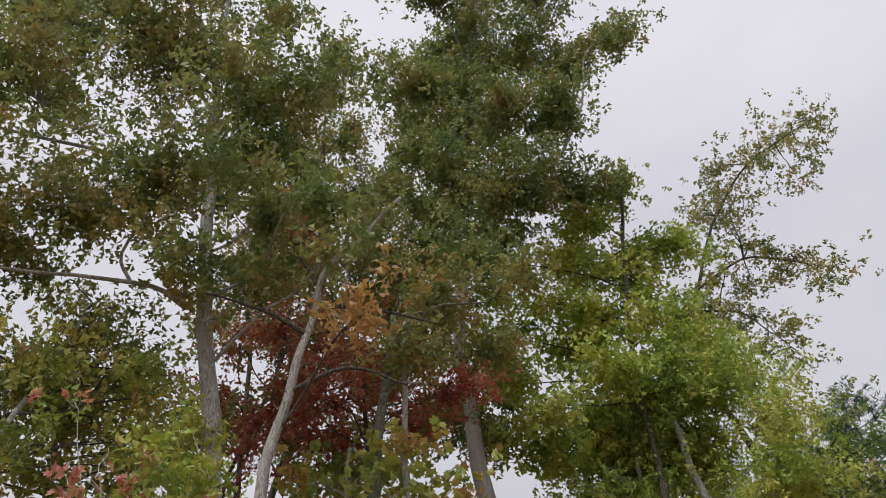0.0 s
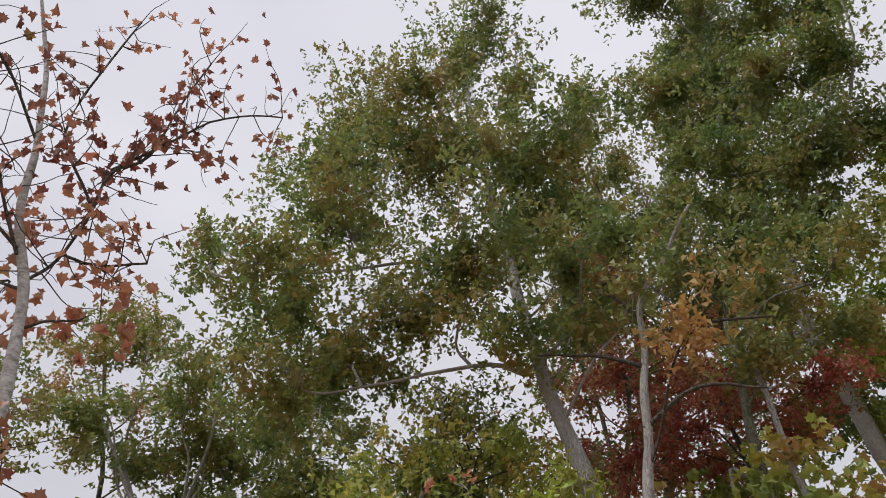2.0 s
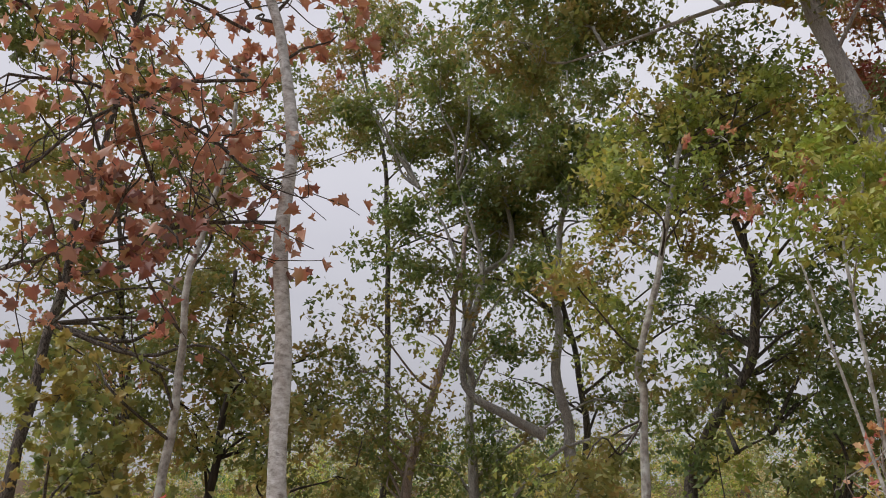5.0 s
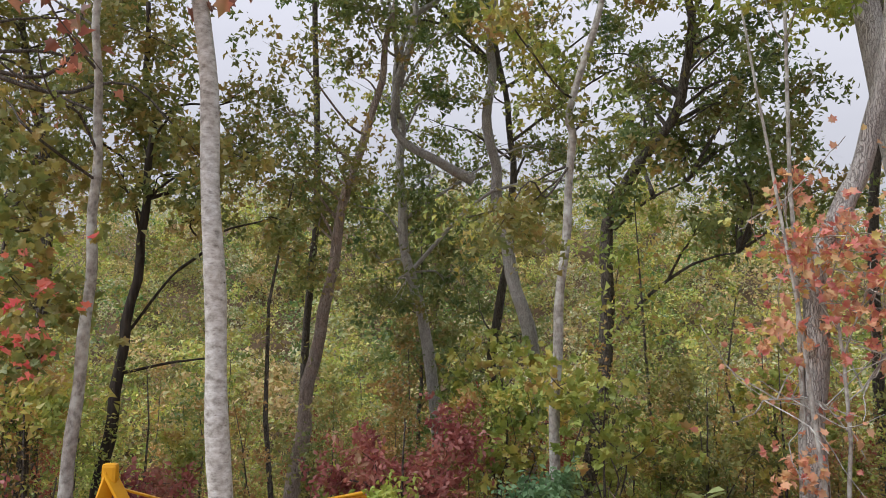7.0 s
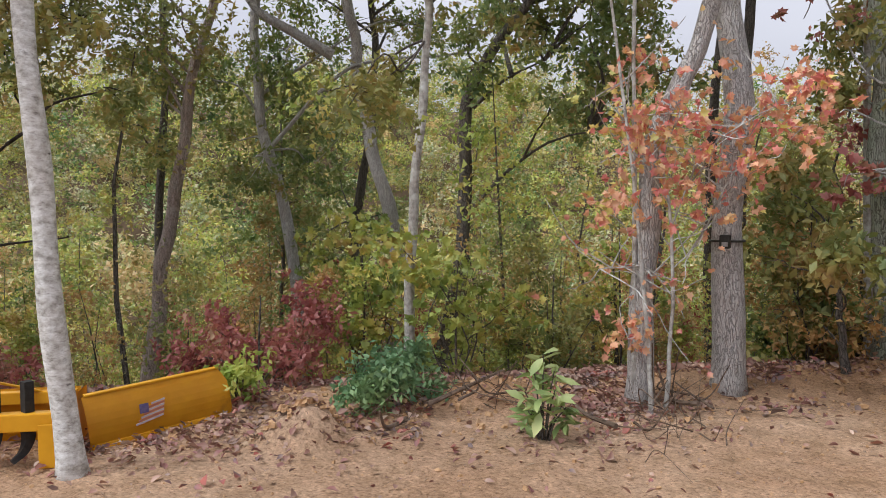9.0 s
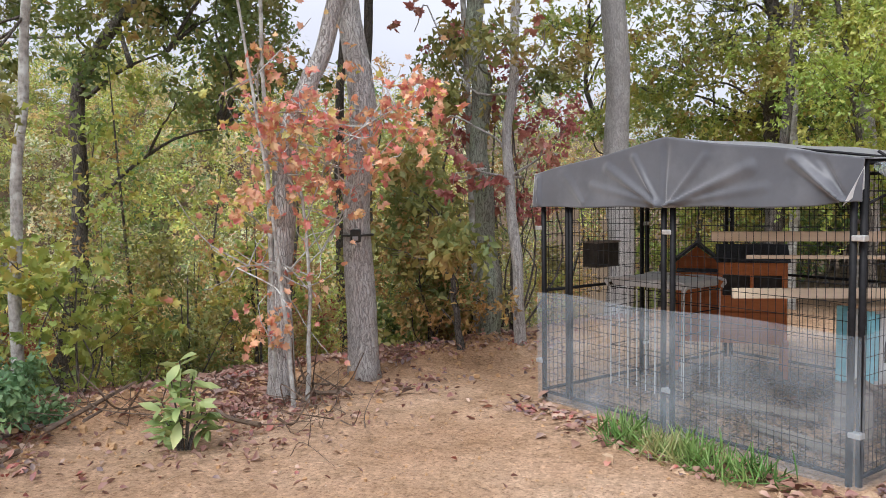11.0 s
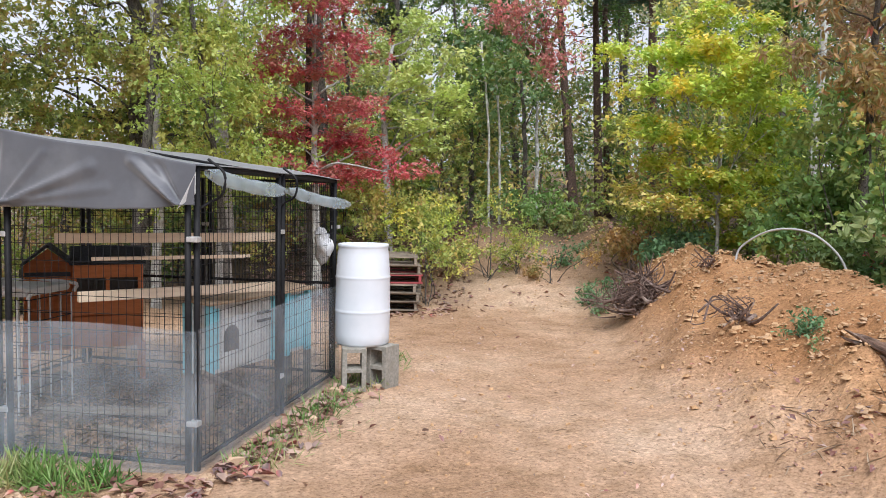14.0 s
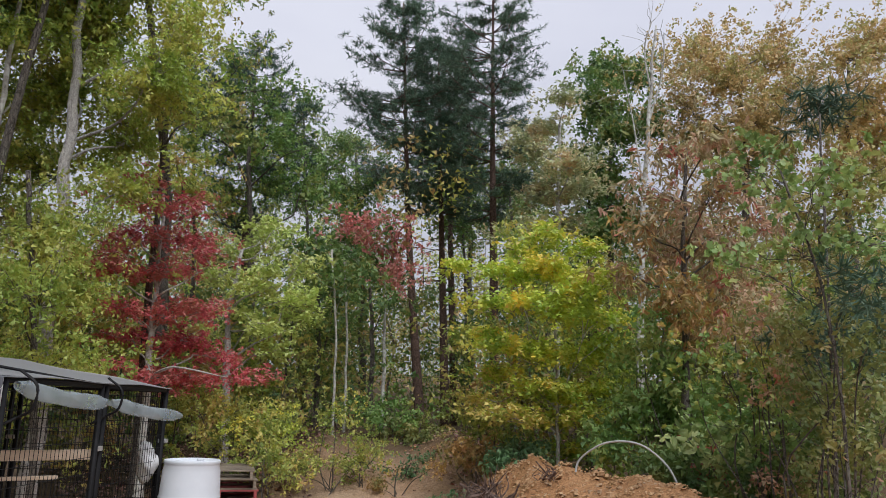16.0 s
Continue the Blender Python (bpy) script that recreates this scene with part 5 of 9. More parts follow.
tree("mossy_tree", "slim pale trunk on the dirt bank", BARK_GREY, DARK_CRIMSON, 0.062, 0.03,
     [(-0.92, 7.91, -0.05), (-0.97, 7.91, 1.03), (-1.04, 7.9, 2.2), (-0.96, 7.91, 3.23), (-0.9, 7.95, 5.2), (-0.78, 8.0, 7.6)],
     [(-1.4, 8.4, 2.6, 0.28), (-1.1, 7.9, 1.9, 0.23), (-1.4, 6.9, 1.8, 0.18), (-0.9, 8.7, 1.6, 0.23), (-1.7, 8.1, 2.5, 0.24), (-0.6, 7.3, 3.1, 0.22), (-2.2, 8.6, 3.5, 0.3), (-0.5, 7.5, 2.0, 0.22), (-1.2, 8.4, 3.3, 0.32)], dens=0.3, size=0.1, shape="maple")
tree("thin_tree", "thin leaning stem on the bank", BARK_DARK, OAK_GREEN, 0.045, 0.02,
     [(-1.47, 7.52, -0.08), (-1.53, 7.51, 0.5), (-1.6, 7.5, 1.12)],
     [(-2.0, 8.0, 1.5, 0.36), (-2.0, 7.4, 1.1, 0.34), (-1.4, 6.6, 1.2, 0.25), (-2.0, 8.2, 0.4, 0.32), (-2.2, 7.6, 2.0, 0.23)], dens=0.8)
tree("hickory_tree", "tall dark-barked hickory with yellow-green leaves", BARK_DARK, YELLOW_GREEN, 0.17, 0.05,
     [(2.5, 12.8, -0.2), (2.5, 12.83, 1.97), (2.47, 12.83, 3.67), (2.37, 12.85, 4.78), (1.84, 12.92, 8.48)],
     [(1.8, 13.5, 4.3, 0.82), (1.0, 13.0, 3.7, 0.68), (2.5, 11.9, 3.5, 0.73), (3.6, 13.4, 3.2, 0.83), (2.1, 13.2, 2.9, 0.79), (3.6, 11.9, 3.7, 0.65), (3.3, 13.6, 4.6, 0.74), (4.0, 12.0, 2.6, 0.56), (1.2, 13.6, 2.8, 0.61), (0.5, 13.1, 3.4, 0.49), (3.2, 11.7, 2.2, 0.54), (2.4, 13.7, 2.2, 0.62), (1.6, 13.2, 5.0, 0.81), (3.0, 13.4, 5.5, 0.76)], size=0.16)
tree("poplar_tree", "slim pale poplar behind the kennel", BARK_PALE, LIGHT_GREEN, 0.075, 0.03,
     [(2.4, 11.2, -0.2), (2.46, 11.3, 1.92), (2.42, 11.31, 3.59), (2.4, 11.3, 5.4), (2.45, 11.3, 7.2)],
     [(2.8, 11.8, 6.9, 1.07), (2.9, 12.1, 6.0, 0.78), (2.9, 11.8, 8.1, 1.11)], dens=1.5, leaf2=MID_GREEN, size=0.1)
tree("poplar_tree", "tall poplar with pale lichened trunk and bright green leaves", BARK_GREY, LIGHT_GREEN, 0.13, 0.05,
     [(3.3, 10.95, -0.2), (3.3, 11.05, 2.5), (3.28, 11.1, 4.62), (3.23, 11.12, 6.3), (3.16, 11.14, 7.9)],
     [(3.9, 12.3, 7.5, 1.03), (3.9, 9.9, 6.2, 0.69), (4.3, 11.7, 5.8, 0.77), (3.5, 12.4, 6.4, 0.65), (4.3, 10.1, 7.0, 0.54), (4.0, 10.4, 4.6, 0.42), (3.7, 11.0, 8.1, 0.98)], dens=1.5, leaf2=MID_GREEN, size=0.1)
tree("hickory_tree", "young hickory with pale yellow-green leaves", BARK_DARK, LIGHT_GREEN, 0.05, 0.03,
     [(3.04, 10.13, 1.29), (2.86, 10.18, 2.76), (2.6, 10.24, 4.44)],
     [(3.2, 13.1, 5.4, 0.76), (2.9, 10.2, 3.8, 0.64), (2.6, 9.3, 2.8, 0.65), (3.6, 10.8, 3.0, 0.42), (2.8, 10.5, 2.1, 0.64), (3.1, 9.4, 2.2, 0.44)], dens=1.6, size=0.085)
tree("sourwood_tree", "crimson-leaved sourwood with a pale grey trunk", BARK_PALE, CRIMSON, 0.08, 0.02,
     [(4.84, 11.31, 1.57), (4.8, 11.33, 2.9), (4.8, 11.33, 4.12), (4.77, 11.34, 4.83)],
     [(4.6, 11.0, 4.8, 0.25), (4.3, 10.7, 4.4, 0.28), (4.8, 10.5, 4.4, 0.28), (4.5, 11.8, 4.2, 0.32), (4.8, 11.3, 4.1, 0.36), (5.2, 10.8, 4.1, 0.29), (4.0, 11.2, 3.6, 0.31), (4.5, 11.3, 3.6, 0.35), (4.9, 11.0, 3.6, 0.37), (5.1, 10.3, 3.7, 0.25), (4.2, 12.2, 3.3, 0.24), (4.3, 11.1, 3.0, 0.33), (4.9, 11.1, 3.0, 0.35), (5.3, 10.9, 3.1, 0.32), (4.5, 11.6, 2.6, 0.29), (5.0, 11.5, 2.5, 0.34), (5.4, 11.3, 2.6, 0.33), (5.9, 11.2, 2.4, 0.3), (4.7, 11.3, 2.0, 0.28), (5.3, 11.4, 2.0, 0.33), (5.7, 11.1, 2.0, 0.31), (5.8, 10.3, 2.0, 0.25), (4.3, 11.2, 2.1, 0.21)], dens=1.4, size=0.1, droop=0.8, tier=True)
tree("oak_tree", "pale green oak leaning into the light", BARK_GREY, PALE_LIME, 0.09, 0.03,
     [(6.7, 12.43, 1.59), (6.62, 12.47, 3.16), (6.75, 12.4, 4.4)],
     [(7.3, 12.7, 5.0, 0.33), (7.4, 12.0, 4.7, 0.3), (7.2, 11.1, 4.1, 0.28), (7.2, 13.1, 4.6, 0.36), (6.6, 12.8, 4.0, 0.3), (7.0, 11.6, 4.0, 0.32), (8.3, 12.5, 3.9, 0.29), (6.8, 11.9, 3.7, 0.33), (7.8, 12.4, 3.6, 0.35), (6.7, 12.4, 3.3, 0.31), (6.7, 11.4, 3.0, 0.31), (8.2, 12.5, 3.3, 0.29), (6.6, 12.8, 2.9, 0.28), (7.1, 11.4, 2.7, 0.28)], dens=1.1, size=0.14, tier=True)
tree("pink_maple", "slender maple with pink-red leaves", BARK_PALE, PINK_RED, 0.05, 0.02,
     [(10.55, 12.89, 1.09), (10.52, 12.91, 3.1), (10.48, 12.94, 4.71)],
     [(10.9, 13.3, 5.3, 0.65), (10.8, 12.7, 4.5, 0.43), (9.5, 12.6, 5.4, 0.42), (10.1, 14.2, 5.4, 0.33), (10.7, 13.1, 5.7, 0.45)], dens=0.8, size=0.15)
tree("beech_tree", "young beech turning bright yellow over green", BARK_PALE, YELLOW, 0.034, 0.012,
     [(9.62, 7.48, 1.03), (9.61, 7.49, 2.08), (9.59, 7.51, 3.31), (9.61, 7.49, 4.21)],
     [(9.3, 7.3, 4.4, 0.23), (9.3, 7.8, 4.2, 0.23), (9.9, 7.2, 4.2, 0.27), (8.9, 7.8, 3.7, 0.26), (9.1, 7.2, 3.8, 0.31), (9.4, 6.7, 3.5, 0.28), (9.9, 6.6, 3.8, 0.19), (8.6, 8.0, 3.3, 0.24), (8.7, 7.4, 3.2, 0.3), (9.2, 7.0, 3.2, 0.33), (10.5, 7.3, 3.2, 0.31), (8.8, 8.4, 2.9, 0.23), (8.8, 7.8, 2.7, 0.29), (9.4, 7.5, 2.6, 0.33), (10.4, 7.5, 2.6, 0.33), (10.7, 7.1, 2.9, 0.22), (9.2, 8.5, 2.3, 0.25), (9.3, 7.7, 2.0, 0.31), (9.9, 7.4, 2.0, 0.31), (10.5, 7.1, 2.1, 0.25), (8.8, 7.8, 1.6, 0.23), (9.7, 7.8, 1.5, 0.3), (9.9, 7.1, 1.6, 0.26), (10.3, 7.9, 1.1, 0.24), (8.0, 7.9, 3.7, 0.13), (9.0, 8.5, 1.9, 0.16)],
     limbs=[[(9.61, 7.49, 1.91), (9.41, 7.73, 2.77), (9.15, 8.03, 3.66)], [(9.61, 7.49, 1.74), (9.84, 7.18, 2.78), (10.05, 6.89, 3.84)]], dens=2.1, size=0.13, leaf2=GOLD, tier=True)
tree("chestnut_tree", "chestnut with drooping red-brown leaves", BARK_DARK, RED_BROWN, 0.07, 0.02,
     [(9.36, 5.18, 1.21), (9.37, 5.17, 2.65), (9.39, 5.14, 4.17), (9.42, 5.07, 5.29)],
     [(9.8, 5.4, 5.4, 0.39), (9.3, 5.3, 4.6, 0.4), (8.8, 4.3, 4.4, 0.44), (10.1, 5.5, 4.1, 0.6), (9.9, 4.7, 4.0, 0.41), (8.8, 4.9, 3.1, 0.44), (10.4, 5.1, 3.5, 0.51), (8.8, 5.3, 4.1, 0.35), (9.5, 6.0, 3.6, 0.29), (9.5, 4.9, 2.7, 0.39), (8.7, 4.4, 5.0, 0.3), (10.6, 4.7, 4.5, 0.35)], dens=1.5, size=0.13, shape="long", droop=1.2, leaf2=BRONZE_GREEN)
tree("tulip_poplar", "young tulip poplar with large blue-green leaves", BARK_DARK, BLUE_GREEN, 0.018, 0.01,
     [(6.81, 2.37, 1.29), (6.81, 2.39, 2.13), (6.77, 2.49, 2.97), (6.69, 2.69, 3.79)],
     [(6.9, 2.8, 3.8, 0.22), (6.6, 3.0, 3.8, 0.14), (6.4, 2.3, 3.5, 0.25), (7.0, 3.0, 3.2, 0.22), (6.9, 2.6, 3.1, 0.27), (6.6, 2.0, 3.6, 0.26), (7.3, 2.2, 3.2, 0.34), (6.3, 3.0, 3.0, 0.13), (6.9, 2.9, 4.1, 0.11)], dens=0.75, size=0.068, shape="tulip")
tree("white_pine", "young white pine with soft dark needles", BARK_DARK, PINE, 0.02, 0.01,
     [(7.72, 2.8, 1.08), (7.73, 2.76, 2.4), (7.75, 2.71, 4.64)],
     [(8.3, 2.9, 2.7, 0.38), (7.7, 2.9, 2.4, 0.27), (7.0, 2.2, 2.8, 0.27), (8.6, 2.7, 2.2, 0.33), (8.0, 2.8, 4.8, 0.16)], dens=0.8, size=0.2, shape="needle")
tree("brown_oak", "tall oak with orange-brown autumn leaves", BARK_DARK, BROWN_OAK, 0.16, 0.04,
     [(17.46, 8.01, 3.97), (17.47, 7.99, 6.96), (17.48, 7.97, 10.02)],
     [(17.5, 9.2, 11.0, 0.88), (17.4, 8.2, 9.8, 1.07), (16.0, 8.9, 9.1, 0.73), (18.6, 7.4, 11.0, 0.89), (18.2, 7.0, 9.7, 0.85), (17.0, 7.5, 8.6, 1.02), (17.8, 9.4, 8.8, 0.79), (16.9, 8.1, 8.0, 0.87), (18.2, 7.6, 8.2, 0.77)], dens=1.3, size=0.165)
tree("brown_oak", "tall oak with orange-brown autumn leaves", BARK_DARK, BROWN_OAK, 0.15, 0.04,
     [(17.31, 5.66, 3.79), (17.31, 5.68, 6.48), (17.36, 5.51, 8.93)],
     [(17.9, 5.6, 10.0, 0.68), (17.6, 4.9, 9.9, 0.66), (16.6, 5.0, 8.4, 0.82), (18.0, 6.1, 8.5, 0.74), (17.8, 5.0, 7.9, 0.86), (16.8, 5.3, 7.0, 0.81)], dens=1.3, size=0.165)
tree("tall_tree", "tall dark green tree in the woods", BARK_DARK, DEEP_GREEN, 0.15, 0.04,
     [(17.48, 11.98, 1.26), (17.5, 11.95, 5.17), (17.56, 11.86, 10.08)],
     [(18.1, 12.1, 11.6, 0.7), (17.3, 12.2, 10.3, 0.84), (17.1, 11.0, 9.4, 0.8), (18.0, 12.6, 8.5, 1.02), (18.0, 11.7, 7.1, 0.82), (16.8, 11.9, 6.6, 0.78), (18.8, 11.7, 11.6, 0.54)], dens=1.1, size=0.25)
tree("pale_hickory", "hickory with pale buff-green leaves", BARK_PALE, BUFF_GREEN, 0.08, 0.03,
     [(12.74, 9.98, 3.15), (12.76, 9.95, 5.31), (12.78, 9.93, 7.86)],
     [(13.1, 10.5, 8.0, 0.53), (12.3, 10.4, 7.4, 0.44), (12.1, 9.3, 6.7, 0.53), (13.1, 10.8, 6.5, 0.65), (13.3, 9.7, 6.5, 0.44), (11.8, 10.1, 5.4, 0.47), (13.5, 10.5, 5.8, 0.52), (12.5, 9.6, 8.3, 0.31)], dens=1.3, size=0.15, tier=True)
tree("snag", "bare silvery dead tree", BARK_PALE, None, 0.09, 0.02,
     [(12.48, 7.76, 4.4), (12.54, 7.66, 6.27), (12.61, 7.56, 7.65), (12.68, 7.43, 9.26)],
     [],
     limbs=[[(12.52, 7.69, 5.82), (12.46, 7.8, 6.97), (12.38, 7.91, 8.16)], [(12.58, 7.6, 7.19), (12.72, 7.36, 8.22), (12.76, 7.29, 9.06)], [(12.61, 7.55, 8.01), (12.56, 7.63, 8.74), (12.63, 7.52, 9.33)]])
def pine(path, low, reach, seed, thin=1.0):
    """A tall pine: straight trunk, dead stubs below, whorls of level branches with needle tufts above."""
    rng = np.random.default_rng(seed)
    base = np.array([path[0][0], path[0][1], gz(path[0][0], path[0][1])])
    root = empty("pine_tree", Matrix.Translation(base), "tall dark pine with bare lower trunk and tiered branches", "tree")
    pts = np.array([base - (0, 0, 0.15)] + [p for p in path[1:]], float)
    t = smooth_path(pts, 10)
    n = len(t)
    tb = Builder()
    tb.tube(t - base, np.linspace(0.13, 0.02, n), 10)
    part("trunk", tb, BARK_PINE, root, smooth=True)
    top, twigs, cen, way = t[-1][2], Builder(), [], []

    def at(z):
        return np.array([np.interp(z, t[:, 2], t[:, k]) for k in (0, 1)] + [z])

    for z in np.arange(low - 2.2, low, 0.3):
        a = rng.uniform(0, 2 * math.pi)
        d = np.array([math.cos(a), math.sin(a), rng.uniform(-0.25, 0.2)])
        ln = rng.uniform(0.3, 1.1) * reach
        s = at(z)
        twigs.tube(np.array([s, s + d * ln * 0.6, s + d * ln + (0, 0, -0.06)]) - base, [0.014, 0.009, 0.004], 4, False)
    z = low
    while z < top - 0.05:
        u = (z - low) / (top - low)
        span = reach * (0.55 + 0.75 * u if u < 0.45 else 0.89 * (1 - (u - 0.45) / 0.55) ** 0.75 + 0.12)
        for k in range(rng.integers(4, 7)):
            if rng.random() > 0.9 * thin:
                continue
            a = rng.uniform(0, 2 * math.pi)
            ln = span * rng.uniform(0.55, 1.15)
            rise = rng.uniform(-0.1, 0.2) + 0.35 * u
            d = np.array([math.cos(a), math.sin(a), rise])
            s = at(z)
            line = smooth_path([s, s + d * ln * 0.5 + (0, 0, -0.04 * ln), s + d * ln + (0, 0, 0.1 * ln)], 5)
            part_b = Builder()
            part_b.tube(line - base, np.linspace(0.008 + 0.009 * ln, 0.004, len(line)), 5, False)
            part("limb", part_b, BARK_PINE, root)
            for q in np.linspace(0.3, 1.0, 4 + int(7 * ln)):
                o = line[min(len(line) - 1, int(q * (len(line) - 1)))] + rng.normal(size=3) * 0.03
                b = a + rng.choice([-1, 1]) * rng.uniform(0.3, 1.2)
                e = np.array([math.cos(b), math.sin(b), rng.uniform(-0.05, 0.4)])
                l2 = rng.uniform(0.15, 0.42) * (0.6 + 0.5 * ln)
                twigs.tube(np.array([o, o + e * l2]) - base, [0.006, 0.003], 3, False)
                for w in np.linspace(0.35, 1.0, 5):
                    cen.append(o + e * l2 * w + rng.normal(size=3) * 0.035 - base)
                    way.append(e + (0, 0, 0.5))
        z += rng.uniform(0.22, 0.42)
    tagged(part("twig", twigs, BARK_PINE, root), kind="stuff")
    part("crown", leaf_cloud("crown", cen, rng.uniform(0.13, 0.22, len(cen)), rng, "needle", axis=np.array(way)), PINE, root)


pine([(12.5, 13.85, 0.98), (12.13, 14.16, 6.1), (11.84, 14.37, 12.2)], 6.6, 1.75, 301)
pine([(13.96, 14.56, 0.94), (13.78, 14.72, 6.19), (13.59, 14.89, 11.8)], 6.9, 1.4, 302, 0.85)
pine([(13.4, 12.28, 1.5), (13.29, 12.39, 7.04), (13.24, 12.44, 12.5)], 6.4, 1.75, 303)
pine([(9.67, 17.64, 1.5), (9.56, 17.7, 7.26), (9.48, 17.75, 11.2)], 6.2, 1.9, 304)
pine([(15.4, 15.7, 1.0), (15.2, 15.9, 7.0), (15.1, 16.0, 12.6)], 7.6, 1.5, 305, 0.9)
tree("slim_trunk", "slim bare trunk in the wood", BARK_DARK, DEEP_GREEN, 0.07, 0.03,
     [(15.87, 14.02, 1.18), (15.89, 14.0, 4.69), (15.79, 14.1, 8.45)],
     [(16.2, 14.4, 8.6, 0.67), (15.5, 14.4, 7.8, 0.57), (15.5, 13.1, 7.2, 0.54)], dens=0.6, size=0.2)
tree("slim_trunk", "slim bare trunk in the wood", BARK_DARK, DEEP_GREEN, 0.07, 0.03,
     [(17.09, 17.09, 1.41), (17.08, 17.09, 5.0), (16.93, 17.24, 8.82)],
     [(17.4, 17.6, 9.0, 0.76), (16.6, 17.6, 8.0, 0.65), (16.7, 16.2, 7.5, 0.62)], dens=0.6, size=0.2)
tree("slim_trunk", "slim bare trunk in the wood", BARK_PALE, DEEP_GREEN, 0.03, 0.018,
     [(8.85, 12.29, 1.64), (8.82, 12.31, 3.15), (8.68, 12.41, 4.72)],
     [(9.0, 12.8, 4.8, 0.47), (8.4, 12.6, 4.2, 0.4), (8.5, 11.4, 3.9, 0.37)], dens=0.6, size=0.2)
tree("slim_trunk", "slim bare trunk in the wood", BARK_PALE, DEEP_GREEN, 0.03, 0.018,
     [(9.32, 12.57, 1.65), (9.28, 12.59, 3.27), (9.14, 12.69, 4.96)],
     [(9.5, 13.1, 5.1, 0.49), (8.9, 12.8, 4.5, 0.41), (8.9, 11.7, 4.1, 0.38)], dens=0.6, size=0.2)
tree("slim_trunk", "slim bare trunk in the wood", BARK_DARK, DEEP_GREEN, 0.07, 0.03,
     [(10.64, 13.45, 1.66), (10.62, 13.47, 3.2), (10.49, 13.57, 4.79)],
     [(10.8, 14.0, 4.9, 0.53), (10.2, 13.8, 4.3, 0.45), (10.3, 12.6, 3.9, 0.42)], dens=0.6, size=0.2)
tree("slim_trunk", "slim bare trunk in the wood", BARK_DARK, DEEP_GREEN, 0.07, 0.03,
     [(10.25, 14.97, 1.88), (10.2, 15.0, 3.7), (10.02, 15.11, 5.59)],
     [(10.4, 15.6, 5.7, 0.56), (9.8, 15.3, 5.0, 0.48), (9.9, 14.1, 4.6, 0.45)], dens=0.6, size=0.2)
tree("slim_trunk", "slim bare trunk in the wood", BARK_DARK, DEEP_GREEN, 0.07, 0.03,
     [(12.18, 18.48, 2.55), (12.04, 18.58, 6.28), (11.72, 18.77, 10.25)],
     [(12.1, 19.2, 10.5, 0.72), (11.4, 19.0, 9.5, 0.61), (11.7, 17.7, 8.9, 0.58)], dens=0.6, size=0.2)
tree("slim_trunk", "slim bare trunk in the wood", BARK_DARK, DEEP_GREEN, 0.07, 0.03,
     [(8.57, 18.19, 3.75), (8.38, 18.28, 6.73), (8.03, 18.43, 9.85)],
     [(8.3, 18.9, 10.1, 0.66), (7.7, 18.6, 9.2, 0.56), (8.2, 17.4, 8.7, 0.53)], dens=0.6, size=0.2)
tree("slim_trunk", "slim bare trunk in the wood", BARK_DARK, DEEP_GREEN, 0.07, 0.03,
     [(17.96, 13.02, 4.36), (18.02, 12.95, 6.84), (17.97, 13.02, 9.44)],
     [(18.4, 13.3, 9.6, 0.71), (17.7, 13.4, 8.8, 0.6), (17.5, 12.1, 8.1, 0.57)], dens=0.6, size=0.2)
tree("small_maple", "small tree with bronze and dark red leaves", BARK_DARK, DARK_RED, 0.05, 0.02,
     [(-3.05, 9.1, -1), (-3.1, 9.0, 4.0), (-3.28, 8.89, 6.14), (-2.9, 9.02, 7.47), (-2.57, 9.12, 8.69)],
     [(-2.9, 9.6, 9.2, 0.56), (-2.2, 9.2, 8.1, 0.51), (-2.5, 8.2, 7.0, 0.45), (-2.6, 10.0, 7.6, 0.53), (-3.4, 9.1, 7.6, 0.43), (-2.7, 8.4, 6.3, 0.45), (-1.9, 10.2, 9.3, 0.48), (-3.2, 8.7, 8.4, 0.5), (-3.2, 9.7, 10.1, 0.49), (-3.4, 9.1, 7.8, 0.5)], dens=0.5, size=0.11, leaf2=BRONZE_GREEN)
tree("oak_tree", "green oak filling the gap between taller crowns", BARK_DARK, OAK_GREEN, 0.09, 0.03,
     [(-4.3, 11.9, -1.8), (-4.2, 11.95, 4.5), (-2.86, 12.38, 10.98), (-2.79, 12.39, 14.2), (-2.7, 12.41, 18.59)],
     [(-3.1, 12.9, 20.8, 0.77), (-2.3, 12.5, 17.8, 0.76), (-3.3, 11.3, 16.6, 0.63), (-2.1, 13.4, 16.6, 0.75), (-3.4, 12.5, 15.7, 0.71), (-2.2, 11.9, 20.4, 0.5), (-1.3, 13.5, 15.5, 0.72), (-3.0, 11.9, 13.1, 0.74), (-0.4, 13.2, 13.3, 0.65), (-1.4, 12.6, 12.0, 0.72)], dens=0.9, size=0.14)
tree("maple_sapling", "scarlet and orange branch tips of a young maple", BARK_PALE, AUTUMN_MIX, 0.02, 0.008,
     [(-2.41, 5.43, 0.4), (-2.54, 5.38, 1.84), (-2.79, 5.16, 4.17)],
     [(-2.9, 5.3, 4.9, 0.18), (-2.6, 5.3, 4.6, 0.2), (-2.9, 4.8, 4.3, 0.16), (-2.5, 5.6, 4.5, 0.1), (-3.3, 5.0, 5.3, 0.09), (-2.5, 5.1, 4.7, 0.12), (-3.1, 5.3, 4.8, 0.15)], dens=0.22, size=0.075, shape="maple")
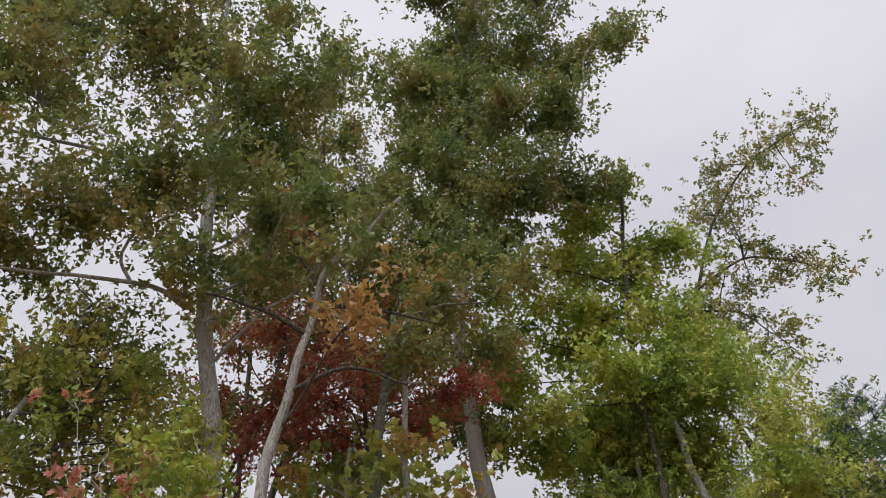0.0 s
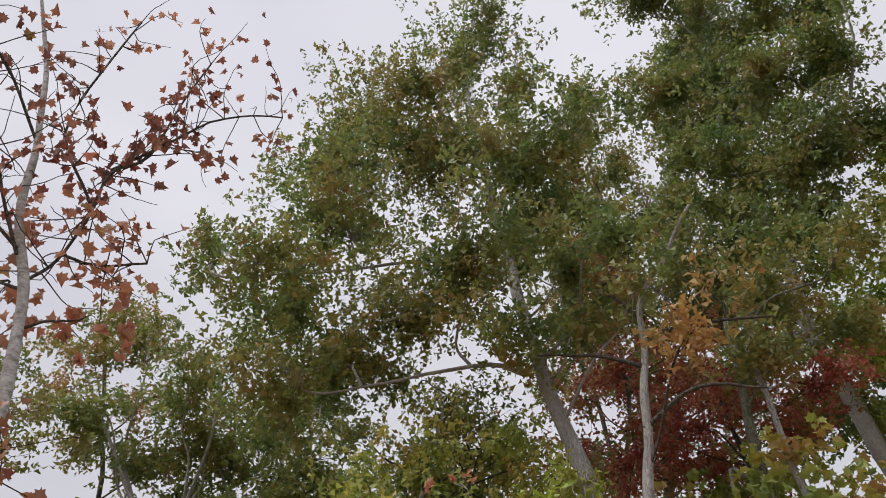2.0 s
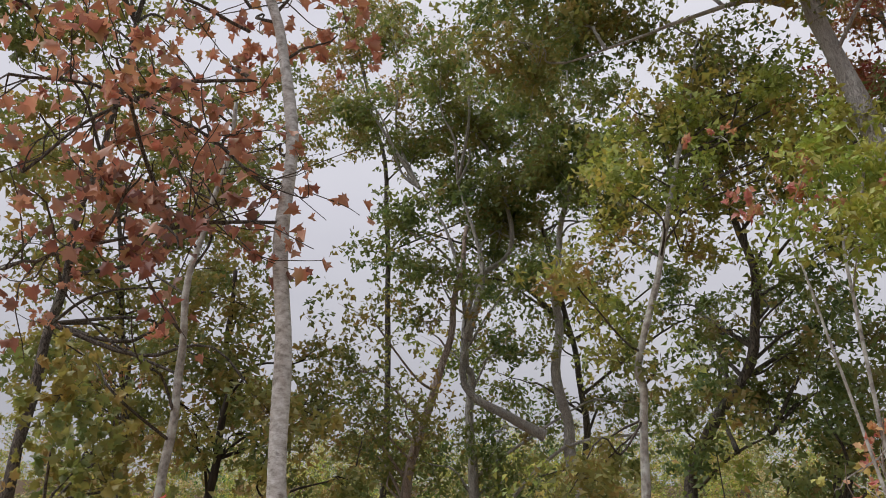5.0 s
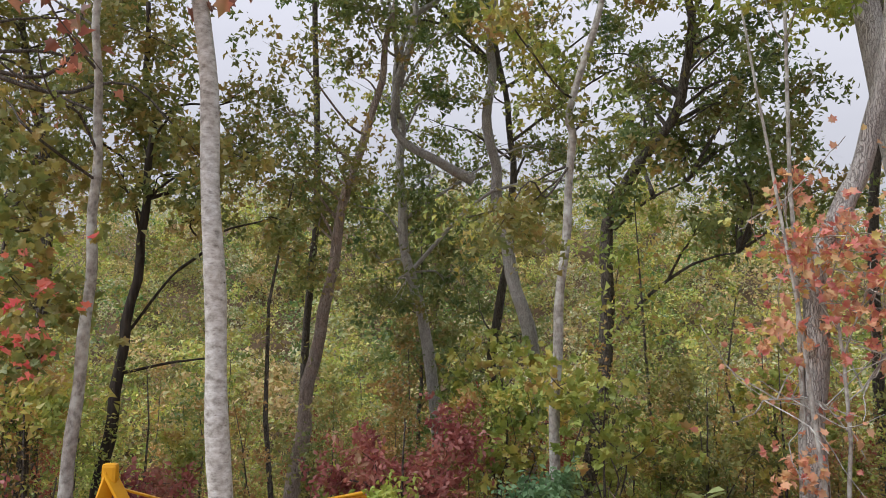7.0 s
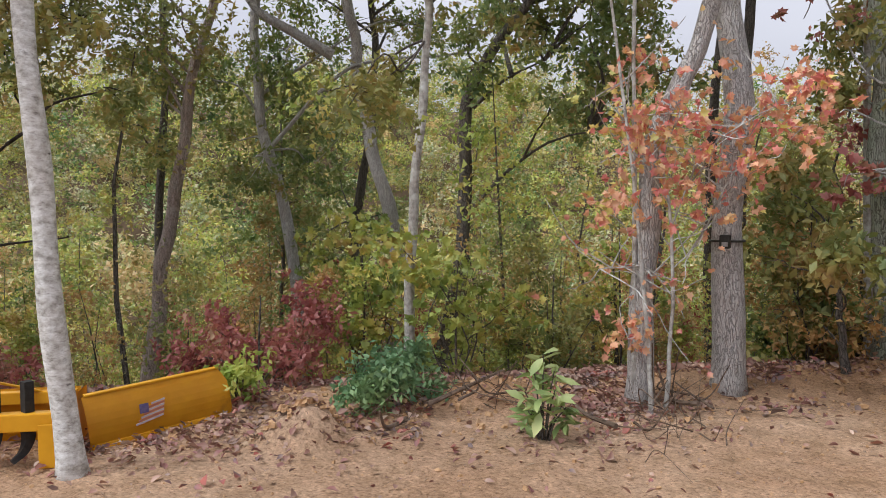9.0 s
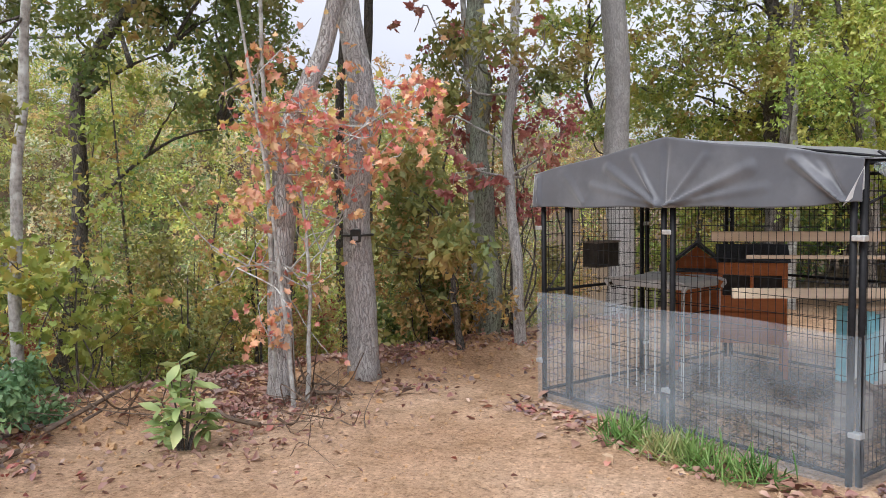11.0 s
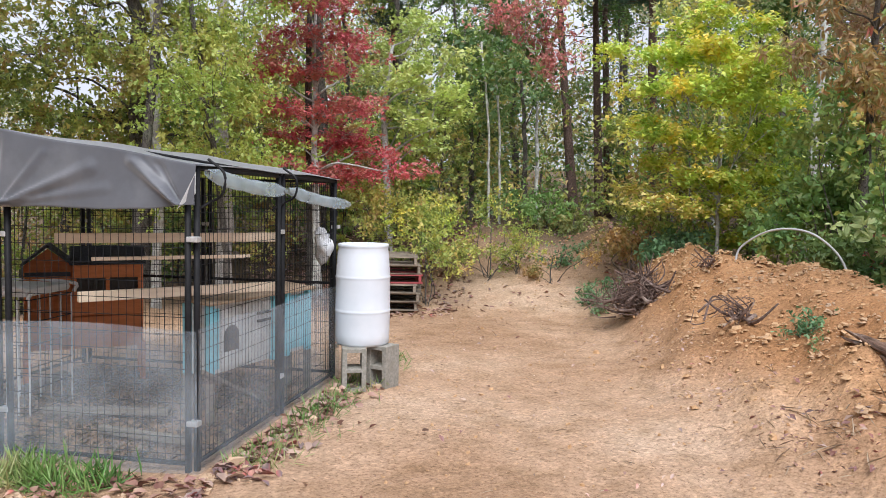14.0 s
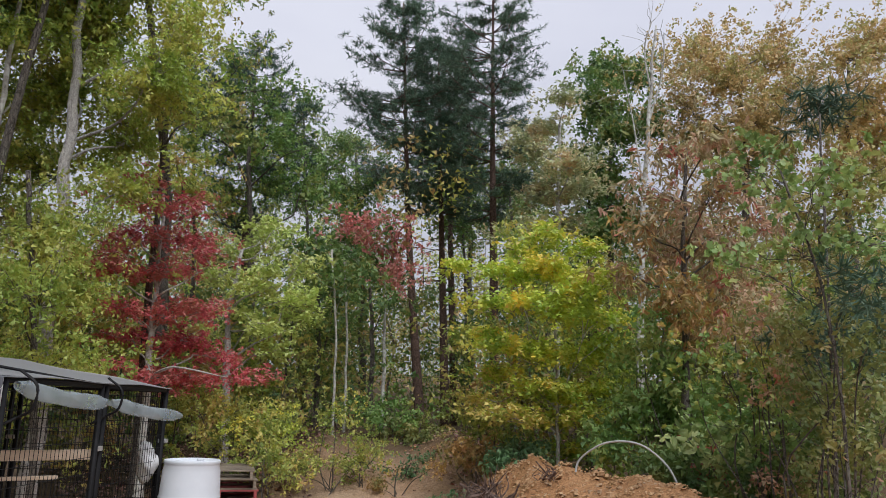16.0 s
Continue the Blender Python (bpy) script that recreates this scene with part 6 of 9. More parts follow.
tree("tall_tree", "tall dark green tree among the pines", BARK_DARK, DEEP_GREEN, 0.14, 0.04,
     [(14.75, 19.12, 0.98), (14.57, 19.26, 5.52), (14.24, 19.5, 10.01)],
     [(14.4, 20.1, 10.4, 0.77), (13.2, 20.2, 9.3, 0.84), (14.2, 18.4, 8.6, 0.81), (15.6, 19.5, 10.6, 0.59), (14.0, 20.0, 8.5, 0.94), (14.1, 18.8, 7.4, 0.71), (13.4, 21.1, 8.4, 0.77)], dens=1.3, size=0.165)
tree("tall_tree", "tall dark green tree among the pines", BARK_DARK, DEEP_GREEN, 0.14, 0.04,
     [(17.93, 17.67, 1.05), (17.88, 17.71, 5.8), (17.79, 17.81, 10.54)],
     [(18.0, 18.3, 10.9, 0.71), (17.9, 17.6, 8.9, 0.87), (16.2, 18.0, 8.6, 0.74), (19.6, 17.1, 9.2, 0.9), (18.7, 17.3, 8.0, 0.77), (17.0, 17.7, 7.6, 0.74), (19.8, 17.0, 10.4, 0.61)], dens=1.3, size=0.165)
tree("oak_tree", "tall green oak above the wood edge", BARK_DARK, MID_GREEN, 0.15, 0.04,
     [(8.99, 15.73, 1.34), (8.82, 15.83, 4.67), (8.56, 15.97, 7.68)],
     [(8.2, 16.7, 8.9, 0.67), (8.8, 15.8, 9.2, 0.58), (9.0, 14.7, 8.0, 0.54), (8.8, 16.8, 7.9, 0.74), (7.6, 16.7, 7.9, 0.64), (9.6, 14.6, 7.6, 0.55), (9.5, 16.5, 7.2, 0.73), (7.2, 16.1, 6.4, 0.61), (8.4, 16.6, 6.5, 0.64), (10.2, 15.0, 6.9, 0.56), (7.8, 15.3, 9.4, 0.49)],
     limbs=[[(8.63, 15.93, 6.7), (7.8, 16.34, 8.42), (6.75, 16.79, 9.72)]], dens=0.9, size=0.17, leaf2=YELLOW_GREEN)
tree("hickory_tree", "yellowing tree behind the wood edge", BARK_DARK, YELLOW_GREEN, 0.1, 0.03,
     [(6.59, 14.69, 1.34), (6.34, 14.8, 4.2), (6.1, 14.9, 6.77)],
     [(6.3, 15.4, 8.0, 0.59), (5.9, 15.0, 6.9, 0.5), (6.1, 13.9, 6.3, 0.47), (5.9, 15.8, 6.3, 0.52), (6.8, 14.9, 6.0, 0.5), (5.1, 14.6, 5.6, 0.47)], dens=0.8, size=0.18)
tree("oak_tree", "green oak behind the red maple", BARK_DARK, OAK_GREEN, 0.06, 0.03,
     [(-10.6, 2.3, -2.2), (-10.74, 2.5, 2.71), (-10.81, 2.19, 4.78), (-10.88, 1.8, 6.88)],
     [(-11.6, 0.6, 7.7, 0.48), (-10.8, 2.0, 5.4, 0.52), (-10.0, 1.4, 4.4, 0.47), (-11.5, 3.0, 5.1, 0.46), (-11.0, 2.7, 3.8, 0.51), (-10.4, 0.8, 5.8, 0.41), (-11.5, 3.3, 6.3, 0.43), (-9.9, 3.6, 4.0, 0.4), (-11.2, 2.9, 7.1, 0.43), (-10.9, 1.8, 4.0, 0.42), (-10.1, 1.1, 4.1, 0.46), (-11.8, 1.6, 7.6, 0.59), (-11.1, 2.5, 6.5, 0.55), (-10.4, 1.5, 5.6, 0.5), (-11.5, 3.3, 7.6, 0.49), (-10.1, 3.4, 5.9, 0.42), (-11.5, 1.7, 8.4, 0.45), (-10.8, 2.4, 7.7, 0.42), (-10.0, 2.0, 8.6, 0.41), (-11.4, 3.4, 9.5, 0.48), (-10.7, 3.9, 9.8, 0.41), (-10.2, 2.5, 7.6, 0.4), (-11.4, 3.9, 8.4, 0.46), (-9.8, 4.2, 8.0, 0.37), (-10.6, 4.8, 9.5, 0.36)], dens=0.65)
tree("oak_tree", "green oak in the middle of the slope", BARK_DARK, OAK_DARK, 0.1, 0.03,
     [(-8.62, 8.43, -0.01), (-8.64, 8.41, 1.24), (-8.51, 8.54, 2.3), (-8.42, 8.65, 4.2), (-8.6, 8.5, 6.0), (-8.9, 8.3, 7.7)],
     [(-10.2, 8.1, 8.8, 0.55), (-9.4, 8.3, 7.5, 0.56), (-8.2, 8.2, 7.7, 0.48), (-10.4, 8.3, 6.9, 0.53), (-8.7, 9.3, 6.4, 0.51), (-8.7, 8.1, 5.4, 0.51), (-8.7, 10.2, 4.8, 0.51), (-9.9, 6.9, 6.7, 0.44), (-9.3, 9.1, 4.7, 0.5), (-9.7, 7.9, 5.0, 0.48), (-9.9, 6.0, 7.3, 0.33), (-8.7, 10.0, 8.4, 0.5), (-7.6, 10.3, 6.7, 0.46), (-6.7, 9.8, 5.7, 0.42), (-9.2, 8.6, 1.9, 0.47), (-8.3, 8.7, 1.4, 0.36), (-8.4, 7.3, 1.1, 0.33)], dens=0.45)
tree("oak_tree", "green oak below the tall oak", BARK_DARK, OAK_GREEN, 0.07, 0.03,
     [(-3.6, 10.7, -1.6), (-3.62, 10.61, 8.74), (-3.7, 10.59, 10.51), (-3.78, 10.56, 12.67)],
     [(-4.5, 10.9, 15.4, 0.6), (-3.6, 10.6, 13.3, 0.54), (-3.1, 9.8, 11.2, 0.47), (-4.2, 11.3, 12.5, 0.54), (-2.5, 11.2, 15.2, 0.52), (-1.5, 10.4, 11.4, 0.48), (-4.5, 11.3, 11.3, 0.46)], dens=0.8)
tree("hickory_tree", "yellow-green tree deep behind the kennel", BARK_DARK, YELLOW_GREEN, 0.1, 0.03,
     [(0.05, 14.9, -1.5), (0.05, 15.0, 2.0), (-0.42, 15.05, 3.64), (-0.38, 15.05, 5.24)],
     [(-0.4, 15.6, 4.9, 0.59), (-0.8, 15.0, 3.8, 0.51), (0.6, 14.1, 4.6, 0.54), (0.5, 15.9, 3.7, 0.53), (-1.1, 15.3, 5.0, 0.52), (-0.4, 14.4, 3.0, 0.48), (0.9, 15.9, 5.8, 0.61), (-0.1, 14.6, 5.5, 0.56)], dens=0.8, size=0.15)
tree("bronze_maple", "maple with bronze and dark red leaves among the oaks", BARK_DARK, DARK_RED, 0.05, 0.02,
     [(-3.0, 8.95, -1), (-2.81, 9.19, 7.17), (-2.68, 9.23, 8.68), (-2.52, 9.27, 10.29)],
     [(-3.1, 9.7, 9.3, 0.42), (-2.4, 9.3, 8.3, 0.43), (-1.7, 8.5, 8.0, 0.35), (-1.5, 10.3, 8.5, 0.45), (-3.1, 9.4, 7.7, 0.42), (-2.0, 8.7, 6.9, 0.38), (-1.6, 10.4, 7.2, 0.39), (-0.5, 9.1, 7.1, 0.31), (-2.9, 9.7, 10.2, 0.29), (-0.8, 9.5, 8.6, 0.39), (-0.0, 8.6, 7.2, 0.26), (-2.8, 9.9, 9.2, 0.38), (-2.0, 9.6, 8.8, 0.4), (-1.6, 8.7, 7.3, 0.39), (-2.7, 10.0, 8.2, 0.46), (-1.1, 8.9, 7.7, 0.32), (-2.2, 9.8, 7.3, 0.43)], dens=0.42, size=0.1, leaf2=BRONZE_GREEN)
tree("yellowing_maple", "young maple with yellow-green and rusty leaves", BARK_PALE, YELLOW_GREEN, 0.05, 0.02,
     [(-1.45, 8.5, -0.9), (-1.61, 8.32, 5.76), (-1.39, 8.36, 6.24)],
     [(-1.8, 8.8, 6.4, 0.34), (-1.3, 8.4, 6.2, 0.32), (-1.0, 7.5, 5.3, 0.28), (-1.6, 9.2, 6.2, 0.38), (-2.0, 8.5, 6.1, 0.29), (-0.9, 7.8, 6.0, 0.2), (-1.7, 9.3, 6.5, 0.39), (-1.0, 8.1, 5.9, 0.27), (-0.7, 9.1, 6.1, 0.33), (-2.0, 8.4, 6.0, 0.28), (-0.3, 7.6, 5.3, 0.25)], dens=0.9, size=0.11, shape="maple", leaf2=BRONZE_GREEN)
tree("oak_tree", "thin green oak in the valley behind the maples", BARK_DARK, OAK_GREEN, 0.07, 0.03,
     [(-10.44, 6.08, 0.04), (-10.4, 6.15, 2.34), (-10.35, 6.23, 3.91), (-10.51, 6.09, 8.43), (-10.67, 5.8, 9.93), (-10.86, 5.45, 11.7)],
     [(-11.3, 5.7, 12.8, 0.5), (-10.6, 6.0, 11.9, 0.47), (-10.1, 4.9, 10.3, 0.47), (-11.8, 5.3, 10.8, 0.47), (-10.2, 7.1, 12.2, 0.48), (-9.7, 6.3, 10.3, 0.53), (-11.3, 6.5, 10.9, 0.53), (-9.2, 7.2, 10.2, 0.48), (-11.2, 6.0, 9.6, 0.5), (-10.1, 6.8, 9.4, 0.53), (-8.6, 7.2, 8.8, 0.49), (-12.0, 4.9, 12.0, 0.37), (-8.9, 8.7, 10.3, 0.5), (-8.3, 7.9, 8.7, 0.45), (-8.5, 9.9, 9.7, 0.45), (-10.9, 6.4, 3.8, 0.38), (-10.6, 5.8, 2.7, 0.36), (-9.5, 5.9, 2.4, 0.33)], dens=0.42, size=0.12, leaf2=BRONZE_GREEN)
tree("oak_tree", "green oak low behind the kennel", BARK_DARK, OAK_DARK, 0.08, 0.03,
     [(4.95, 11.75, -0.3), (4.81, 11.6, 6.37), (5.03, 11.5, 7.04)],
     [(5.1, 12.1, 8.9, 0.33), (4.8, 11.6, 7.7, 0.36), (4.5, 10.7, 6.3, 0.32), (5.6, 12.1, 6.7, 0.34), (5.8, 11.4, 6.4, 0.32), (4.6, 11.0, 6.8, 0.29)], dens=0.7, size=0.14)
tree("oak_tree", "dark bronze-green oak behind the red maples", BARK_DARK, OAK_DARK, 0.1, 0.03,
     [(-3.75, 11.3, -1.6), (-3.6, 11.4, 5.0), (-3.36, 11.55, 7.56), (-2.77, 11.71, 9.22), (-2.05, 11.85, 11.19)],
     [(-3.3, 12.1, 14.8, 0.57), (-2.6, 11.8, 13.1, 0.52), (-1.4, 11.0, 12.2, 0.48), (-1.1, 12.8, 12.8, 0.57), (-2.6, 12.0, 11.7, 0.53), (-1.8, 11.2, 10.1, 0.47), (-1.6, 12.8, 10.4, 0.49), (-3.4, 11.1, 10.5, 0.43), (-3.0, 12.2, 9.9, 0.5), (-2.2, 11.8, 8.8, 0.47), (-3.5, 10.6, 8.2, 0.43), (-3.2, 12.4, 8.5, 0.49), (-1.1, 12.2, 11.4, 0.47), (-4.5, 10.5, 7.8, 0.39), (-3.7, 12.3, 15.4, 0.56), (-2.5, 11.2, 12.8, 0.54), (-1.8, 12.4, 13.6, 0.58), (-1.7, 11.8, 11.6, 0.52), (-2.4, 10.8, 11.0, 0.49), (-3.8, 12.2, 12.8, 0.53), (-2.3, 12.0, 10.5, 0.47), (-3.0, 10.9, 10.1, 0.44), (-4.5, 12.1, 14.1, 0.48)], dens=0.65, leaf2=BRONZE_GREEN)
tree("oak_tree", "green and tan oak at the wood edge beyond the berm", BARK_DARK, OAK_GREEN, 0.09, 0.03,
     [(13.28, 5.06, 1.51), (13.32, 4.95, 3.33), (13.36, 4.84, 5.06)],
     [(13.7, 5.6, 5.8, 0.43), (13.3, 4.9, 5.1, 0.45), (12.7, 4.1, 5.2, 0.42), (14.4, 4.4, 4.8, 0.47), (13.4, 5.4, 4.5, 0.45), (12.8, 4.5, 4.1, 0.42), (13.8, 6.2, 4.1, 0.43), (13.1, 4.2, 3.6, 0.43), (13.3, 6.5, 6.0, 0.38), (13.7, 3.9, 5.5, 0.41), (12.4, 4.8, 3.2, 0.39), (14.2, 4.8, 3.0, 0.44), (13.2, 6.0, 3.1, 0.38), (12.5, 5.3, 4.8, 0.37)], dens=0.85, size=0.14, leaf2=BROWN_OAK)
tree("young_maple", "slight maple with light green leaves before the oak", BARK_PALE, LIGHT_GREEN, 0.022, 0.012,
     [(-2.6, 5.6, 0), (-2.63, 5.57, 3.78), (-2.5, 5.63, 4.29), (-2.36, 5.69, 4.85)],
     [(-2.6, 6.2, 5.7, 0.23), (-2.3, 5.7, 4.9, 0.22), (-1.9, 4.9, 4.1, 0.18), (-2.8, 6.4, 5.0, 0.24), (-2.5, 5.9, 4.3, 0.22), (-2.4, 5.0, 4.6, 0.17), (-2.6, 6.6, 4.4, 0.22), (-2.6, 5.1, 4.1, 0.18)], dens=0.5, size=0.1)
tree("maple_tree", "green and rusty maple low on the valley slope", BARK_DARK, OAK_GREEN, 0.05, 0.03,
     [(-10.3, 2.4, -2.4), (-10.34, 2.26, 3.95), (-10.37, 2.14, 4.5)],
     [(-11.1, 1.4, 4.8, 0.38), (-10.4, 2.1, 4.5, 0.34), (-9.3, 2.6, 4.6, 0.27), (-11.2, 2.0, 4.2, 0.36), (-10.8, 1.2, 5.5, 0.34), (-9.6, 2.5, 4.1, 0.29)], dens=0.7, size=0.11, leaf2=ORANGE_RED)
tree("yellow_maple", "young maple with yellow-green leaves on the slope", BARK_DARK, YELLOW_GREEN, 0.035, 0.012,
     [(-6.72, 6.78, -0.57), (-6.77, 6.78, 0.34), (-6.86, 6.74, 1.26)],
     [(-6.5, 6.5, 1.3, 0.23), (-7.0, 6.5, 1.1, 0.21), (-6.7, 7.2, 1.1, 0.26), (-6.0, 6.9, 0.9, 0.2), (-6.8, 6.0, 0.8, 0.2), (-7.3, 7.0, 0.6, 0.28), (-6.3, 6.6, 0.6, 0.27), (-6.0, 7.0, 0.5, 0.2), (-7.4, 6.8, 0.2, 0.25), (-6.8, 6.9, 0.1, 0.24)], dens=1.0, size=0.1, shape="maple", leaf2=GOLD)
tree("yellow_maple", "young maple with golden leaves below the bank", BARK_DARK, YELLOW_GREEN, 0.03, 0.012,
     [(-4.0, 8.13, -0.37), (-4.03, 8.13, 0.24), (-4.07, 8.13, 0.97)],
     [(-3.9, 7.8, 1.0, 0.14), (-4.5, 8.5, 0.7, 0.18), (-3.7, 7.9, 0.8, 0.16), (-3.9, 7.7, 0.5, 0.19), (-3.7, 8.3, 0.4, 0.15), (-4.1, 7.5, 0.4, 0.14), (-4.1, 8.4, 0.1, 0.19)], dens=0.9, size=0.09, shape="maple", leaf2=GOLD)
tree("dark_oak", "leafy dark green oak on the slope", BARK_DARK, OAK_DARK, 0.05, 0.012,
     [(-9.75, 7.79, -0.78), (-9.77, 7.9, 1.26), (-9.85, 7.94, 3.11)],
     [(-10.2, 8.2, 3.3, 0.33), (-10.4, 7.9, 2.8, 0.35), (-9.9, 8.5, 2.8, 0.34), (-9.7, 7.7, 2.4, 0.36), (-9.8, 7.2, 2.0, 0.28), (-9.9, 8.6, 2.1, 0.37), (-9.9, 8.0, 1.6, 0.38), (-9.0, 8.0, 1.4, 0.3), (-10.4, 7.9, 1.2, 0.35), (-10.1, 8.4, 0.9, 0.35), (-9.1, 8.3, 0.8, 0.27)], dens=0.9, size=0.13, leaf2=OAK_GREEN)
tree("bronze_maple", "maple with bronze-yellow leaves at the edge of the slope", BARK_DARK, YELLOW_GREEN, 0.04, 0.012,
     [(-11.55, 2.32, -0.63), (-11.6, 2.33, 0.46), (-11.68, 2.31, 1.55)],
     [(-12.1, 2.4, 1.6, 0.28), (-11.7, 2.0, 1.3, 0.28), (-11.7, 2.6, 1.3, 0.27), (-12.2, 2.3, 0.9, 0.32), (-12.2, 1.9, 0.7, 0.27), (-11.4, 2.6, 0.6, 0.28), (-12.1, 2.2, 0.3, 0.29), (-11.7, 2.6, -0.1, 0.27), (-11.8, 2.0, -0.2, 0.23)], dens=0.9, size=0.1, leaf2=BRONZE_GREEN)
tree("red_shrub", "low shrub with dark crimson leaves", BARK_DARK, DARK_CRIMSON, 0.014, 0.006,
     [(-5.61, 4.25, -0.06), (-5.6, 4.25, 0.36), (-5.59, 4.27, 0.79)],
     [(-5.9, 4.2, 0.3, 0.22), (-5.6, 4.3, 0.3, 0.19), (-5.5, 3.8, 0.5, 0.15), (-5.6, 4.8, 0.7, 0.19), (-5.4, 4.7, 0.5, 0.19), (-5.3, 4.3, 0.2, 0.18), (-6.2, 4.0, 0.2, 0.17)], size=0.09, stems=True)
tree("red_shrub", "low crimson-leaved shrub on the bank", BARK_DARK, DARK_CRIMSON, 0.014, 0.006,
     [(-7.29, 1.78, -0.33), (-7.29, 1.79, 0.01), (-7.28, 1.82, 0.33)],
     [(-7.6, 1.2, 0.1, 0.23), (-7.4, 1.4, 0.0, 0.22), (-6.7, 2.4, 0.3, 0.21), (-7.3, 2.9, 0.1, 0.17), (-7.5, 1.3, -0.1, 0.17)], size=0.09, stems=True)
tree("yellow_shrub", "yellow-green shrub at the bank edge", BARK_DARK, YELLOW_GREEN, 0.014, 0.006,
     [(-5.41, 5.39, -0.02), (-5.41, 5.39, 0.45), (-5.39, 5.41, 0.92)],
     [(-5.7, 5.4, 0.8, 0.26), (-5.3, 5.5, 0.6, 0.26), (-5.3, 5.0, 0.5, 0.22), (-5.4, 5.8, 0.9, 0.21), (-5.5, 5.4, 0.2, 0.2)], size=0.09, shape="maple", stems=True)
tree("yellow_shrub", "golden-leaved shrub at the bank edge", BARK_DARK, YELLOW_GREEN, 0.014, 0.006,
     [(-4.35, 5.53, -0.03), (-4.35, 5.53, 0.57), (-4.33, 5.55, 1.18)],
     [(-4.5, 5.6, 0.9, 0.24), (-4.3, 5.6, 0.9, 0.24), (-4.3, 5.1, 0.7, 0.22), (-4.4, 5.9, 0.5, 0.22), (-4.5, 5.6, 0.2, 0.22), (-4.5, 5.1, 1.2, 0.18), (-4.2, 6.0, 0.6, 0.19)], size=0.09, shape="maple", stems=True)
tree("green_shrub", "leafy shrub below the bank", BARK_DARK, OAK_GREEN, 0.014, 0.006,
     [(-4.14, 6.89, -0.34), (-4.14, 6.89, 0.27), (-4.13, 6.9, 0.88)],
     [(-4.5, 6.9, 0.9, 0.37), (-4.1, 6.9, 0.4, 0.3), (-4.3, 6.4, 0.2, 0.26), (-4.4, 7.1, -0.1, 0.28), (-3.9, 7.1, -0.1, 0.25), (-3.6, 6.9, 0.5, 0.23)], size=0.09, stems=True)
tree("pokeweed", "bluish-green leafy weed at the bank edge", BARK_DARK, WEED, 0.014, 0.006,
     [(-4.03, 4.36, -0.02), (-4.03, 4.36, 0.24), (-4.01, 4.38, 0.49)],
     [(-4.3, 4.4, 0.1, 0.13), (-4.1, 4.3, 0.3, 0.13), (-3.7, 4.2, 0.4, 0.13), (-4.2, 4.6, 0.0, 0.12), (-3.9, 4.7, 0.1, 0.11), (-4.0, 4.0, 0.2, 0.09), (-4.2, 4.7, 0.4, 0.09)], dens=1.2, size=0.085, stems=True)
tree("green_shrub", "small fresh green shrub beside the blade", BARK_DARK, LIGHT_GREEN, 0.014, 0.006,
     [(-4.86, 3.47, 0.14), (-4.86, 3.47, 0.21), (-4.85, 3.49, 0.28)],
     [(-5.1, 3.6, 0.2, 0.1), (-4.8, 3.5, 0.3, 0.07)], size=0.08, stems=True)
tree("bronze_shrub", "bronze-leaved shrub behind the oak", BARK_DARK, BRONZE_GREEN, 0.014, 0.006,
     [(-1.9, 8.02, -0.02), (-1.92, 8.02, 0.79), (-1.92, 8.02, 1.58)],
     [(-2.4, 8.1, 1.2, 0.37), (-2.0, 8.0, 0.9, 0.37), (-2.1, 7.6, 0.5, 0.32), (-1.9, 8.3, 0.2, 0.32), (-1.6, 8.2, 1.0, 0.31), (-1.4, 7.9, 0.6, 0.3), (-2.2, 8.3, 1.6, 0.25)], size=0.09, stems=True)
tree("green_shrub", "dark green shrub behind the oak", BARK_DARK, OAK_DARK, 0.014, 0.006,
     [(-2.01, 8.84, -0.37), (-1.99, 8.85, 0.67), (-1.94, 8.86, 1.7)],
     [(-2.4, 8.9, 1.7, 0.34), (-2.3, 8.8, 1.1, 0.4), (-1.9, 8.5, 0.6, 0.39), (-2.5, 9.0, 0.1, 0.38), (-2.0, 8.9, -0.1, 0.31), (-1.5, 8.7, 0.2, 0.33), (-1.3, 9.3, -0.2, 0.28)], size=0.11, stems=True)
tree("crimson_sapling", "sapling with crimson and russet leaves", BARK_DARK, DARK_CRIMSON, 0.014, 0.006,
     [(-1.09, 8.58, 1.46), (-1.07, 8.58, 2.25), (-1.03, 8.58, 3.04)],
     [(-1.3, 8.8, 1.8, 0.23), (-0.9, 8.6, 2.4, 0.22), (-0.7, 8.3, 2.2, 0.25), (-1.1, 8.9, 3.1, 0.27), (-1.6, 8.6, 2.9, 0.26), (-0.4, 8.4, 2.5, 0.22), (-1.8, 8.8, 2.3, 0.2), (-0.8, 8.4, 1.6, 0.19)], dens=0.3, size=0.11, stems=True)
tree("yellow_shrub", "yellow-green bushes behind the kennel", BARK_DARK, YELLOW_GREEN, 0.014, 0.006,
     [(6.08, 10.9, 0.72), (6.07, 10.91, 1.24), (6.08, 10.9, 1.75)],
     [(5.6, 11.4, 1.8, 0.37), (5.9, 11.0, 1.7, 0.37), (6.1, 10.5, 1.4, 0.4), (6.1, 11.2, 1.1, 0.38), (6.6, 10.7, 1.1, 0.37), (5.5, 10.9, 1.2, 0.27), (6.8, 10.9, 1.5, 0.33)], size=0.078, stems=True)
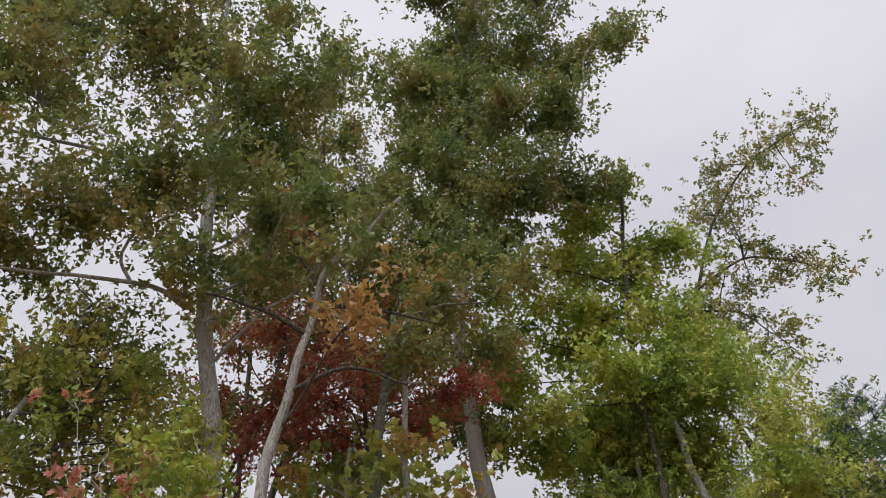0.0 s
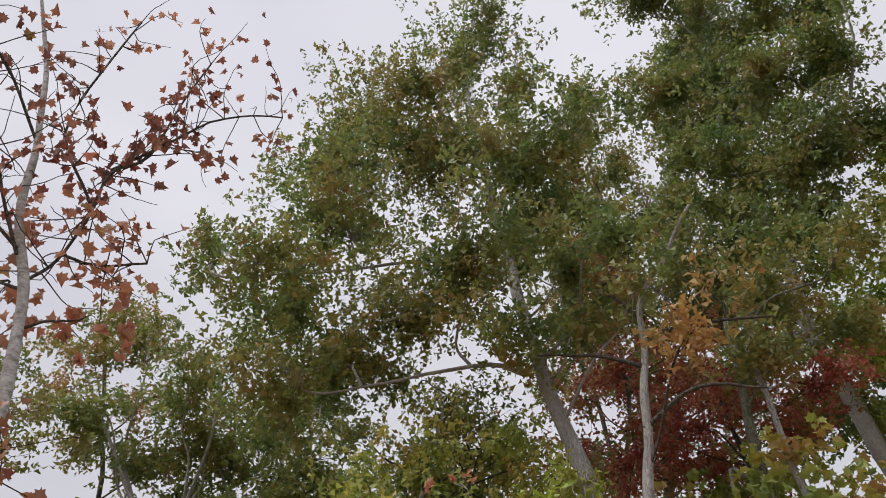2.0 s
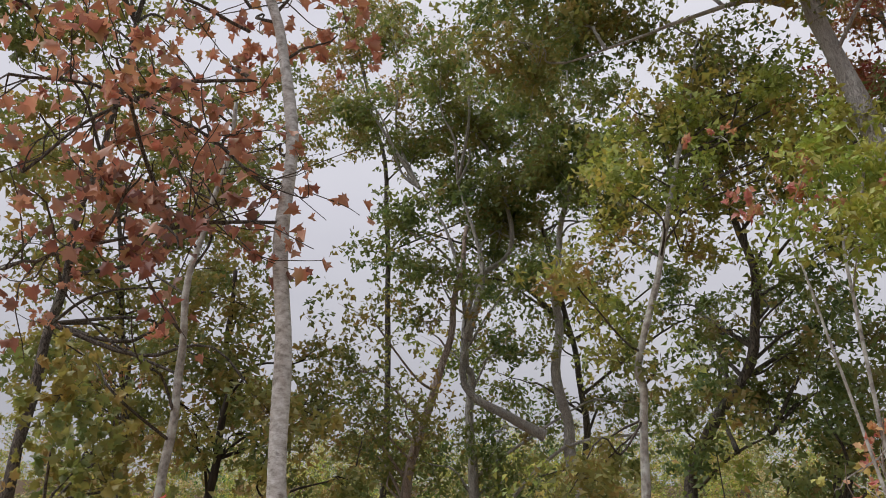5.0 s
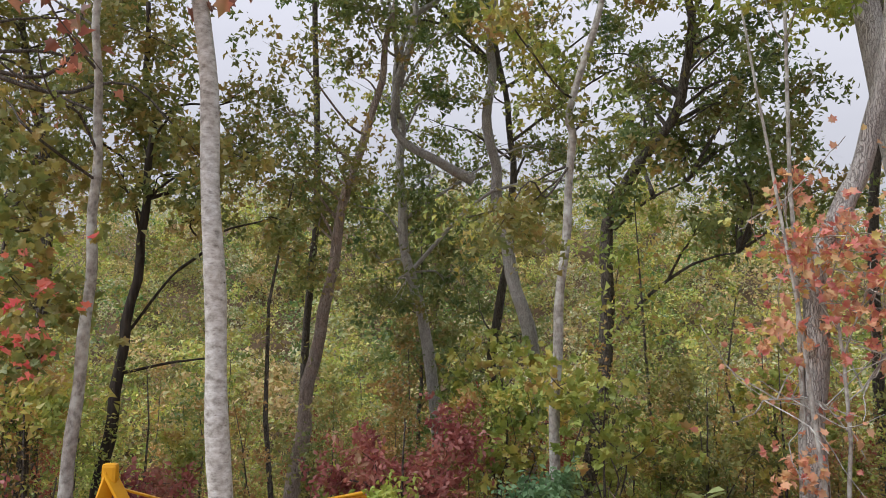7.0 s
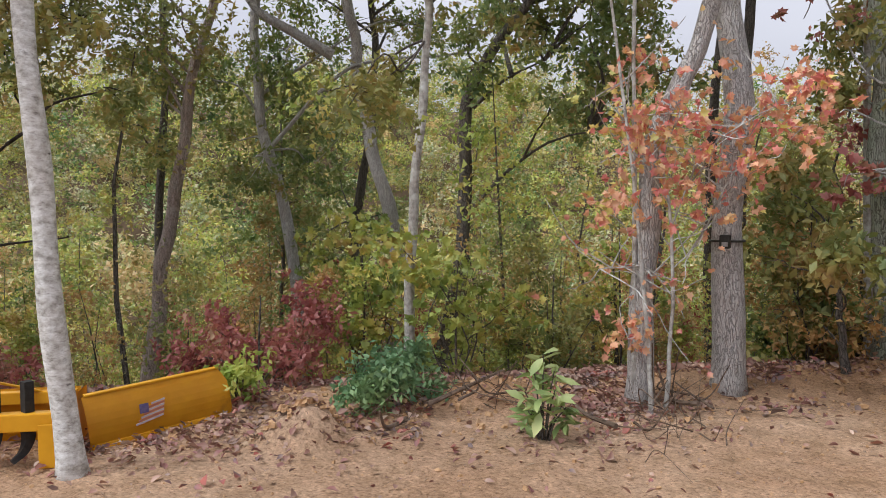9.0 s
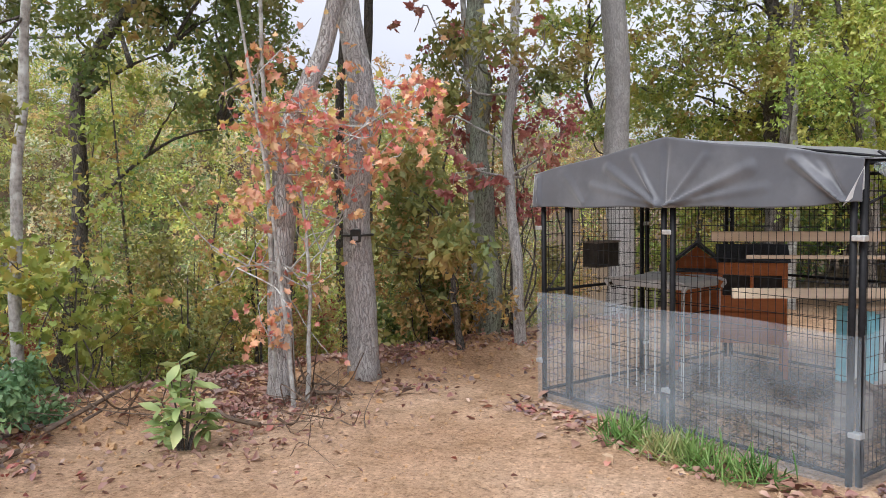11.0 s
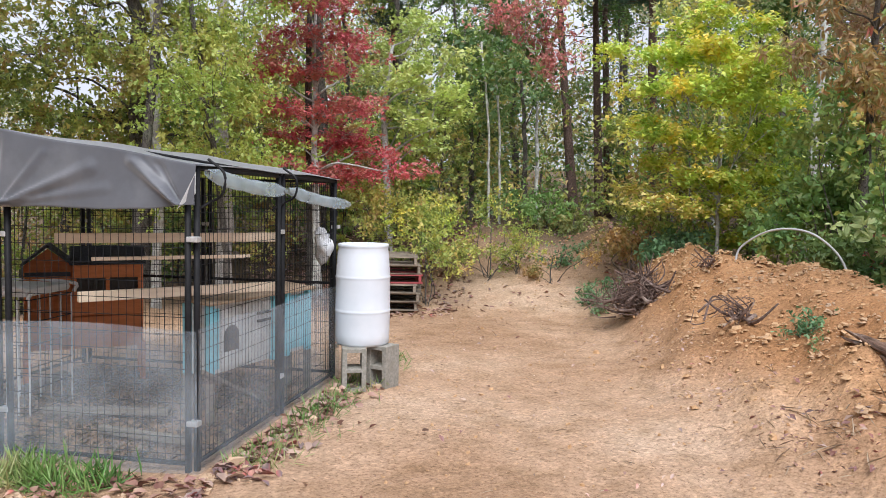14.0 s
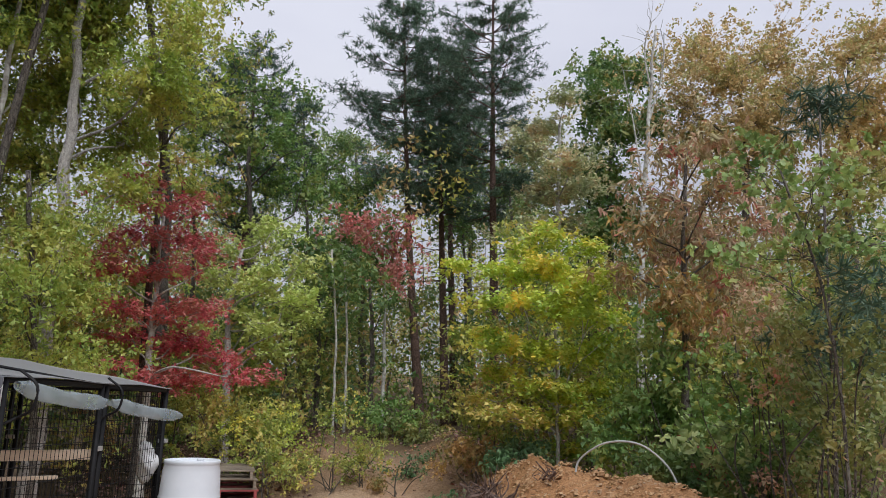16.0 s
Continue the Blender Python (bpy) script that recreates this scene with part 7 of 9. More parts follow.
tree("green_shrub", "soft green bush behind the pallets", BARK_DARK, YELLOW_GREEN, 0.014, 0.006,
     [(6.01, 9.86, 0.4), (6.0, 9.86, 0.73), (6.03, 9.85, 1.07)],
     [(6.2, 10.0, 0.8, 0.35), (5.9, 9.9, 1.1, 0.3), (6.1, 9.4, 0.7, 0.25), (5.9, 10.3, 0.8, 0.22)], size=0.078, stems=True, leaf2=YELLOW)
tree("yellow_shrub", "low bush with yellowing leaves by the track", BARK_DARK, YELLOW, 0.014, 0.006,
     [(6.32, 10.6, 0.94), (6.32, 10.6, 1.17), (6.35, 10.59, 1.39)],
     [(6.4, 10.8, 1.4, 0.23), (6.7, 10.4, 1.2, 0.27), (5.8, 10.5, 1.3, 0.22)], dens=0.6, size=0.08, stems=True)
tree("buff_shrub", "twiggy buff and yellow bush by the track", BARK_DARK, YELLOW_GREEN, 0.014, 0.006,
     [(7.64, 10.47, 0.41), (7.63, 10.47, 0.91), (7.65, 10.46, 1.41)],
     [(7.6, 10.7, 1.4, 0.39), (7.8, 10.3, 1.3, 0.33), (7.2, 10.4, 0.9, 0.32), (8.0, 10.6, 0.7, 0.34), (8.1, 10.2, 1.0, 0.29), (7.1, 10.6, 0.7, 0.23)], dens=0.8, size=0.075, leaf2=YELLOW, stems=True)
tree("green_shrub", "undergrowth beside the pines", BARK_DARK, MID_GREEN, 0.014, 0.006,
     [(10.1, 11.98, 0.93), (10.09, 11.99, 1.28), (10.12, 11.96, 1.63)],
     [(10.2, 12.2, 1.3, 0.35), (10.4, 11.7, 1.4, 0.29), (9.5, 12.0, 1.5, 0.34), (10.3, 12.2, 1.6, 0.29)], size=0.14, stems=True)
tree("yellow_shrub", "yellowing undergrowth below the beech", BARK_DARK, YELLOW_GREEN, 0.014, 0.006,
     [(9.84, 8.78, 0.99), (9.83, 8.78, 1.37), (9.85, 8.76, 1.75)],
     [(9.7, 9.2, 1.5, 0.34), (9.4, 9.2, 1.7, 0.29), (9.5, 8.6, 1.4, 0.33), (9.9, 9.2, 1.8, 0.3), (10.1, 8.6, 1.3, 0.29), (10.3, 7.8, 1.4, 0.28)], size=0.12, stems=True)
tree("weed_patch", "bright green weeds on the berm", BARK_DARK, WEED, 0.014, 0.006,
     [(9.24, 7.95, 0.78), (9.23, 7.95, 0.94), (9.25, 7.93, 1.09)],
     [(9.4, 8.1, 1.0, 0.23), (9.4, 7.8, 1.1, 0.18), (8.8, 7.9, 1.0, 0.17)], size=0.12, stems=True)
tree("green_shrub", "dense green undergrowth behind the berm", BARK_DARK, MID_GREEN, 0.014, 0.006,
     [(9.6, 5.37, 0.55), (9.59, 5.39, 1.23), (9.6, 5.39, 1.92)],
     [(9.4, 6.1, 1.8, 0.49), (9.5, 5.6, 1.9, 0.44), (8.8, 6.0, 1.4, 0.31), (10.0, 5.4, 1.5, 0.41), (9.5, 5.7, 1.2, 0.32), (9.7, 4.7, 1.1, 0.39), (10.4, 4.7, 0.9, 0.37), (9.6, 5.1, 0.9, 0.28), (8.9, 5.4, 2.9, 0.25), (9.5, 6.0, 2.5, 0.28), (9.2, 5.2, 2.4, 0.26), (9.6, 5.8, 1.9, 0.28), (10.1, 5.4, 2.0, 0.27)], stems=True)
tree("green_shrub", "leafy green shrub at the berm", BARK_DARK, MID_GREEN, 0.014, 0.006,
     [(8.38, 3.83, 0.98), (8.37, 3.84, 1.66), (8.37, 3.84, 2.34)],
     [(8.4, 4.2, 2.2, 0.41), (8.4, 3.8, 1.9, 0.4), (8.2, 3.5, 2.3, 0.39), (8.8, 3.6, 1.6, 0.41), (8.4, 4.1, 1.6, 0.34), (7.9, 4.2, 2.1, 0.26), (8.8, 3.8, 1.3, 0.35)], stems=True, size=0.07, shape="maple", leaf2=YELLOW_GREEN)
tree("bronze_shrub", "shrub with tan and russet leaves", BARK_DARK, RED_BROWN, 0.014, 0.006,
     [(8.13, 3.4, 0.86), (8.12, 3.43, 1.8), (8.11, 3.44, 2.75)],
     [(8.3, 3.5, 2.8, 0.33), (8.0, 3.6, 2.5, 0.26), (7.8, 3.2, 2.1, 0.25), (8.4, 3.5, 1.1, 0.27)], dens=0.8, size=0.09, stems=True)
tree("vine_tangle", "dark tangle of vines and stems behind the berm", BARK_DARK, DARK_RED, 0.014, 0.006,
     [(9.5, 4.93, 0.67), (9.5, 4.94, 0.94), (9.51, 4.93, 1.2)],
     [(9.7, 5.0, 1.2, 0.32), (9.4, 5.2, 1.1, 0.27), (9.3, 4.6, 0.9, 0.26)], dens=0.6, size=0.1, stems=True)
tree("weed_patch", "green weeds on the old track", BARK_DARK, WEED, 0.014, 0.006,
     [(9.55, 10.47, 0.45), (9.55, 10.48, 0.57), (9.58, 10.45, 0.7)],
     [(9.7, 10.7, 0.6, 0.15), (9.7, 10.4, 0.7, 0.12), (9.2, 10.3, 0.6, 0.1)], size=0.1, stems=True)
tree("green_shrub", "dark leafy undergrowth close behind the berm", BARK_DARK, DEEP_GREEN, 0.014, 0.006,
     [(8.83, 4.26, 0.51), (8.83, 4.27, 0.85), (8.84, 4.26, 1.18)],
     [(8.8, 4.8, 0.9, 0.22), (8.7, 4.5, 0.8, 0.21), (8.5, 4.1, 0.8, 0.22), (9.2, 4.2, 0.8, 0.26), (9.1, 3.9, 0.8, 0.25), (8.9, 3.6, 0.9, 0.24), (8.8, 5.1, 1.1, 0.21), (8.2, 5.0, 1.1, 0.17), (9.2, 3.9, 1.1, 0.26), (8.9, 4.0, 1.1, 0.21)], size=0.11, stems=True)
tree("laurel_shrub", "glossy dark green laurel behind the berm", BARK_DARK, LAUREL, 0.014, 0.006,
     [(8.98, 4.64, 1.01), (8.97, 4.65, 1.25), (8.98, 4.63, 1.49)],
     [(9.0, 5.0, 1.3, 0.23), (9.0, 4.7, 1.2, 0.24), (8.8, 4.3, 1.3, 0.25), (9.0, 5.3, 1.3, 0.19), (9.3, 4.2, 1.5, 0.26)], dens=1.2, size=0.14, shape="broad", stems=True)
tree("weed_patch", "green weed at the foot of the brush heap", BARK_DARK, WEED, 0.014, 0.006,
     [(8.08, 8.29, 0.08), (8.08, 8.29, 0.24), (8.1, 8.27, 0.41)],
     [(8.1, 8.5, 0.2, 0.1), (8.2, 8.2, 0.4, 0.09), (7.8, 8.0, 0.2, 0.07)], size=0.08, stems=True)
tree("weed_patch", "small green weed growing on the berm", BARK_DARK, WEED, 0.014, 0.006,
     [(6.06, 3.7, 0.55), (6.06, 3.7, 0.59), (6.07, 3.69, 0.63)],
     [(6.2, 3.8, 0.6, 0.05), (6.1, 3.7, 0.6, 0.04)], size=0.06, stems=True)
tree("twiggy_shrub", "twiggy shrub with few leaves at the track end", BARK_DARK, BRONZE_GREEN, 0.014, 0.006,
     [(8.96, 8.55, 0.69), (8.95, 8.55, 0.9), (8.97, 8.53, 1.11)],
     [(9.0, 8.8, 0.9, 0.2), (9.0, 8.5, 1.0, 0.18), (8.5, 8.5, 1.1, 0.16), (9.3, 8.6, 0.8, 0.15)], dens=0.7, size=0.1, stems=True)
tree("yellow_shrub", "low yellowing bush beside the track end", BARK_DARK, YELLOW_GREEN, 0.014, 0.006,
     [(8.11, 10.37, 0.32), (8.1, 10.37, 0.67), (8.13, 10.36, 1.03)],
     [(8.3, 10.5, 0.8, 0.24), (8.3, 10.2, 1.0, 0.19), (7.8, 10.2, 0.7, 0.21), (8.1, 10.8, 0.5, 0.18)], size=0.075, stems=True)
tree("bronze_shrub", "russet and green bushes closing the track end", BARK_DARK, OAK_GREEN, 0.014, 0.006,
     [(10.29, 11.42, 0.67), (10.28, 11.43, 1.04), (10.31, 11.41, 1.41)],
     [(10.1, 11.9, 0.9, 0.3), (10.3, 11.4, 1.1, 0.27), (10.3, 10.9, 1.2, 0.26), (10.2, 11.9, 1.3, 0.35), (10.5, 11.4, 1.4, 0.34), (10.7, 10.7, 1.2, 0.24), (10.0, 12.1, 1.3, 0.3)], size=0.12, leaf2=YELLOW_GREEN, stems=True)
tree("green_shrub", "shady green bushes at the berm end", BARK_DARK, OAK_DARK, 0.014, 0.006,
     [(8.49, 3.02, 0.79), (8.5, 2.98, 1.39), (8.53, 2.92, 2.02)],
     [(8.7, 3.2, 1.6, 0.3), (8.6, 2.9, 1.4, 0.29), (8.3, 2.6, 1.7, 0.28), (8.8, 3.1, 1.1, 0.31), (8.7, 2.8, 1.0, 0.3), (8.2, 3.2, 1.2, 0.25), (8.7, 3.6, 1.4, 0.24), (8.3, 3.0, 1.9, 0.22), (8.8, 2.8, 2.0, 0.23)], size=0.1, leaf2=RED_BROWN, stems=True)
tree("green_shrub", "tall green bush with a few tan leaves beyond the berm", BARK_DARK, OAK_DARK, 0.014, 0.006,
     [(7.15, 2.6, 1.3), (7.17, 2.56, 1.91), (7.19, 2.5, 2.54)],
     [(7.3, 2.9, 2.2, 0.24), (7.2, 2.5, 2.4, 0.23), (6.9, 2.1, 2.5, 0.22), (7.4, 2.8, 1.8, 0.23), (7.4, 2.3, 1.9, 0.25), (7.0, 2.4, 1.5, 0.22), (7.4, 3.0, 2.6, 0.19)], dens=0.75, size=0.085, leaf2=RED_BROWN, stems=True)
tree("weed_patch", "low weeds creeping over the track end", BARK_DARK, WEED, 0.014, 0.006,
     [(8.89, 10.25, 0.49), (8.89, 10.25, 0.65), (8.92, 10.23, 0.81)],
     [(9.1, 10.3, 0.7, 0.14), (8.8, 10.3, 0.6, 0.12), (8.9, 9.8, 0.8, 0.12), (8.8, 10.7, 0.7, 0.12)], dens=0.8, size=0.07, leaf2=BRONZE_GREEN, stems=True)
tree("bronze_shrub", "knee-high rusty weeds on the track end", BARK_DARK, BRONZE_GREEN, 0.014, 0.006,
     [(8.31, 9.7, 0.29), (8.3, 9.7, 0.51), (8.33, 9.68, 0.73)],
     [(8.2, 10.1, 0.4, 0.11), (8.1, 9.9, 0.5, 0.09), (8.5, 9.0, 0.8, 0.11)], dens=0.7, size=0.06, stems=True)
# ---- end of trees ----
# ---- woods behind ----
def woods(label, spots, heights, leaf_mats, weights, leaf, clumps, per, seed, wide=0.2, low=0.15, trunk=True, shape="spray"):
    """Many distant trees that nobody could count: one mesh of leaves for each colour and one of trunks."""
    rng = np.random.default_rng(seed)
    which = rng.choice(len(leaf_mats), size=len(spots), p=np.array(weights) / sum(weights))
    stems = Builder()
    for i, mt in enumerate(leaf_mats):
        cen, siz = [], []
        for (x, y), h in zip(spots[which == i], heights[which == i]):
            g = gz(x, y)
            wob = rng.normal(size=2) * 0.03 * h
            if trunk:
                rr = 0.0085 * h * rng.uniform(0.5, 1.2)
                kink = rng.normal(size=(2, 2)) * 0.035 * h
                stems.tube([(x, y, g - 0.3), (x + kink[0, 0], y + kink[0, 1], g + h * 0.3), (x + wob[0] * 0.6 + kink[1, 0], y + wob[1] * 0.6 + kink[1, 1], g + h * 0.6), (x + wob[0], y + wob[1], g + h * 0.93)],
                           [rr, rr * 0.8, rr * 0.55, rr * 0.2], 4, False)
            k = max(4, int(clumps * rng.uniform(0.7, 1.3)))
            u = rng.uniform(low, 1.0, k) ** 0.8
            prof = h * wide * np.sqrt(np.clip(1.08 - u, 0.03, 1)) * np.minimum(1, 0.45 + u)
            a = rng.uniform(0, 2 * math.pi, k)
            rad = prof * rng.uniform(0.2, 1.1, k)
            c = np.stack([x + wob[0] * u + rad * np.cos(a), y + wob[1] * u + rad * np.sin(a), g + h * u], 1)
            # each bough is a rounded pad of sprays, thickest on its upper side
            sp = h * wide * rng.uniform(0.14, 0.36, (k, 1, 1))
            q = rng.normal(size=(k, per, 3))
            q /= np.linalg.norm(q, axis=2, keepdims=True)
            q[..., 2] = np.abs(q[..., 2]) * np.where(rng.random((k, per)) < 0.75, 0.8, -0.5)
            cc = c[:, None] + q * sp * rng.uniform(0.7, 1.1, (k, per, 1)) + rng.normal(size=(k, per, 3)) * 0.12 * sp
            cen.append(cc.reshape(-1, 3))
            siz.append(leaf * rng.uniform(0.6, 1.25, k * per))
        if cen:
            ob = part("woodland", leaf_cloud("woodland", np.concatenate(cen), np.concatenate(siz), rng, shape, up=0.7), mt)
            tagged(ob, label, "woods", kind="stuff")
    if trunk:
        tagged(part("woodland_stems", stems, BARK_DARK), "dark slender trunks deep in the wood", "woods", kind="stuff")


def spots_polar(n, yaw, dist, seed):
    """n random spots between two bearings (degrees to the left of ahead) and two distances."""
    rng = np.random.default_rng(seed)
    a, d = np.radians(rng.uniform(min(yaw), max(yaw), n)), np.sqrt(rng.uniform(dist[0] ** 2, dist[1] ** 2, n))
    return np.stack([-d * np.sin(a), d * np.cos(a)], 1)


def keep(spots, test):
    return spots[np.array([test(x, y) for x, y in spots])]


GREENS = [OAK_GREEN, DEEP_GREEN, YELLOW_GREEN, BRONZE_GREEN, BROWN_OAK, BUFF_GREEN]
rng0 = np.random.default_rng(5)
# wooded hillside across the valley
far = keep(spots_polar(700, (-5, 105), (45, 160), 11), lambda x, y: bank(x, y) > 30 and x - 0.15 * y < 4)
woods("autumn woods on the hillside across the valley", far, rng0.uniform(5, 9, len(far)), GREENS, (4, 3, 3, 1, 1.5, 1), 0.36, 13, 19, 21, 0.36, 0.15, trunk=False)
near_hill = keep(spots_polar(900, (10, 95), (24, 75), 16), lambda x, y: bank(x, y) > 15)
woods("autumn woods on the hillside across the valley", near_hill, rng0.uniform(3, 6.5, len(near_hill)), [OAK_GREEN, BUFF_GREEN, BROWN_OAK, DEEP_GREEN, YELLOW_GREEN], (4, 0.8, 1.2, 0.5, 3), 0.26, 13, 34, 26, 0.42, 0.05, trunk=False)
# trees and brush on the near slope
slope = keep(spots_polar(230, (2, 112), (9, 34), 12), lambda x, y: 2.2 < bank(x, y) < 24 and x - 0.15 * y < 2 and not (44 < math.degrees(math.atan2(-x, y)) < 76 and x * x + y * y < 330 and (x * 7.3 + y * 3.1) % 1 < 0.6))
woods("mixed young trees on the slope below the clearing", slope, rng0.uniform(2.0, 6.0, len(slope)), [OAK_GREEN, YELLOW_GREEN, LIGHT_GREEN, BRONZE_GREEN, DEEP_GREEN, BUFF_GREEN], (4, 3, 0.3, 4, 0.4, 1.5), 0.1, 30, 34, 22, 0.24, 0.05)
brush = keep(spots_polar(240, (4, 104), (6.5, 15), 13), lambda x, y: 1.0 < bank(x, y) < 8 and x - 0.15 * y < 1)
woods("tangled undergrowth below the bank", brush, rng0.uniform(0.7, 2.0, len(brush)), [YELLOW_GREEN, BRONZE_GREEN, OAK_GREEN, DEEP_GREEN, DARK_RED], (3, 3, 4, 0.8, 1.2), 0.062, 28, 26, 23, 0.42, 0.02)
# woods behind the kennel and round the track
def glade(x, y):
    """The thin stretch of wood behind the pines, where the sky shows low between the trunks."""
    return 38 < math.degrees(math.atan2(x, y)) < 48 and math.hypot(x, y) > 16 and (x * 5.3 + y * 9.1) % 1 < 0.8


deep = keep(spots_polar(350, (8, -90), (15, 46), 14), lambda x, y: not glade(x, y) and x - 0.15 * y > -1.5 and (abs(x - 0.83 * y) > 1.6 or x * x + y * y > 330))
woods("tall mixed woods in autumn leaf", deep, np.hypot(deep[:, 0], deep[:, 1]) * rng0.uniform(0.13, 0.26, len(deep)), [DEEP_GREEN, OAK_GREEN, YELLOW_GREEN, BRONZE_GREEN, MID_GREEN, BROWN_OAK], (4, 3, 3, 1.5, 2, 1), 0.18, 24, 21, 24, 0.24, 0.05)
under = keep(spots_polar(150, (-18, -75), (16, 38), 18), lambda x, y: True)
woods("shady understory deep in the wood", under, rng0.uniform(2.5, 7.0, len(under)), [DEEP_GREEN, OAK_GREEN, YELLOW_GREEN, BROWN_OAK], (4, 3, 2, 1), 0.17, 22, 24, 27, 0.3, 0.02, trunk=False)
mid = keep(spots_polar(115, (6, -88), (12.5, 19), 15), lambda x, y: x - 0.15 * y > -2 and abs(x - 0.83 * y) > 2.2 and pile(x, y) < 0.12)
woods("young trees at the wood's edge", mid, rng0.uniform(2.0, 5.0, len(mid)), [DEEP_GREEN, OAK_GREEN, YELLOW_GREEN, LIGHT_GREEN, BRONZE_GREEN], (2, 2, 4, 2, 1.5), 0.11, 32, 40, 25, 0.28, 0.03)

# ---- kennel ----
KX, KY, KW, KH = -0.555, 6.127, 2.48, 1.78
KM = pose(KX, KY, 0, 0, 0, -42.6)


def kennel_panel(parent, a, b, gate=False, rail=True):
    """One welded-wire panel between two plan points."""
    a, b = np.array([*a, 0.0]), np.array([*b, 0.0])
    way = (b - a) / np.linalg.norm(b - a)
    ln = np.linalg.norm(b - a)
    fr = Builder()
    up = np.array([0, 0, 1.0])
    i0, i1 = a + way * 0.036, b - way * 0.036
    for q in (i0, i1):
        fr.tube([q + up * 0.01, q + up * KH], 0.0195, 8)
    for z in (0.06, 0.86, KH - 0.02) if rail else (0.06, KH - 0.02):
        fr.tube([i0 + up * z, i1 + up * z], 0.0135, 6)
    if gate:
        for s in (0.24, 0.27):
            fr.tube([a + way * ln * s + up * 0.05, a + way * ln * s + up * (KH - 0.03)], 0.017, 6)
    panel = part("panel", fr, BLACK_STEEL, parent, smooth=True)
    wr = Builder()
    k = int(ln / 0.05)
    for j in range(1, k):
        q = i0 + (i1 - i0) * j / k
        wr.tube([q + up * 0.06, q + up * (KH - 0.02)], 0.0021, 4, False)
    for z in np.arange(0.11, KH - 0.03, 0.1):
        wr.tube([i0 + up * z, i1 + up * z], 0.0021, 4, False)
    part("wire_mesh", wr, BLACK_STEEL, panel, "black welded wire mesh")
    return panel


def tarp_height(x, y):
    """The gabled cover: ridge along the depth, sagging between its poles."""
    g = 1.79 + 0.19 * (1 - abs(x - KW / 2) / (KW / 2))
    sag = 0.035 * math.sin(math.pi * min(1, max(0, y / KW))) * math.sin(2 * math.pi * abs(x - KW / 2) / KW)
    return g - sag + 0.006 * math.sin(7 * x + 5 * y)


# creases in the front skirt: foot and head of each, its width and depth
FOLDS = [(1.24, 1.53, 1.25, 1.95, 0.03, -0.03), (1.22, 1.53, 0.74, 1.80, 0.035, 0.04), (1.22, 1.53, 0.98, 1.86, 0.028, 0.035), (1.22, 1.54, 0.6, 1.68, 0.03, 0.02), (1.27, 1.53, 1.85, 1.76, 0.04, 0.045),
         (1.27, 1.53, 1.55, 1.84, 0.03, 0.025), (1.27, 1.54, 1.95, 1.64, 0.03, 0.02), (2.44, 1.54, 2.12, 1.80, 0.035, 0.06), (2.44, 1.54, 2.28, 1.79, 0.022, -0.03), (0.05, 1.54, 0.02, 1.78, 0.03, 0.04),
         (0.5, 1.56, 0.3, 1.78, 0.05, 0.015)]


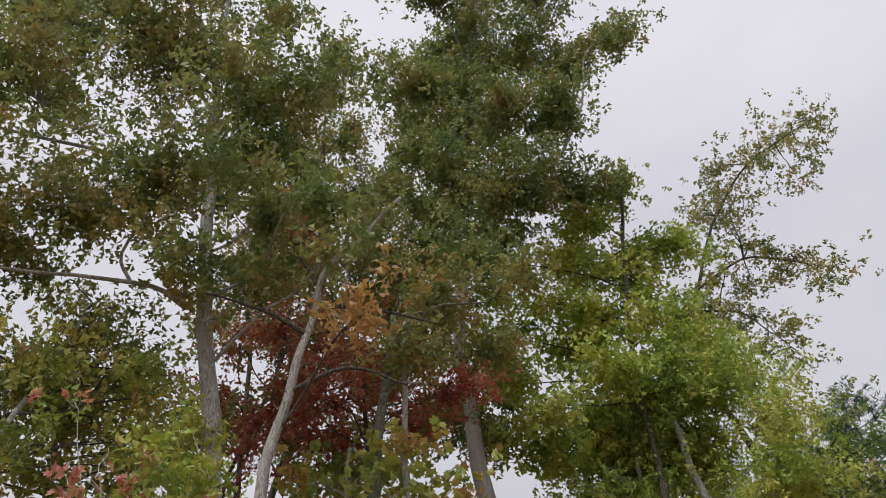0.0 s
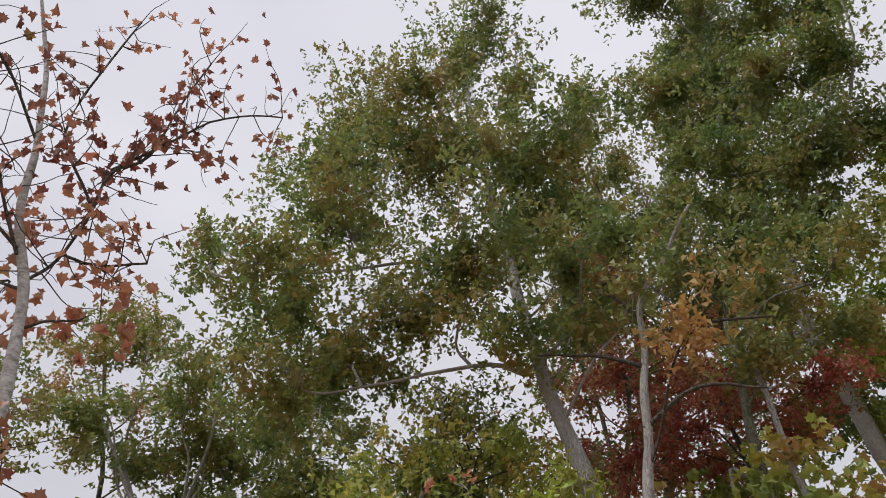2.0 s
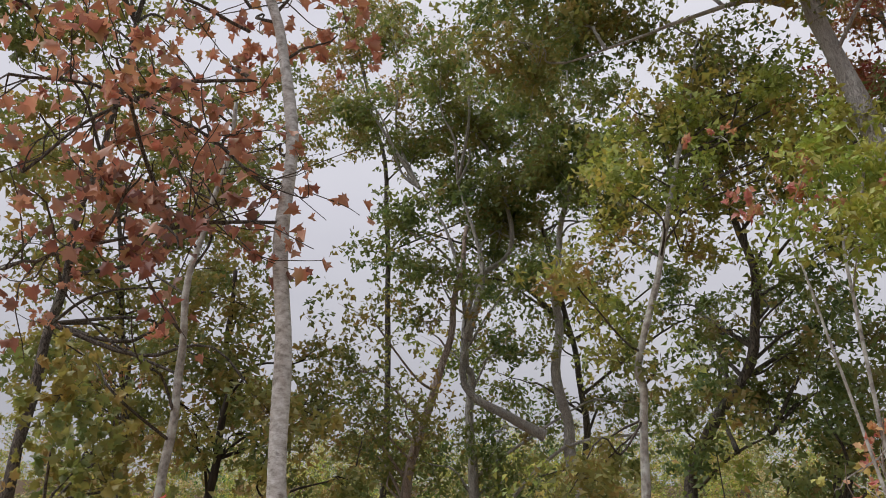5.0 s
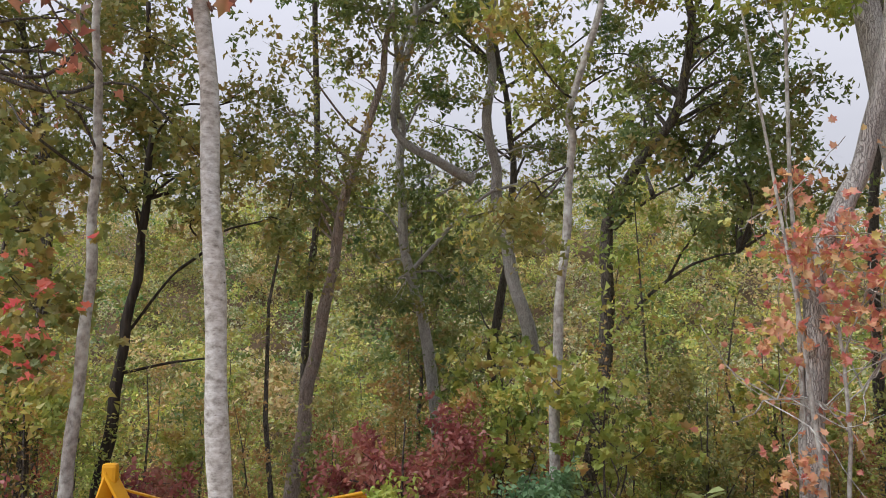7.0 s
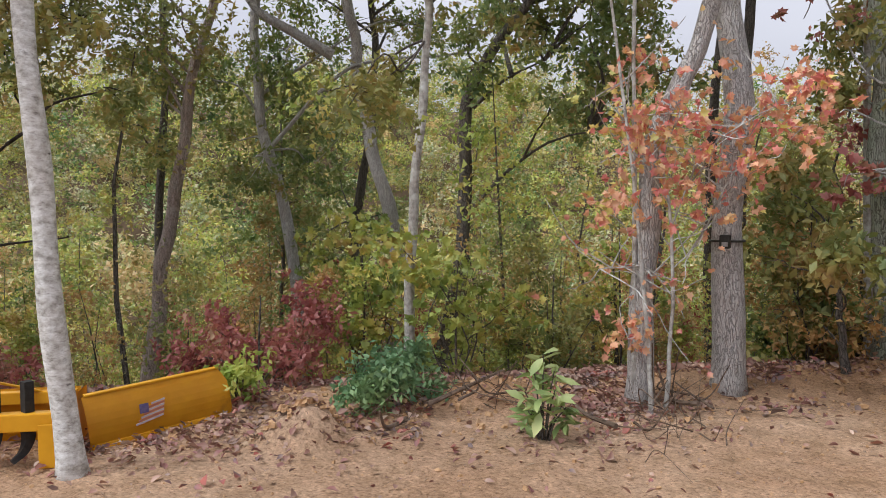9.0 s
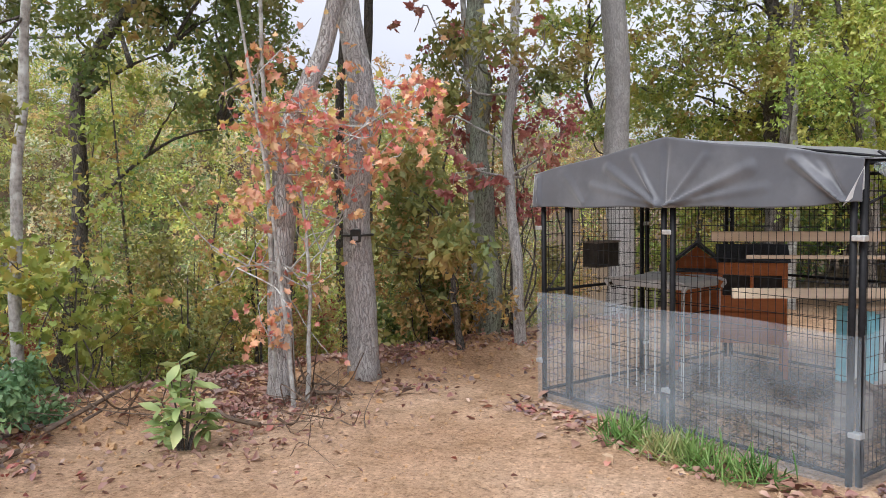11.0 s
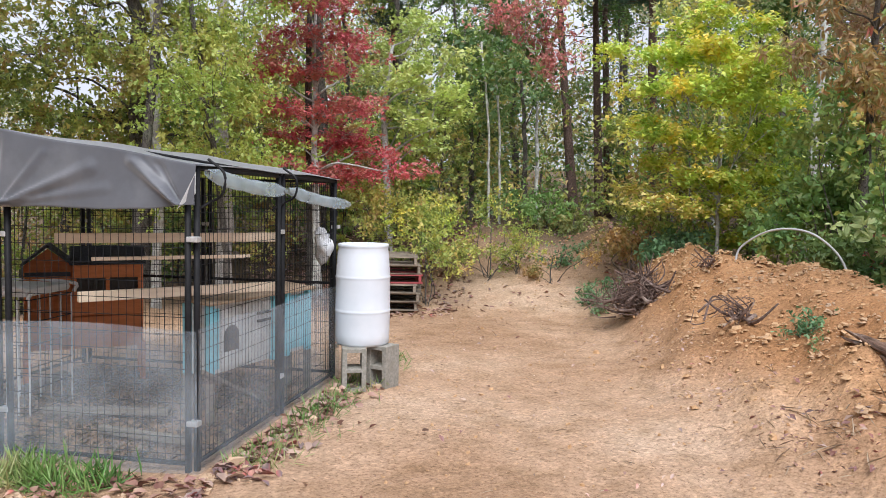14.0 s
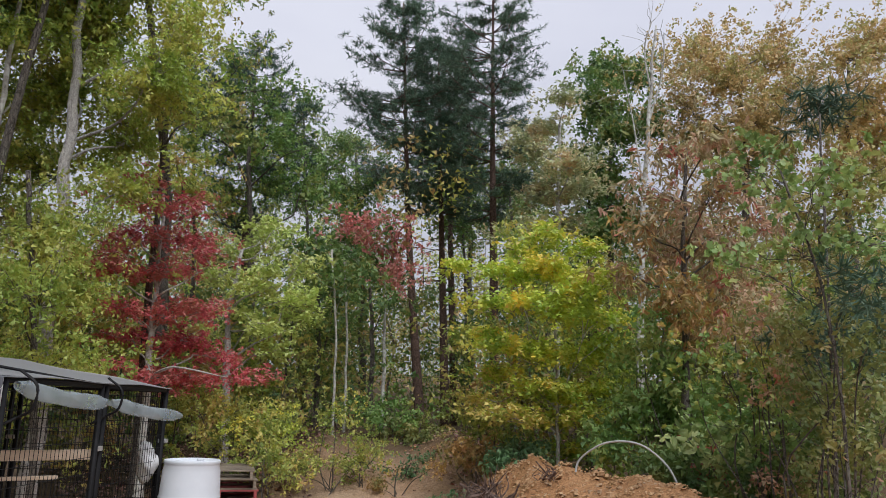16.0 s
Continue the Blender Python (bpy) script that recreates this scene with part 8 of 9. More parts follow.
def build_kennel():
    root = empty("dog_kennel", KM, "black welded-wire kennel with grey gabled tarpaulin and plastic skirting", "kennel")
    h = KW / 2
    for a, b, gate in (((0, 0), (h, 0), True), ((h, 0), (KW, 0), False), ((KW, 0), (KW, h), False), ((KW, h), (KW, KW), False),
                       ((0, 0), (0, h), False), ((0, h), (0, KW), False), ((0, KW), (h, KW), False), ((h, KW), (KW, KW), False)):
        kennel_panel(root, a, b, gate, rail=not (a[1] == 0 and b[1] == 0 or a[0] == b[0] == KW))
    for (x, y) in ((0, 0), (h, 0), (KW, 0), (KW, h), (KW, KW), (0, h), (0, KW), (h, KW)):
        for z in (0.3, 1.36):
            w = (0.075, 0.045, 0.032) if y in (0, KW) and x not in (0, KW) else ((0.07, 0.055, 0.032) if x in (0, KW) and y in (0, KW) else (0.045, 0.075, 0.032))
            part("clamp", one_box(w, Matrix.Translation((x, y, z)), 0.006), CLAMP, root, "bright zinc clamp")
    # cover: top sheet
    nx, ny = 48, 24
    v, f = [], []
    for j in range(ny + 1):
        for i in range(nx + 1):
            x, y = -0.03 + (KW + 0.06) * i / nx, -0.03 + (KW + 0.06) * j / ny
            v.append((x, y, tarp_height(x, y)))
    f = [(j * (nx + 1) + i, j * (nx + 1) + i + 1, (j + 1) * (nx + 1) + i + 1, (j + 1) * (nx + 1) + i) for j in range(ny) for i in range(nx)]
    cover = part("tarpaulin_cover", mesh_from("tarpaulin_cover", v, f), TARP, root, smooth=True)
    th = cover.modifiers.new("thickness", "SOLIDIFY")
    th.thickness = 0.004
    # front skirt with folds gathered towards the middle and the corner
    nx, nz = 190, 30
    v = []
    for j in range(nz + 1):
        t = j / nz
        for i in range(nx + 1):
            x = -0.03 + (KW + 0.06) * i / nx
            top = tarp_height(x, -0.03)
            bot = 1.525 + 0.004 * math.sin(9 * x) + 0.03 * step(KW - 0.25, KW, x)
            z = top + (bot - top) * t
            fold = 0.010 * math.sin(5.2 * x + 3 * t) * t
            for (px, pz, qx, qz, wd, am) in FOLDS:
                ux, uz = qx - px, qz - pz
                k = min(1.0, max(0.0, ((x - px) * ux + (z - pz) * uz) / (ux * ux + uz * uz)))
                dd = math.hypot(x - px - ux * k, z - pz - uz * k)
                fold += am * (1 - 0.55 * k) * max(0.0, 1 - dd / (wd * (0.5 + k))) * min(1, t * 6)
            v.append((x, -0.034 - fold - 0.02 * t, z))
    f = [(j * (nx + 1) + i, (j + 1) * (nx + 1) + i, (j + 1) * (nx + 1) + i + 1, j * (nx + 1) + i + 1) for j in range(nz) for i in range(nx)]
    sk = part("front_skirt", mesh_from("front_skirt", v, f), TARP, root, smooth=True)
    th = sk.modifiers.new("thickness", "SOLIDIFY")
    th.thickness = 0.003
    # white turned-over corner of the tarpaulin
    bm = bmesh.new()
    q = [bm.verts.new(p) for p in ((KW - 0.06, -0.075, 1.53), (KW + 0.035, -0.04, 1.74), (KW + 0.03, -0.03, 1.62), (KW - 0.03, -0.06, 1.56))]
    bm.faces.new(q)
    bmesh.ops.solidify(bm, geom=bm.faces[:], thickness=0.004)
    part("turned_corner", bm, WHITE_RAG, root, "white underside of the tarpaulin corner")
    # roof poles
    for x in (0.0, h, KW):
        z = 1.775 if x != h else 1.96
        part("roof_pole", rod((x, 0, z), (x, KW, z), 0.012), BLACK_STEEL, root)
    for y in (0.0, h, KW):
        bd = Builder()
        bd.tube([(0, y, 1.77), (h, y, 1.955), (KW, y, 1.77)], 0.011, 6)
        part("rafter", bd, BLACK_STEEL, root)
    # rolled clear plastic hung under the eave, in two sags with straps
    for y0, y1, z0, z1 in ((0.06, 1.22, 1.735, 1.655), (1.26, 2.72, 1.66, 1.56)):
        n = 40
        v = []
        for i in range(n + 1):
            q = i / n
            yy, zc = y0 + (y1 - y0) * q, z0 + (z1 - z0) * q - 0.02 * math.sin(math.pi * q)
            hh = 0.048 * min(1, 0.5 + 4 * q, 0.5 + 4 * (1 - q)) * (1 + 0.05 * math.sin(yy * 9))
            for j in range(10):
                a = 2 * math.pi * j / 10
                v.append((KW + 0.05 + 0.017 * math.cos(a) + 0.004 * math.sin(yy * 13 + j), yy, zc + hh * math.sin(a) + 0.002 * math.sin(yy * 23 + 2 * j)))
        f = [(i * 10 + j, i * 10 + (j + 1) % 10, (i + 1) * 10 + (j + 1) % 10, (i + 1) * 10 + j) for i in range(n) for j in range(10)]
        part("plastic_roll", mesh_from("plastic_roll", v, f), FILM_ROLL, root, "rolled-up clear plastic sheet", smooth=True)
    for y in (0.13, 1.24):
        bd = Builder()
        bd.tube(smooth_path([(KW + 0.02, y, 1.82), (KW + 0.12, y, 1.74), (KW + 0.11, y, 1.62), (KW + 0.02, y + 0.02, 1.57), (KW - 0.02, y - 0.1, 1.52)], 4), 0.008, 6)
        part("strap", bd, BLACK_STEEL, root, "black rubber strap")
    # hazy plastic skirting round the lower part
    for name_pts in (((0, -0.035), (KW + 0.035, -0.035)), ((KW + 0.037, -0.03), (KW + 0.037, KW + 0.05))):
        (x0, y0), (x1, y1) = name_pts
        n, m = 70, 10
        v = []
        for j in range(m + 1):
            for i in range(n + 1):
                s = i / n
                x, y = x0 + (x1 - x0) * s, y0 + (y1 - y0) * s
                wv = 0.008 * math.sin(17 * s + 2 * j / m) + 0.006 * math.sin(41 * s) * (1 - j / m)
                ox, oy = (0, -wv) if y0 == y1 else (wv, 0)
                z = (0.0 + 0.85 * j / m) + (0.012 * math.sin(11 * s) if j == m else 0)
                v.append((x + ox, y + oy, z))
        f = [(j * (n + 1) + i, j * (n + 1) + i + 1, (j + 1) * (n + 1) + i + 1, (j + 1) * (n + 1) + i) for j in range(m) for i in range(n)]
        part("plastic_skirting", mesh_from("plastic_skirting", v, f), FILM, root, "hazy clear plastic sheet", smooth=True)


build_kennel()


def kp(x, y, z=0.0, rz=0.0, rx=0.0, ry=0.0):
    """A place inside the kennel: along the front, in depth, height, turn."""
    return KM @ pose(x, y, z, rx, ry, rz)


def plank(name, label, size, m, mat, category="board"):
    root = empty(name, m, label, category)
    part("timber", one_box(size, Matrix(), 0.006), mat, root)
    return root


# perches and shelves
plank("perch_board", "pale pine perch board set across the kennel corner", (1.46, 0.04, 0.066), kp(1.885, 0.81, 1.32, 38.5), PINE_BOARD)
plank("perch_board", "pale pine perch board set across the kennel corner", (1.42, 0.045, 0.066), kp(1.99, 0.83, 0.955, 48.7), PINE_BOARD)
plank("perch_strip", "thin pale perch strip across the kennel corner", (1.0, 0.025, 0.024), kp(2.0, 0.62, 1.2, 40), PINE_BOARD)
plank("ramp_plank", "grey plank leaning as a ramp", (0.06, 1.0, 0.03), kp(2.3, 0.85, 0.3, 0, -24), GREY_WOOD)
plank("floor_pole", "grey timber lying on the kennel floor", (0.9, 0.06, 0.05), kp(1.3, 0.9, 0.05, 12), GREY_WOOD)
plank("floor_pole", "grey timber lying on the kennel floor", (0.06, 1.1, 0.05), kp(0.3, 1.3, 0.05, 6), GREY_WOOD)
plank("floor_pole", "grey timber lying on the kennel floor", (0.75, 0.05, 0.05), kp(1.9, 0.45, 0.05, -8), GREY_WOOD)


def build_teal_coop():
    root = empty("poultry_coop", kp(2.13, 1.535, 0, -13.3), "turquoise and white wooden coop on short legs", "coop")
    w, d, z0, z1 = 0.2, 1.2, 0.34, 0.84
    part("body", one_box((w - 0.04, d - 0.04, z1 - z0), Matrix.Translation((0, 0, (z0 + z1) / 2)), 0.004), OFFWHITE, root)
    for y in np.linspace(-d / 2 + 0.06, d / 2 - 0.06, 10):
        part("board", one_box((0.012, 0.105, z1 - z0 - 0.06), Matrix.Translation((w / 2 - 0.016, y, (z0 + z1) / 2)), 0.003), OFFWHITE if -0.48 < y < 0.1 else TEAL, root)
    for y in (-d / 2, 0.14, 0.3, d / 2):
        part("post", one_box((0.05, 0.05, z1 - z0 + 0.02), Matrix.Translation((w / 2, y, (z0 + z1) / 2)), 0.004), TEAL, root, "turquoise post")
    for y in (-d / 2, d / 2):
        part("post", one_box((0.05, 0.05, z1 - z0 + 0.02), Matrix.Translation((-w / 2, y, (z0 + z1) / 2)), 0.004), TEAL, root, "turquoise post")
        for x in (-w / 2, w / 2):
            part("leg", one_box((0.05, 0.05, z0 + 0.02), Matrix.Translation((x, y, z0 / 2)), 0.004), GREY_WOOD, root)
    part("end_panel", one_box((w - 0.06, 0.014, z1 - z0 - 0.04), Matrix.Translation((0, -d / 2 + 0.015, (z0 + z1) / 2)), 0.003), OFFWHITE, root)
    for z in (0.66, 0.72):
        part("vent_slot", one_box((0.012, 0.17, 0.02), Matrix.Translation((w / 2 - 0.004, 0.02, z)), 0.003), DARK_BOX, root)
    bm = bmesh.new()
    arch = [(-0.085, -0.075), (0.085, -0.075)] + [(0.085 * math.cos(a), 0.03 + 0.085 * math.sin(a)) for a in np.linspace(0, math.pi, 13)]
    bm.faces.new([bm.verts.new((w / 2 - 0.006, -0.36 + yy, 0.56 + zz)) for yy, zz in arch])
    bmesh.ops.solidify(bm, geom=bm.faces[:], thickness=0.006)
    part("pop_hole", bm, DARK_BOX, root, "dark arched pop hole")
    part("roof", one_box((w + 0.14, d + 0.1, 0.022), Matrix.Translation((-0.02, 0, z1 + 0.03)) @ Matrix.Rotation(radians(5), 4, "Y"), 0.005), PLYWOOD, root, "warped plywood roof")


def build_cedar_coop():
    """Gabled hutch with a lean-to wing: boarded above and below a dark mesh window."""
    root = empty("small_coop", kp(0.27, 1.62, 0, 36), "orange-stained wooden hutch with black felt gable roof", "coop")
    zb, ze, za = 0.3, 1.02, 1.16

    def slab(name, size, at, mat, label="", ry=0.0, rx=0.0):
        part(name, one_box(size, Matrix.Translation(at) @ Matrix.Rotation(rx, 4, "X") @ Matrix.Rotation(ry, 4, "Y"), 0.004), mat, root, label)

    bm = bmesh.new()
    bm.faces.new([bm.verts.new((x, -0.03, z)) for x, z in ((-0.17, zb), (0.17, zb), (0.17, ze), (0, za - 0.01), (-0.17, ze))])
    bmesh.ops.solidify(bm, geom=bm.faces[:], thickness=0.016)
    part("gable", bm, CEDAR, root)
    slab("gable_bar", (0.34, 0.02, 0.035), (0, -0.05, 0.94), FELT)
    for sx in (-1, 1):
        a = math.atan2(za - ze, 0.17)
        slab("roof_slope", (0.25, 0.46, 0.02), (sx * 0.095, 0.14, (za + ze) / 2 + 0.008), FELT, "black felt roof slope", sx * a)
    slab("wing_roof", (0.6, 0.32, 0.02), (0.46, 0.1, 1.085), FELT, "black felt roof slope", 0, 0.42)
    for z, h in ((0.955, 0.11), (0.65, 0.14), (0.5, 0.14), (0.36, 0.12)):
        slab("board", (0.55, 0.018, h), (0.455, -0.015, z), CEDAR)
    slab("window_void", (0.53, 0.01, 0.2), (0.455, 0.03, 0.81), DARK_BOX, "dark mesh window")
    for x in (0.2, 0.455, 0.71):
        slab("stile", (0.03, 0.02, 0.2), (x, -0.015, 0.81), CEDAR)
    slab("back_wall", (0.9, 0.016, 0.7), (0.28, 0.3, 0.66), CEDAR)
    for x in (-0.17, 0.73):
        slab("side_wall", (0.016, 0.32, 0.7), (x, 0.14, 0.66), CEDAR)
        for y in (-0.02, 0.29):
            slab("leg", (0.045, 0.045, 0.34), (x, y, 0.17), CEDAR)


def build_crate():
    root = empty("wire_crate", kp(0.45, 0.95, 0, 4), "white-topped wire pet crate in the kennel corner", "crate")
    for x in np.linspace(-0.35, 0.35, 9):
        for y in (-0.25, 0.25):
            part("bar", rod((x, y, 0.02), (x, y, 0.85), 0.006, 5), OFFWHITE, root)
    for z in np.linspace(0.04, 0.85, 6):
        bd = Builder()
        bd.tube([(-0.35, -0.25, z), (0.35, -0.25, z), (0.35, 0.25, z), (-0.35, 0.25, z), (-0.35, -0.25, z)], 0.004, 5)
        part("hoop", bd, BLACK_STEEL, root)
    bd = Builder()
    bd.tube(smooth_path([(-0.36, -0.27, 0.86), (-0.33, -0.27, 0.93), (0.33, -0.27, 0.93), (0.36, -0.27, 0.86)], 4), 0.014, 6)
    bd.tube(smooth_path([(-0.36, 0.27, 0.86), (-0.33, 0.27, 0.93), (0.33, 0.27, 0.93), (0.36, 0.27, 0.86)], 4), 0.014, 6)
    part("top_rail", bd, OFFWHITE, root, "white plastic rail")
    part("top", one_box((0.68, 0.52, 0.06), Matrix.Translation((0, 0, 0.9)), 0.025), OFFWHITE, root, "white plastic lid")


def build_nest_box():
    root = empty("hanging_box", kp(0.06, 0.62, 1.12, 0), "dark wooden box hung on the kennel wire", "box")
    part("body", one_box((0.16, 0.26, 0.2), Matrix(), 0.006), DARK_BOX, root)
    part("lid", one_box((0.19, 0.29, 0.014), Matrix.Translation((0, 0, 0.107)), 0.003), GREY_WOOD, root)
    for y in (-0.09, 0.09):
        part("hook", rod((-0.05, y, 0.1), (-0.062, y, 0.16), 0.004, 5), BLACK_STEEL, root)


def build_feed_bag():
    rng = np.random.default_rng(31)
    root = empty("feed_bag", kp(2.4, 2.36, 1.22, 20), "crumpled white feed bag hung on the kennel post", "bag")
    bm = bmesh.new()
    bmesh.ops.create_icosphere(bm, subdivisions=4, radius=0.13)
    for v in bm.verts:
        v.co.x *= 0.55
        v.co.z *= 1.35 * (1 - 0.25 * max(0, v.co.z) / 0.13)
        v.co += v.co.normalized() * (0.05 * noise.noise(v.co * 9) + 0.02 * noise.noise(v.co * 31))
    part("sack", bm, WHITE_RAG, root, smooth=True)
    part("tie", rod((0, 0, 0.12), (0.0, 0.02, 0.26), 0.006, 6), BLACK_STEEL, root)


build_teal_coop()
build_cedar_coop()
build_crate()
build_nest_box()
build_feed_bag()


# ---- barrel on blocks ----
def revolve(profile, sides=40):
    """A turned body from (radius, height) pairs."""
    v, f = [], []
    for r, z in profile:
        v += [(r * math.cos(2 * math.pi * j / sides), r * math.sin(2 * math.pi * j / sides), z) for j in range(sides)]
    k = len(profile)
    f = [(i * sides + j, i * sides + (j + 1) % sides, (i + 1) * sides + (j + 1) % sides, (i + 1) * sides + j) for i in range(k - 1) for j in range(sides)]
    f += [tuple(range(sides))[::-1], tuple((k - 1) * sides + j for j in range(sides))]
    return mesh_from("turned", v, f)


BX, BY = 3.08, 5.98


def build_barrel():
    root = empty("plastic_barrel", pose(BX, BY, 0.362), "white plastic drum standing on concrete blocks", "barrel")
    part("drum", revolve([(0.2177, 0.0), (0.2318, 0.02), (0.2337, 0.09), (0.2367, 0.27), (0.2384, 0.283), (0.242, 0.292), (0.2382, 0.301), (0.2361, 0.315), (0.2334, 0.56), (0.2351, 0.573), (0.2386, 0.582), (0.2348, 0.591), (0.2319, 0.605), (0.2211, 0.78), (0.2123, 0.825), (0.2149, 0.835), (0.2184, 0.845), (0.2182, 0.86), (0.2127, 0.866), (0.2018, 0.866), (0.1984, 0.848)]), BARREL, root, smooth=True)
    for a in (40, 200):
        part("bung", revolve([(0.03, 0.85), (0.03, 0.862), (0.022, 0.866)], 16), BARREL, root).location = (0.15 * math.cos(radians(a)), 0.15 * math.sin(radians(a)), 0)


def cinder_block(x, y, rz):
    """A hollow block standing on end, its two cells facing the front."""
    root = empty("concrete_block", pose(x, y, 0, 0, 0, rz), "grey hollow concrete block standing on end", "block", "blocks under the drum")
    bm = bmesh.new()
    for xx in (-0.08, 0.08):
        box(bm, (0.04, 0.2, 0.365), Matrix.Translation((xx, 0, 0.1825)), 0.003)
    for z in (0.018, 0.18, 0.347):
        box(bm, (0.136, 0.2, 0.032), Matrix.Translation((0, 0, z)), 0.003)
    part("shell", bm, BLOCK, root)


build_barrel()
cinder_block(2.93, 5.83, -22)
cinder_block(3.2, 5.82, -62)


# ---- pallets ----
def pallet(x, y, z, rz, mat, label):
    root = empty("pallet", pose(x, y, z, 0, 0, rz), label, "pallet", "stacked pallets")
    for yy in (-0.46, 0, 0.46):
        part("stringer", one_box((1.2, 0.04, 0.09), Matrix.Translation((0, yy, 0.065)), 0.003), mat, root)
    for xx in np.linspace(-0.55, 0.55, 7):
        part("deck_board", one_box((0.1, 1.0, 0.018), Matrix.Translation((xx, 0, 0.119)), 0.002), mat, root)
    for xx in (-0.55, 0, 0.55):
        part("bottom_board", one_box((0.1, 1.0, 0.018), Matrix.Translation((xx, 0, 0.011)), 0.002), mat, root)


PALX, PALY = 5.45, 10.1
for i in range(6):
    pallet(PALX + 0.05 * math.sin(i * 2.3), PALY + 0.04 * math.cos(i * 1.7), gz(PALX, PALY) + 0.13 * i, 62 + 3 * math.sin(i * 5), RED_WOOD if i == 3 else GREY_WOOD,
           "red-painted wooden pallet in a stack" if i == 3 else "weathered grey wooden pallet in a stack")


# ---- yellow implements ----
def build_box_blade():
    ax, ay, bx, by = -5.50, 1.27, -4.78, 2.11
    rz = math.degrees(math.atan2(by - ay, bx - ax))
    root = empty("box_blade", pose((ax + bx) / 2, (ay + by) / 2, 0.0, 0, 0, rz), "yellow tractor box blade with black ripper shanks", "implement")
    w = 1.12
    part("front_beam", one_box((w - 0.02, 0.09, 0.11), Matrix.Translation((0, 0, 0.285)), 0.008), YELLOW_PAINT, root)
    for s in (-1, 1):
        bm = bmesh.new()
        prof = [(-0.06, 0.0), (0.62, 0.0), (0.62, 0.36), (0.1, 0.36), (-0.06, 0.27)]
        q = [bm.verts.new((s * w / 2, yy, zz)) for yy, zz in prof]
        bm.faces.new(q)
        bmesh.ops.solidify(bm, geom=bm.faces[:], thickness=0.014 * s)
        part("end_plate", bm, YELLOW_PAINT, root)
        part("end_flange", one_box((0.10, 0.014, 0.27), Matrix.Translation((s * (w / 2 - 0.05), -0.06, 0.14)), 0.004), YELLOW_PAINT, root)
    # curved moldboards at the back
    n = 9
    v = []
    for i in range(n):
        a = -0.5 + 1.0 * i / (n - 1)
        for x in (-w / 2, w / 2):
            v.append((x, 0.56 - 0.1 * math.cos(a * 1.8), 0.02 + 0.36 * i / (n - 1)))
    bm = bmesh.new()
    vs = [bm.verts.new(p) for p in v]
    for i in range(n - 1):
        bm.faces.new((vs[2 * i], vs[2 * i + 1], vs[2 * i + 3], vs[2 * i + 2]))
    bmesh.ops.solidify(bm, geom=bm.faces[:], thickness=0.012)
    part("moldboard", bm, YELLOW_PAINT, root)
    part("rear_beam", one_box((w - 0.03, 0.07, 0.08), Matrix.Translation((0, 0.44, 0.33)), 0.006), YELLOW_PAINT, root)
    for k, x in enumerate((-0.33, -0.165, 0.0, 0.19, 0.38)):
        bd = Builder()
        top = 0.53 if k in (0, 3, 4) else 0.36
        bd.tube([(x, 0.02, top), (x, 0.02, 0.2)], 0.04, 4)
        bd.tube(smooth_path([(x, 0.02, 0.23), (x - 0.003, 0.015, 0.16), (x - 0.02, -0.02, 0.1), (x - 0.065, -0.07, 0.055)], 4), np.linspace(0.048, 0.022, 13), 4)
        sh = part("ripper_shank", bd, TEETH, root, "black curved ripper shank")
        part("pin", rod((x - 0.05, 0.02, 0.31), (x + 0.05, 0.02, 0.31), 0.008, 6), CLAMP, sh)
    # hitch frame
    apex = np.array([-0.16, 0.10, 0.66])
    for x in (-0.24, 0.10):
        foot = np.array([x, 0.0, 0.30])
        d = apex - foot
        ln = np.linalg.norm(d)
        m = Matrix.Translation(tuple((apex + foot) / 2)) @ Vector(d).to_track_quat("Z", "Y").to_matrix().to_4x4()
        part("hitch_bar", one_box((0.1, 0.022, ln + 0.06) if x > 0 else (0.022, 0.1, ln + 0.06), m, 0.005), YELLOW_PAINT, root)
    for x in (-0.1, 0.34):
        back = np.array([x, 0.45, 0.36])
        d = apex - back + np.array([0, 0, -0.06])
        ln = np.linalg.norm(d)
        m = Matrix.Translation(tuple((apex + back) / 2 + np.array([0, 0, -0.03]))) @ Vector(d).to_track_quat("Z", "Y").to_matrix().to_4x4()
        part("brace", one_box((0.06, 0.014, ln), m, 0.004), YELLOW_PAINT, root)
    part("hitch_clevis", one_box((0.10, 0.07, 0.13), Matrix.Translation((-0.165, 0.10, 0.68)), 0.025), YELLOW_PAINT, root)
    for x in (-0.31, 0.13):
        part("hitch_pin", rod((x, -0.12, 0.285), (x, 0.0, 0.285), 0.018, 8), CLAMP, root)
        part("hitch_lug", one_box((0.02, 0.1, 0.12), Matrix.Translation((x + 0.035, -0.07, 0.285)), 0.006), YELLOW_PAINT, root)
    for k in range(3):
        part("decal", one_box((0.045, 0.003, 0.012), Matrix.Translation((-0.03 + 0.004 * k, -0.0, 0.47 + 0.013 * k)) @ Matrix.Rotation(0.4, 4, "X"), 0), (FLAG_BLUE, FLAG_WHITE, FLAG_RED)[k], root)


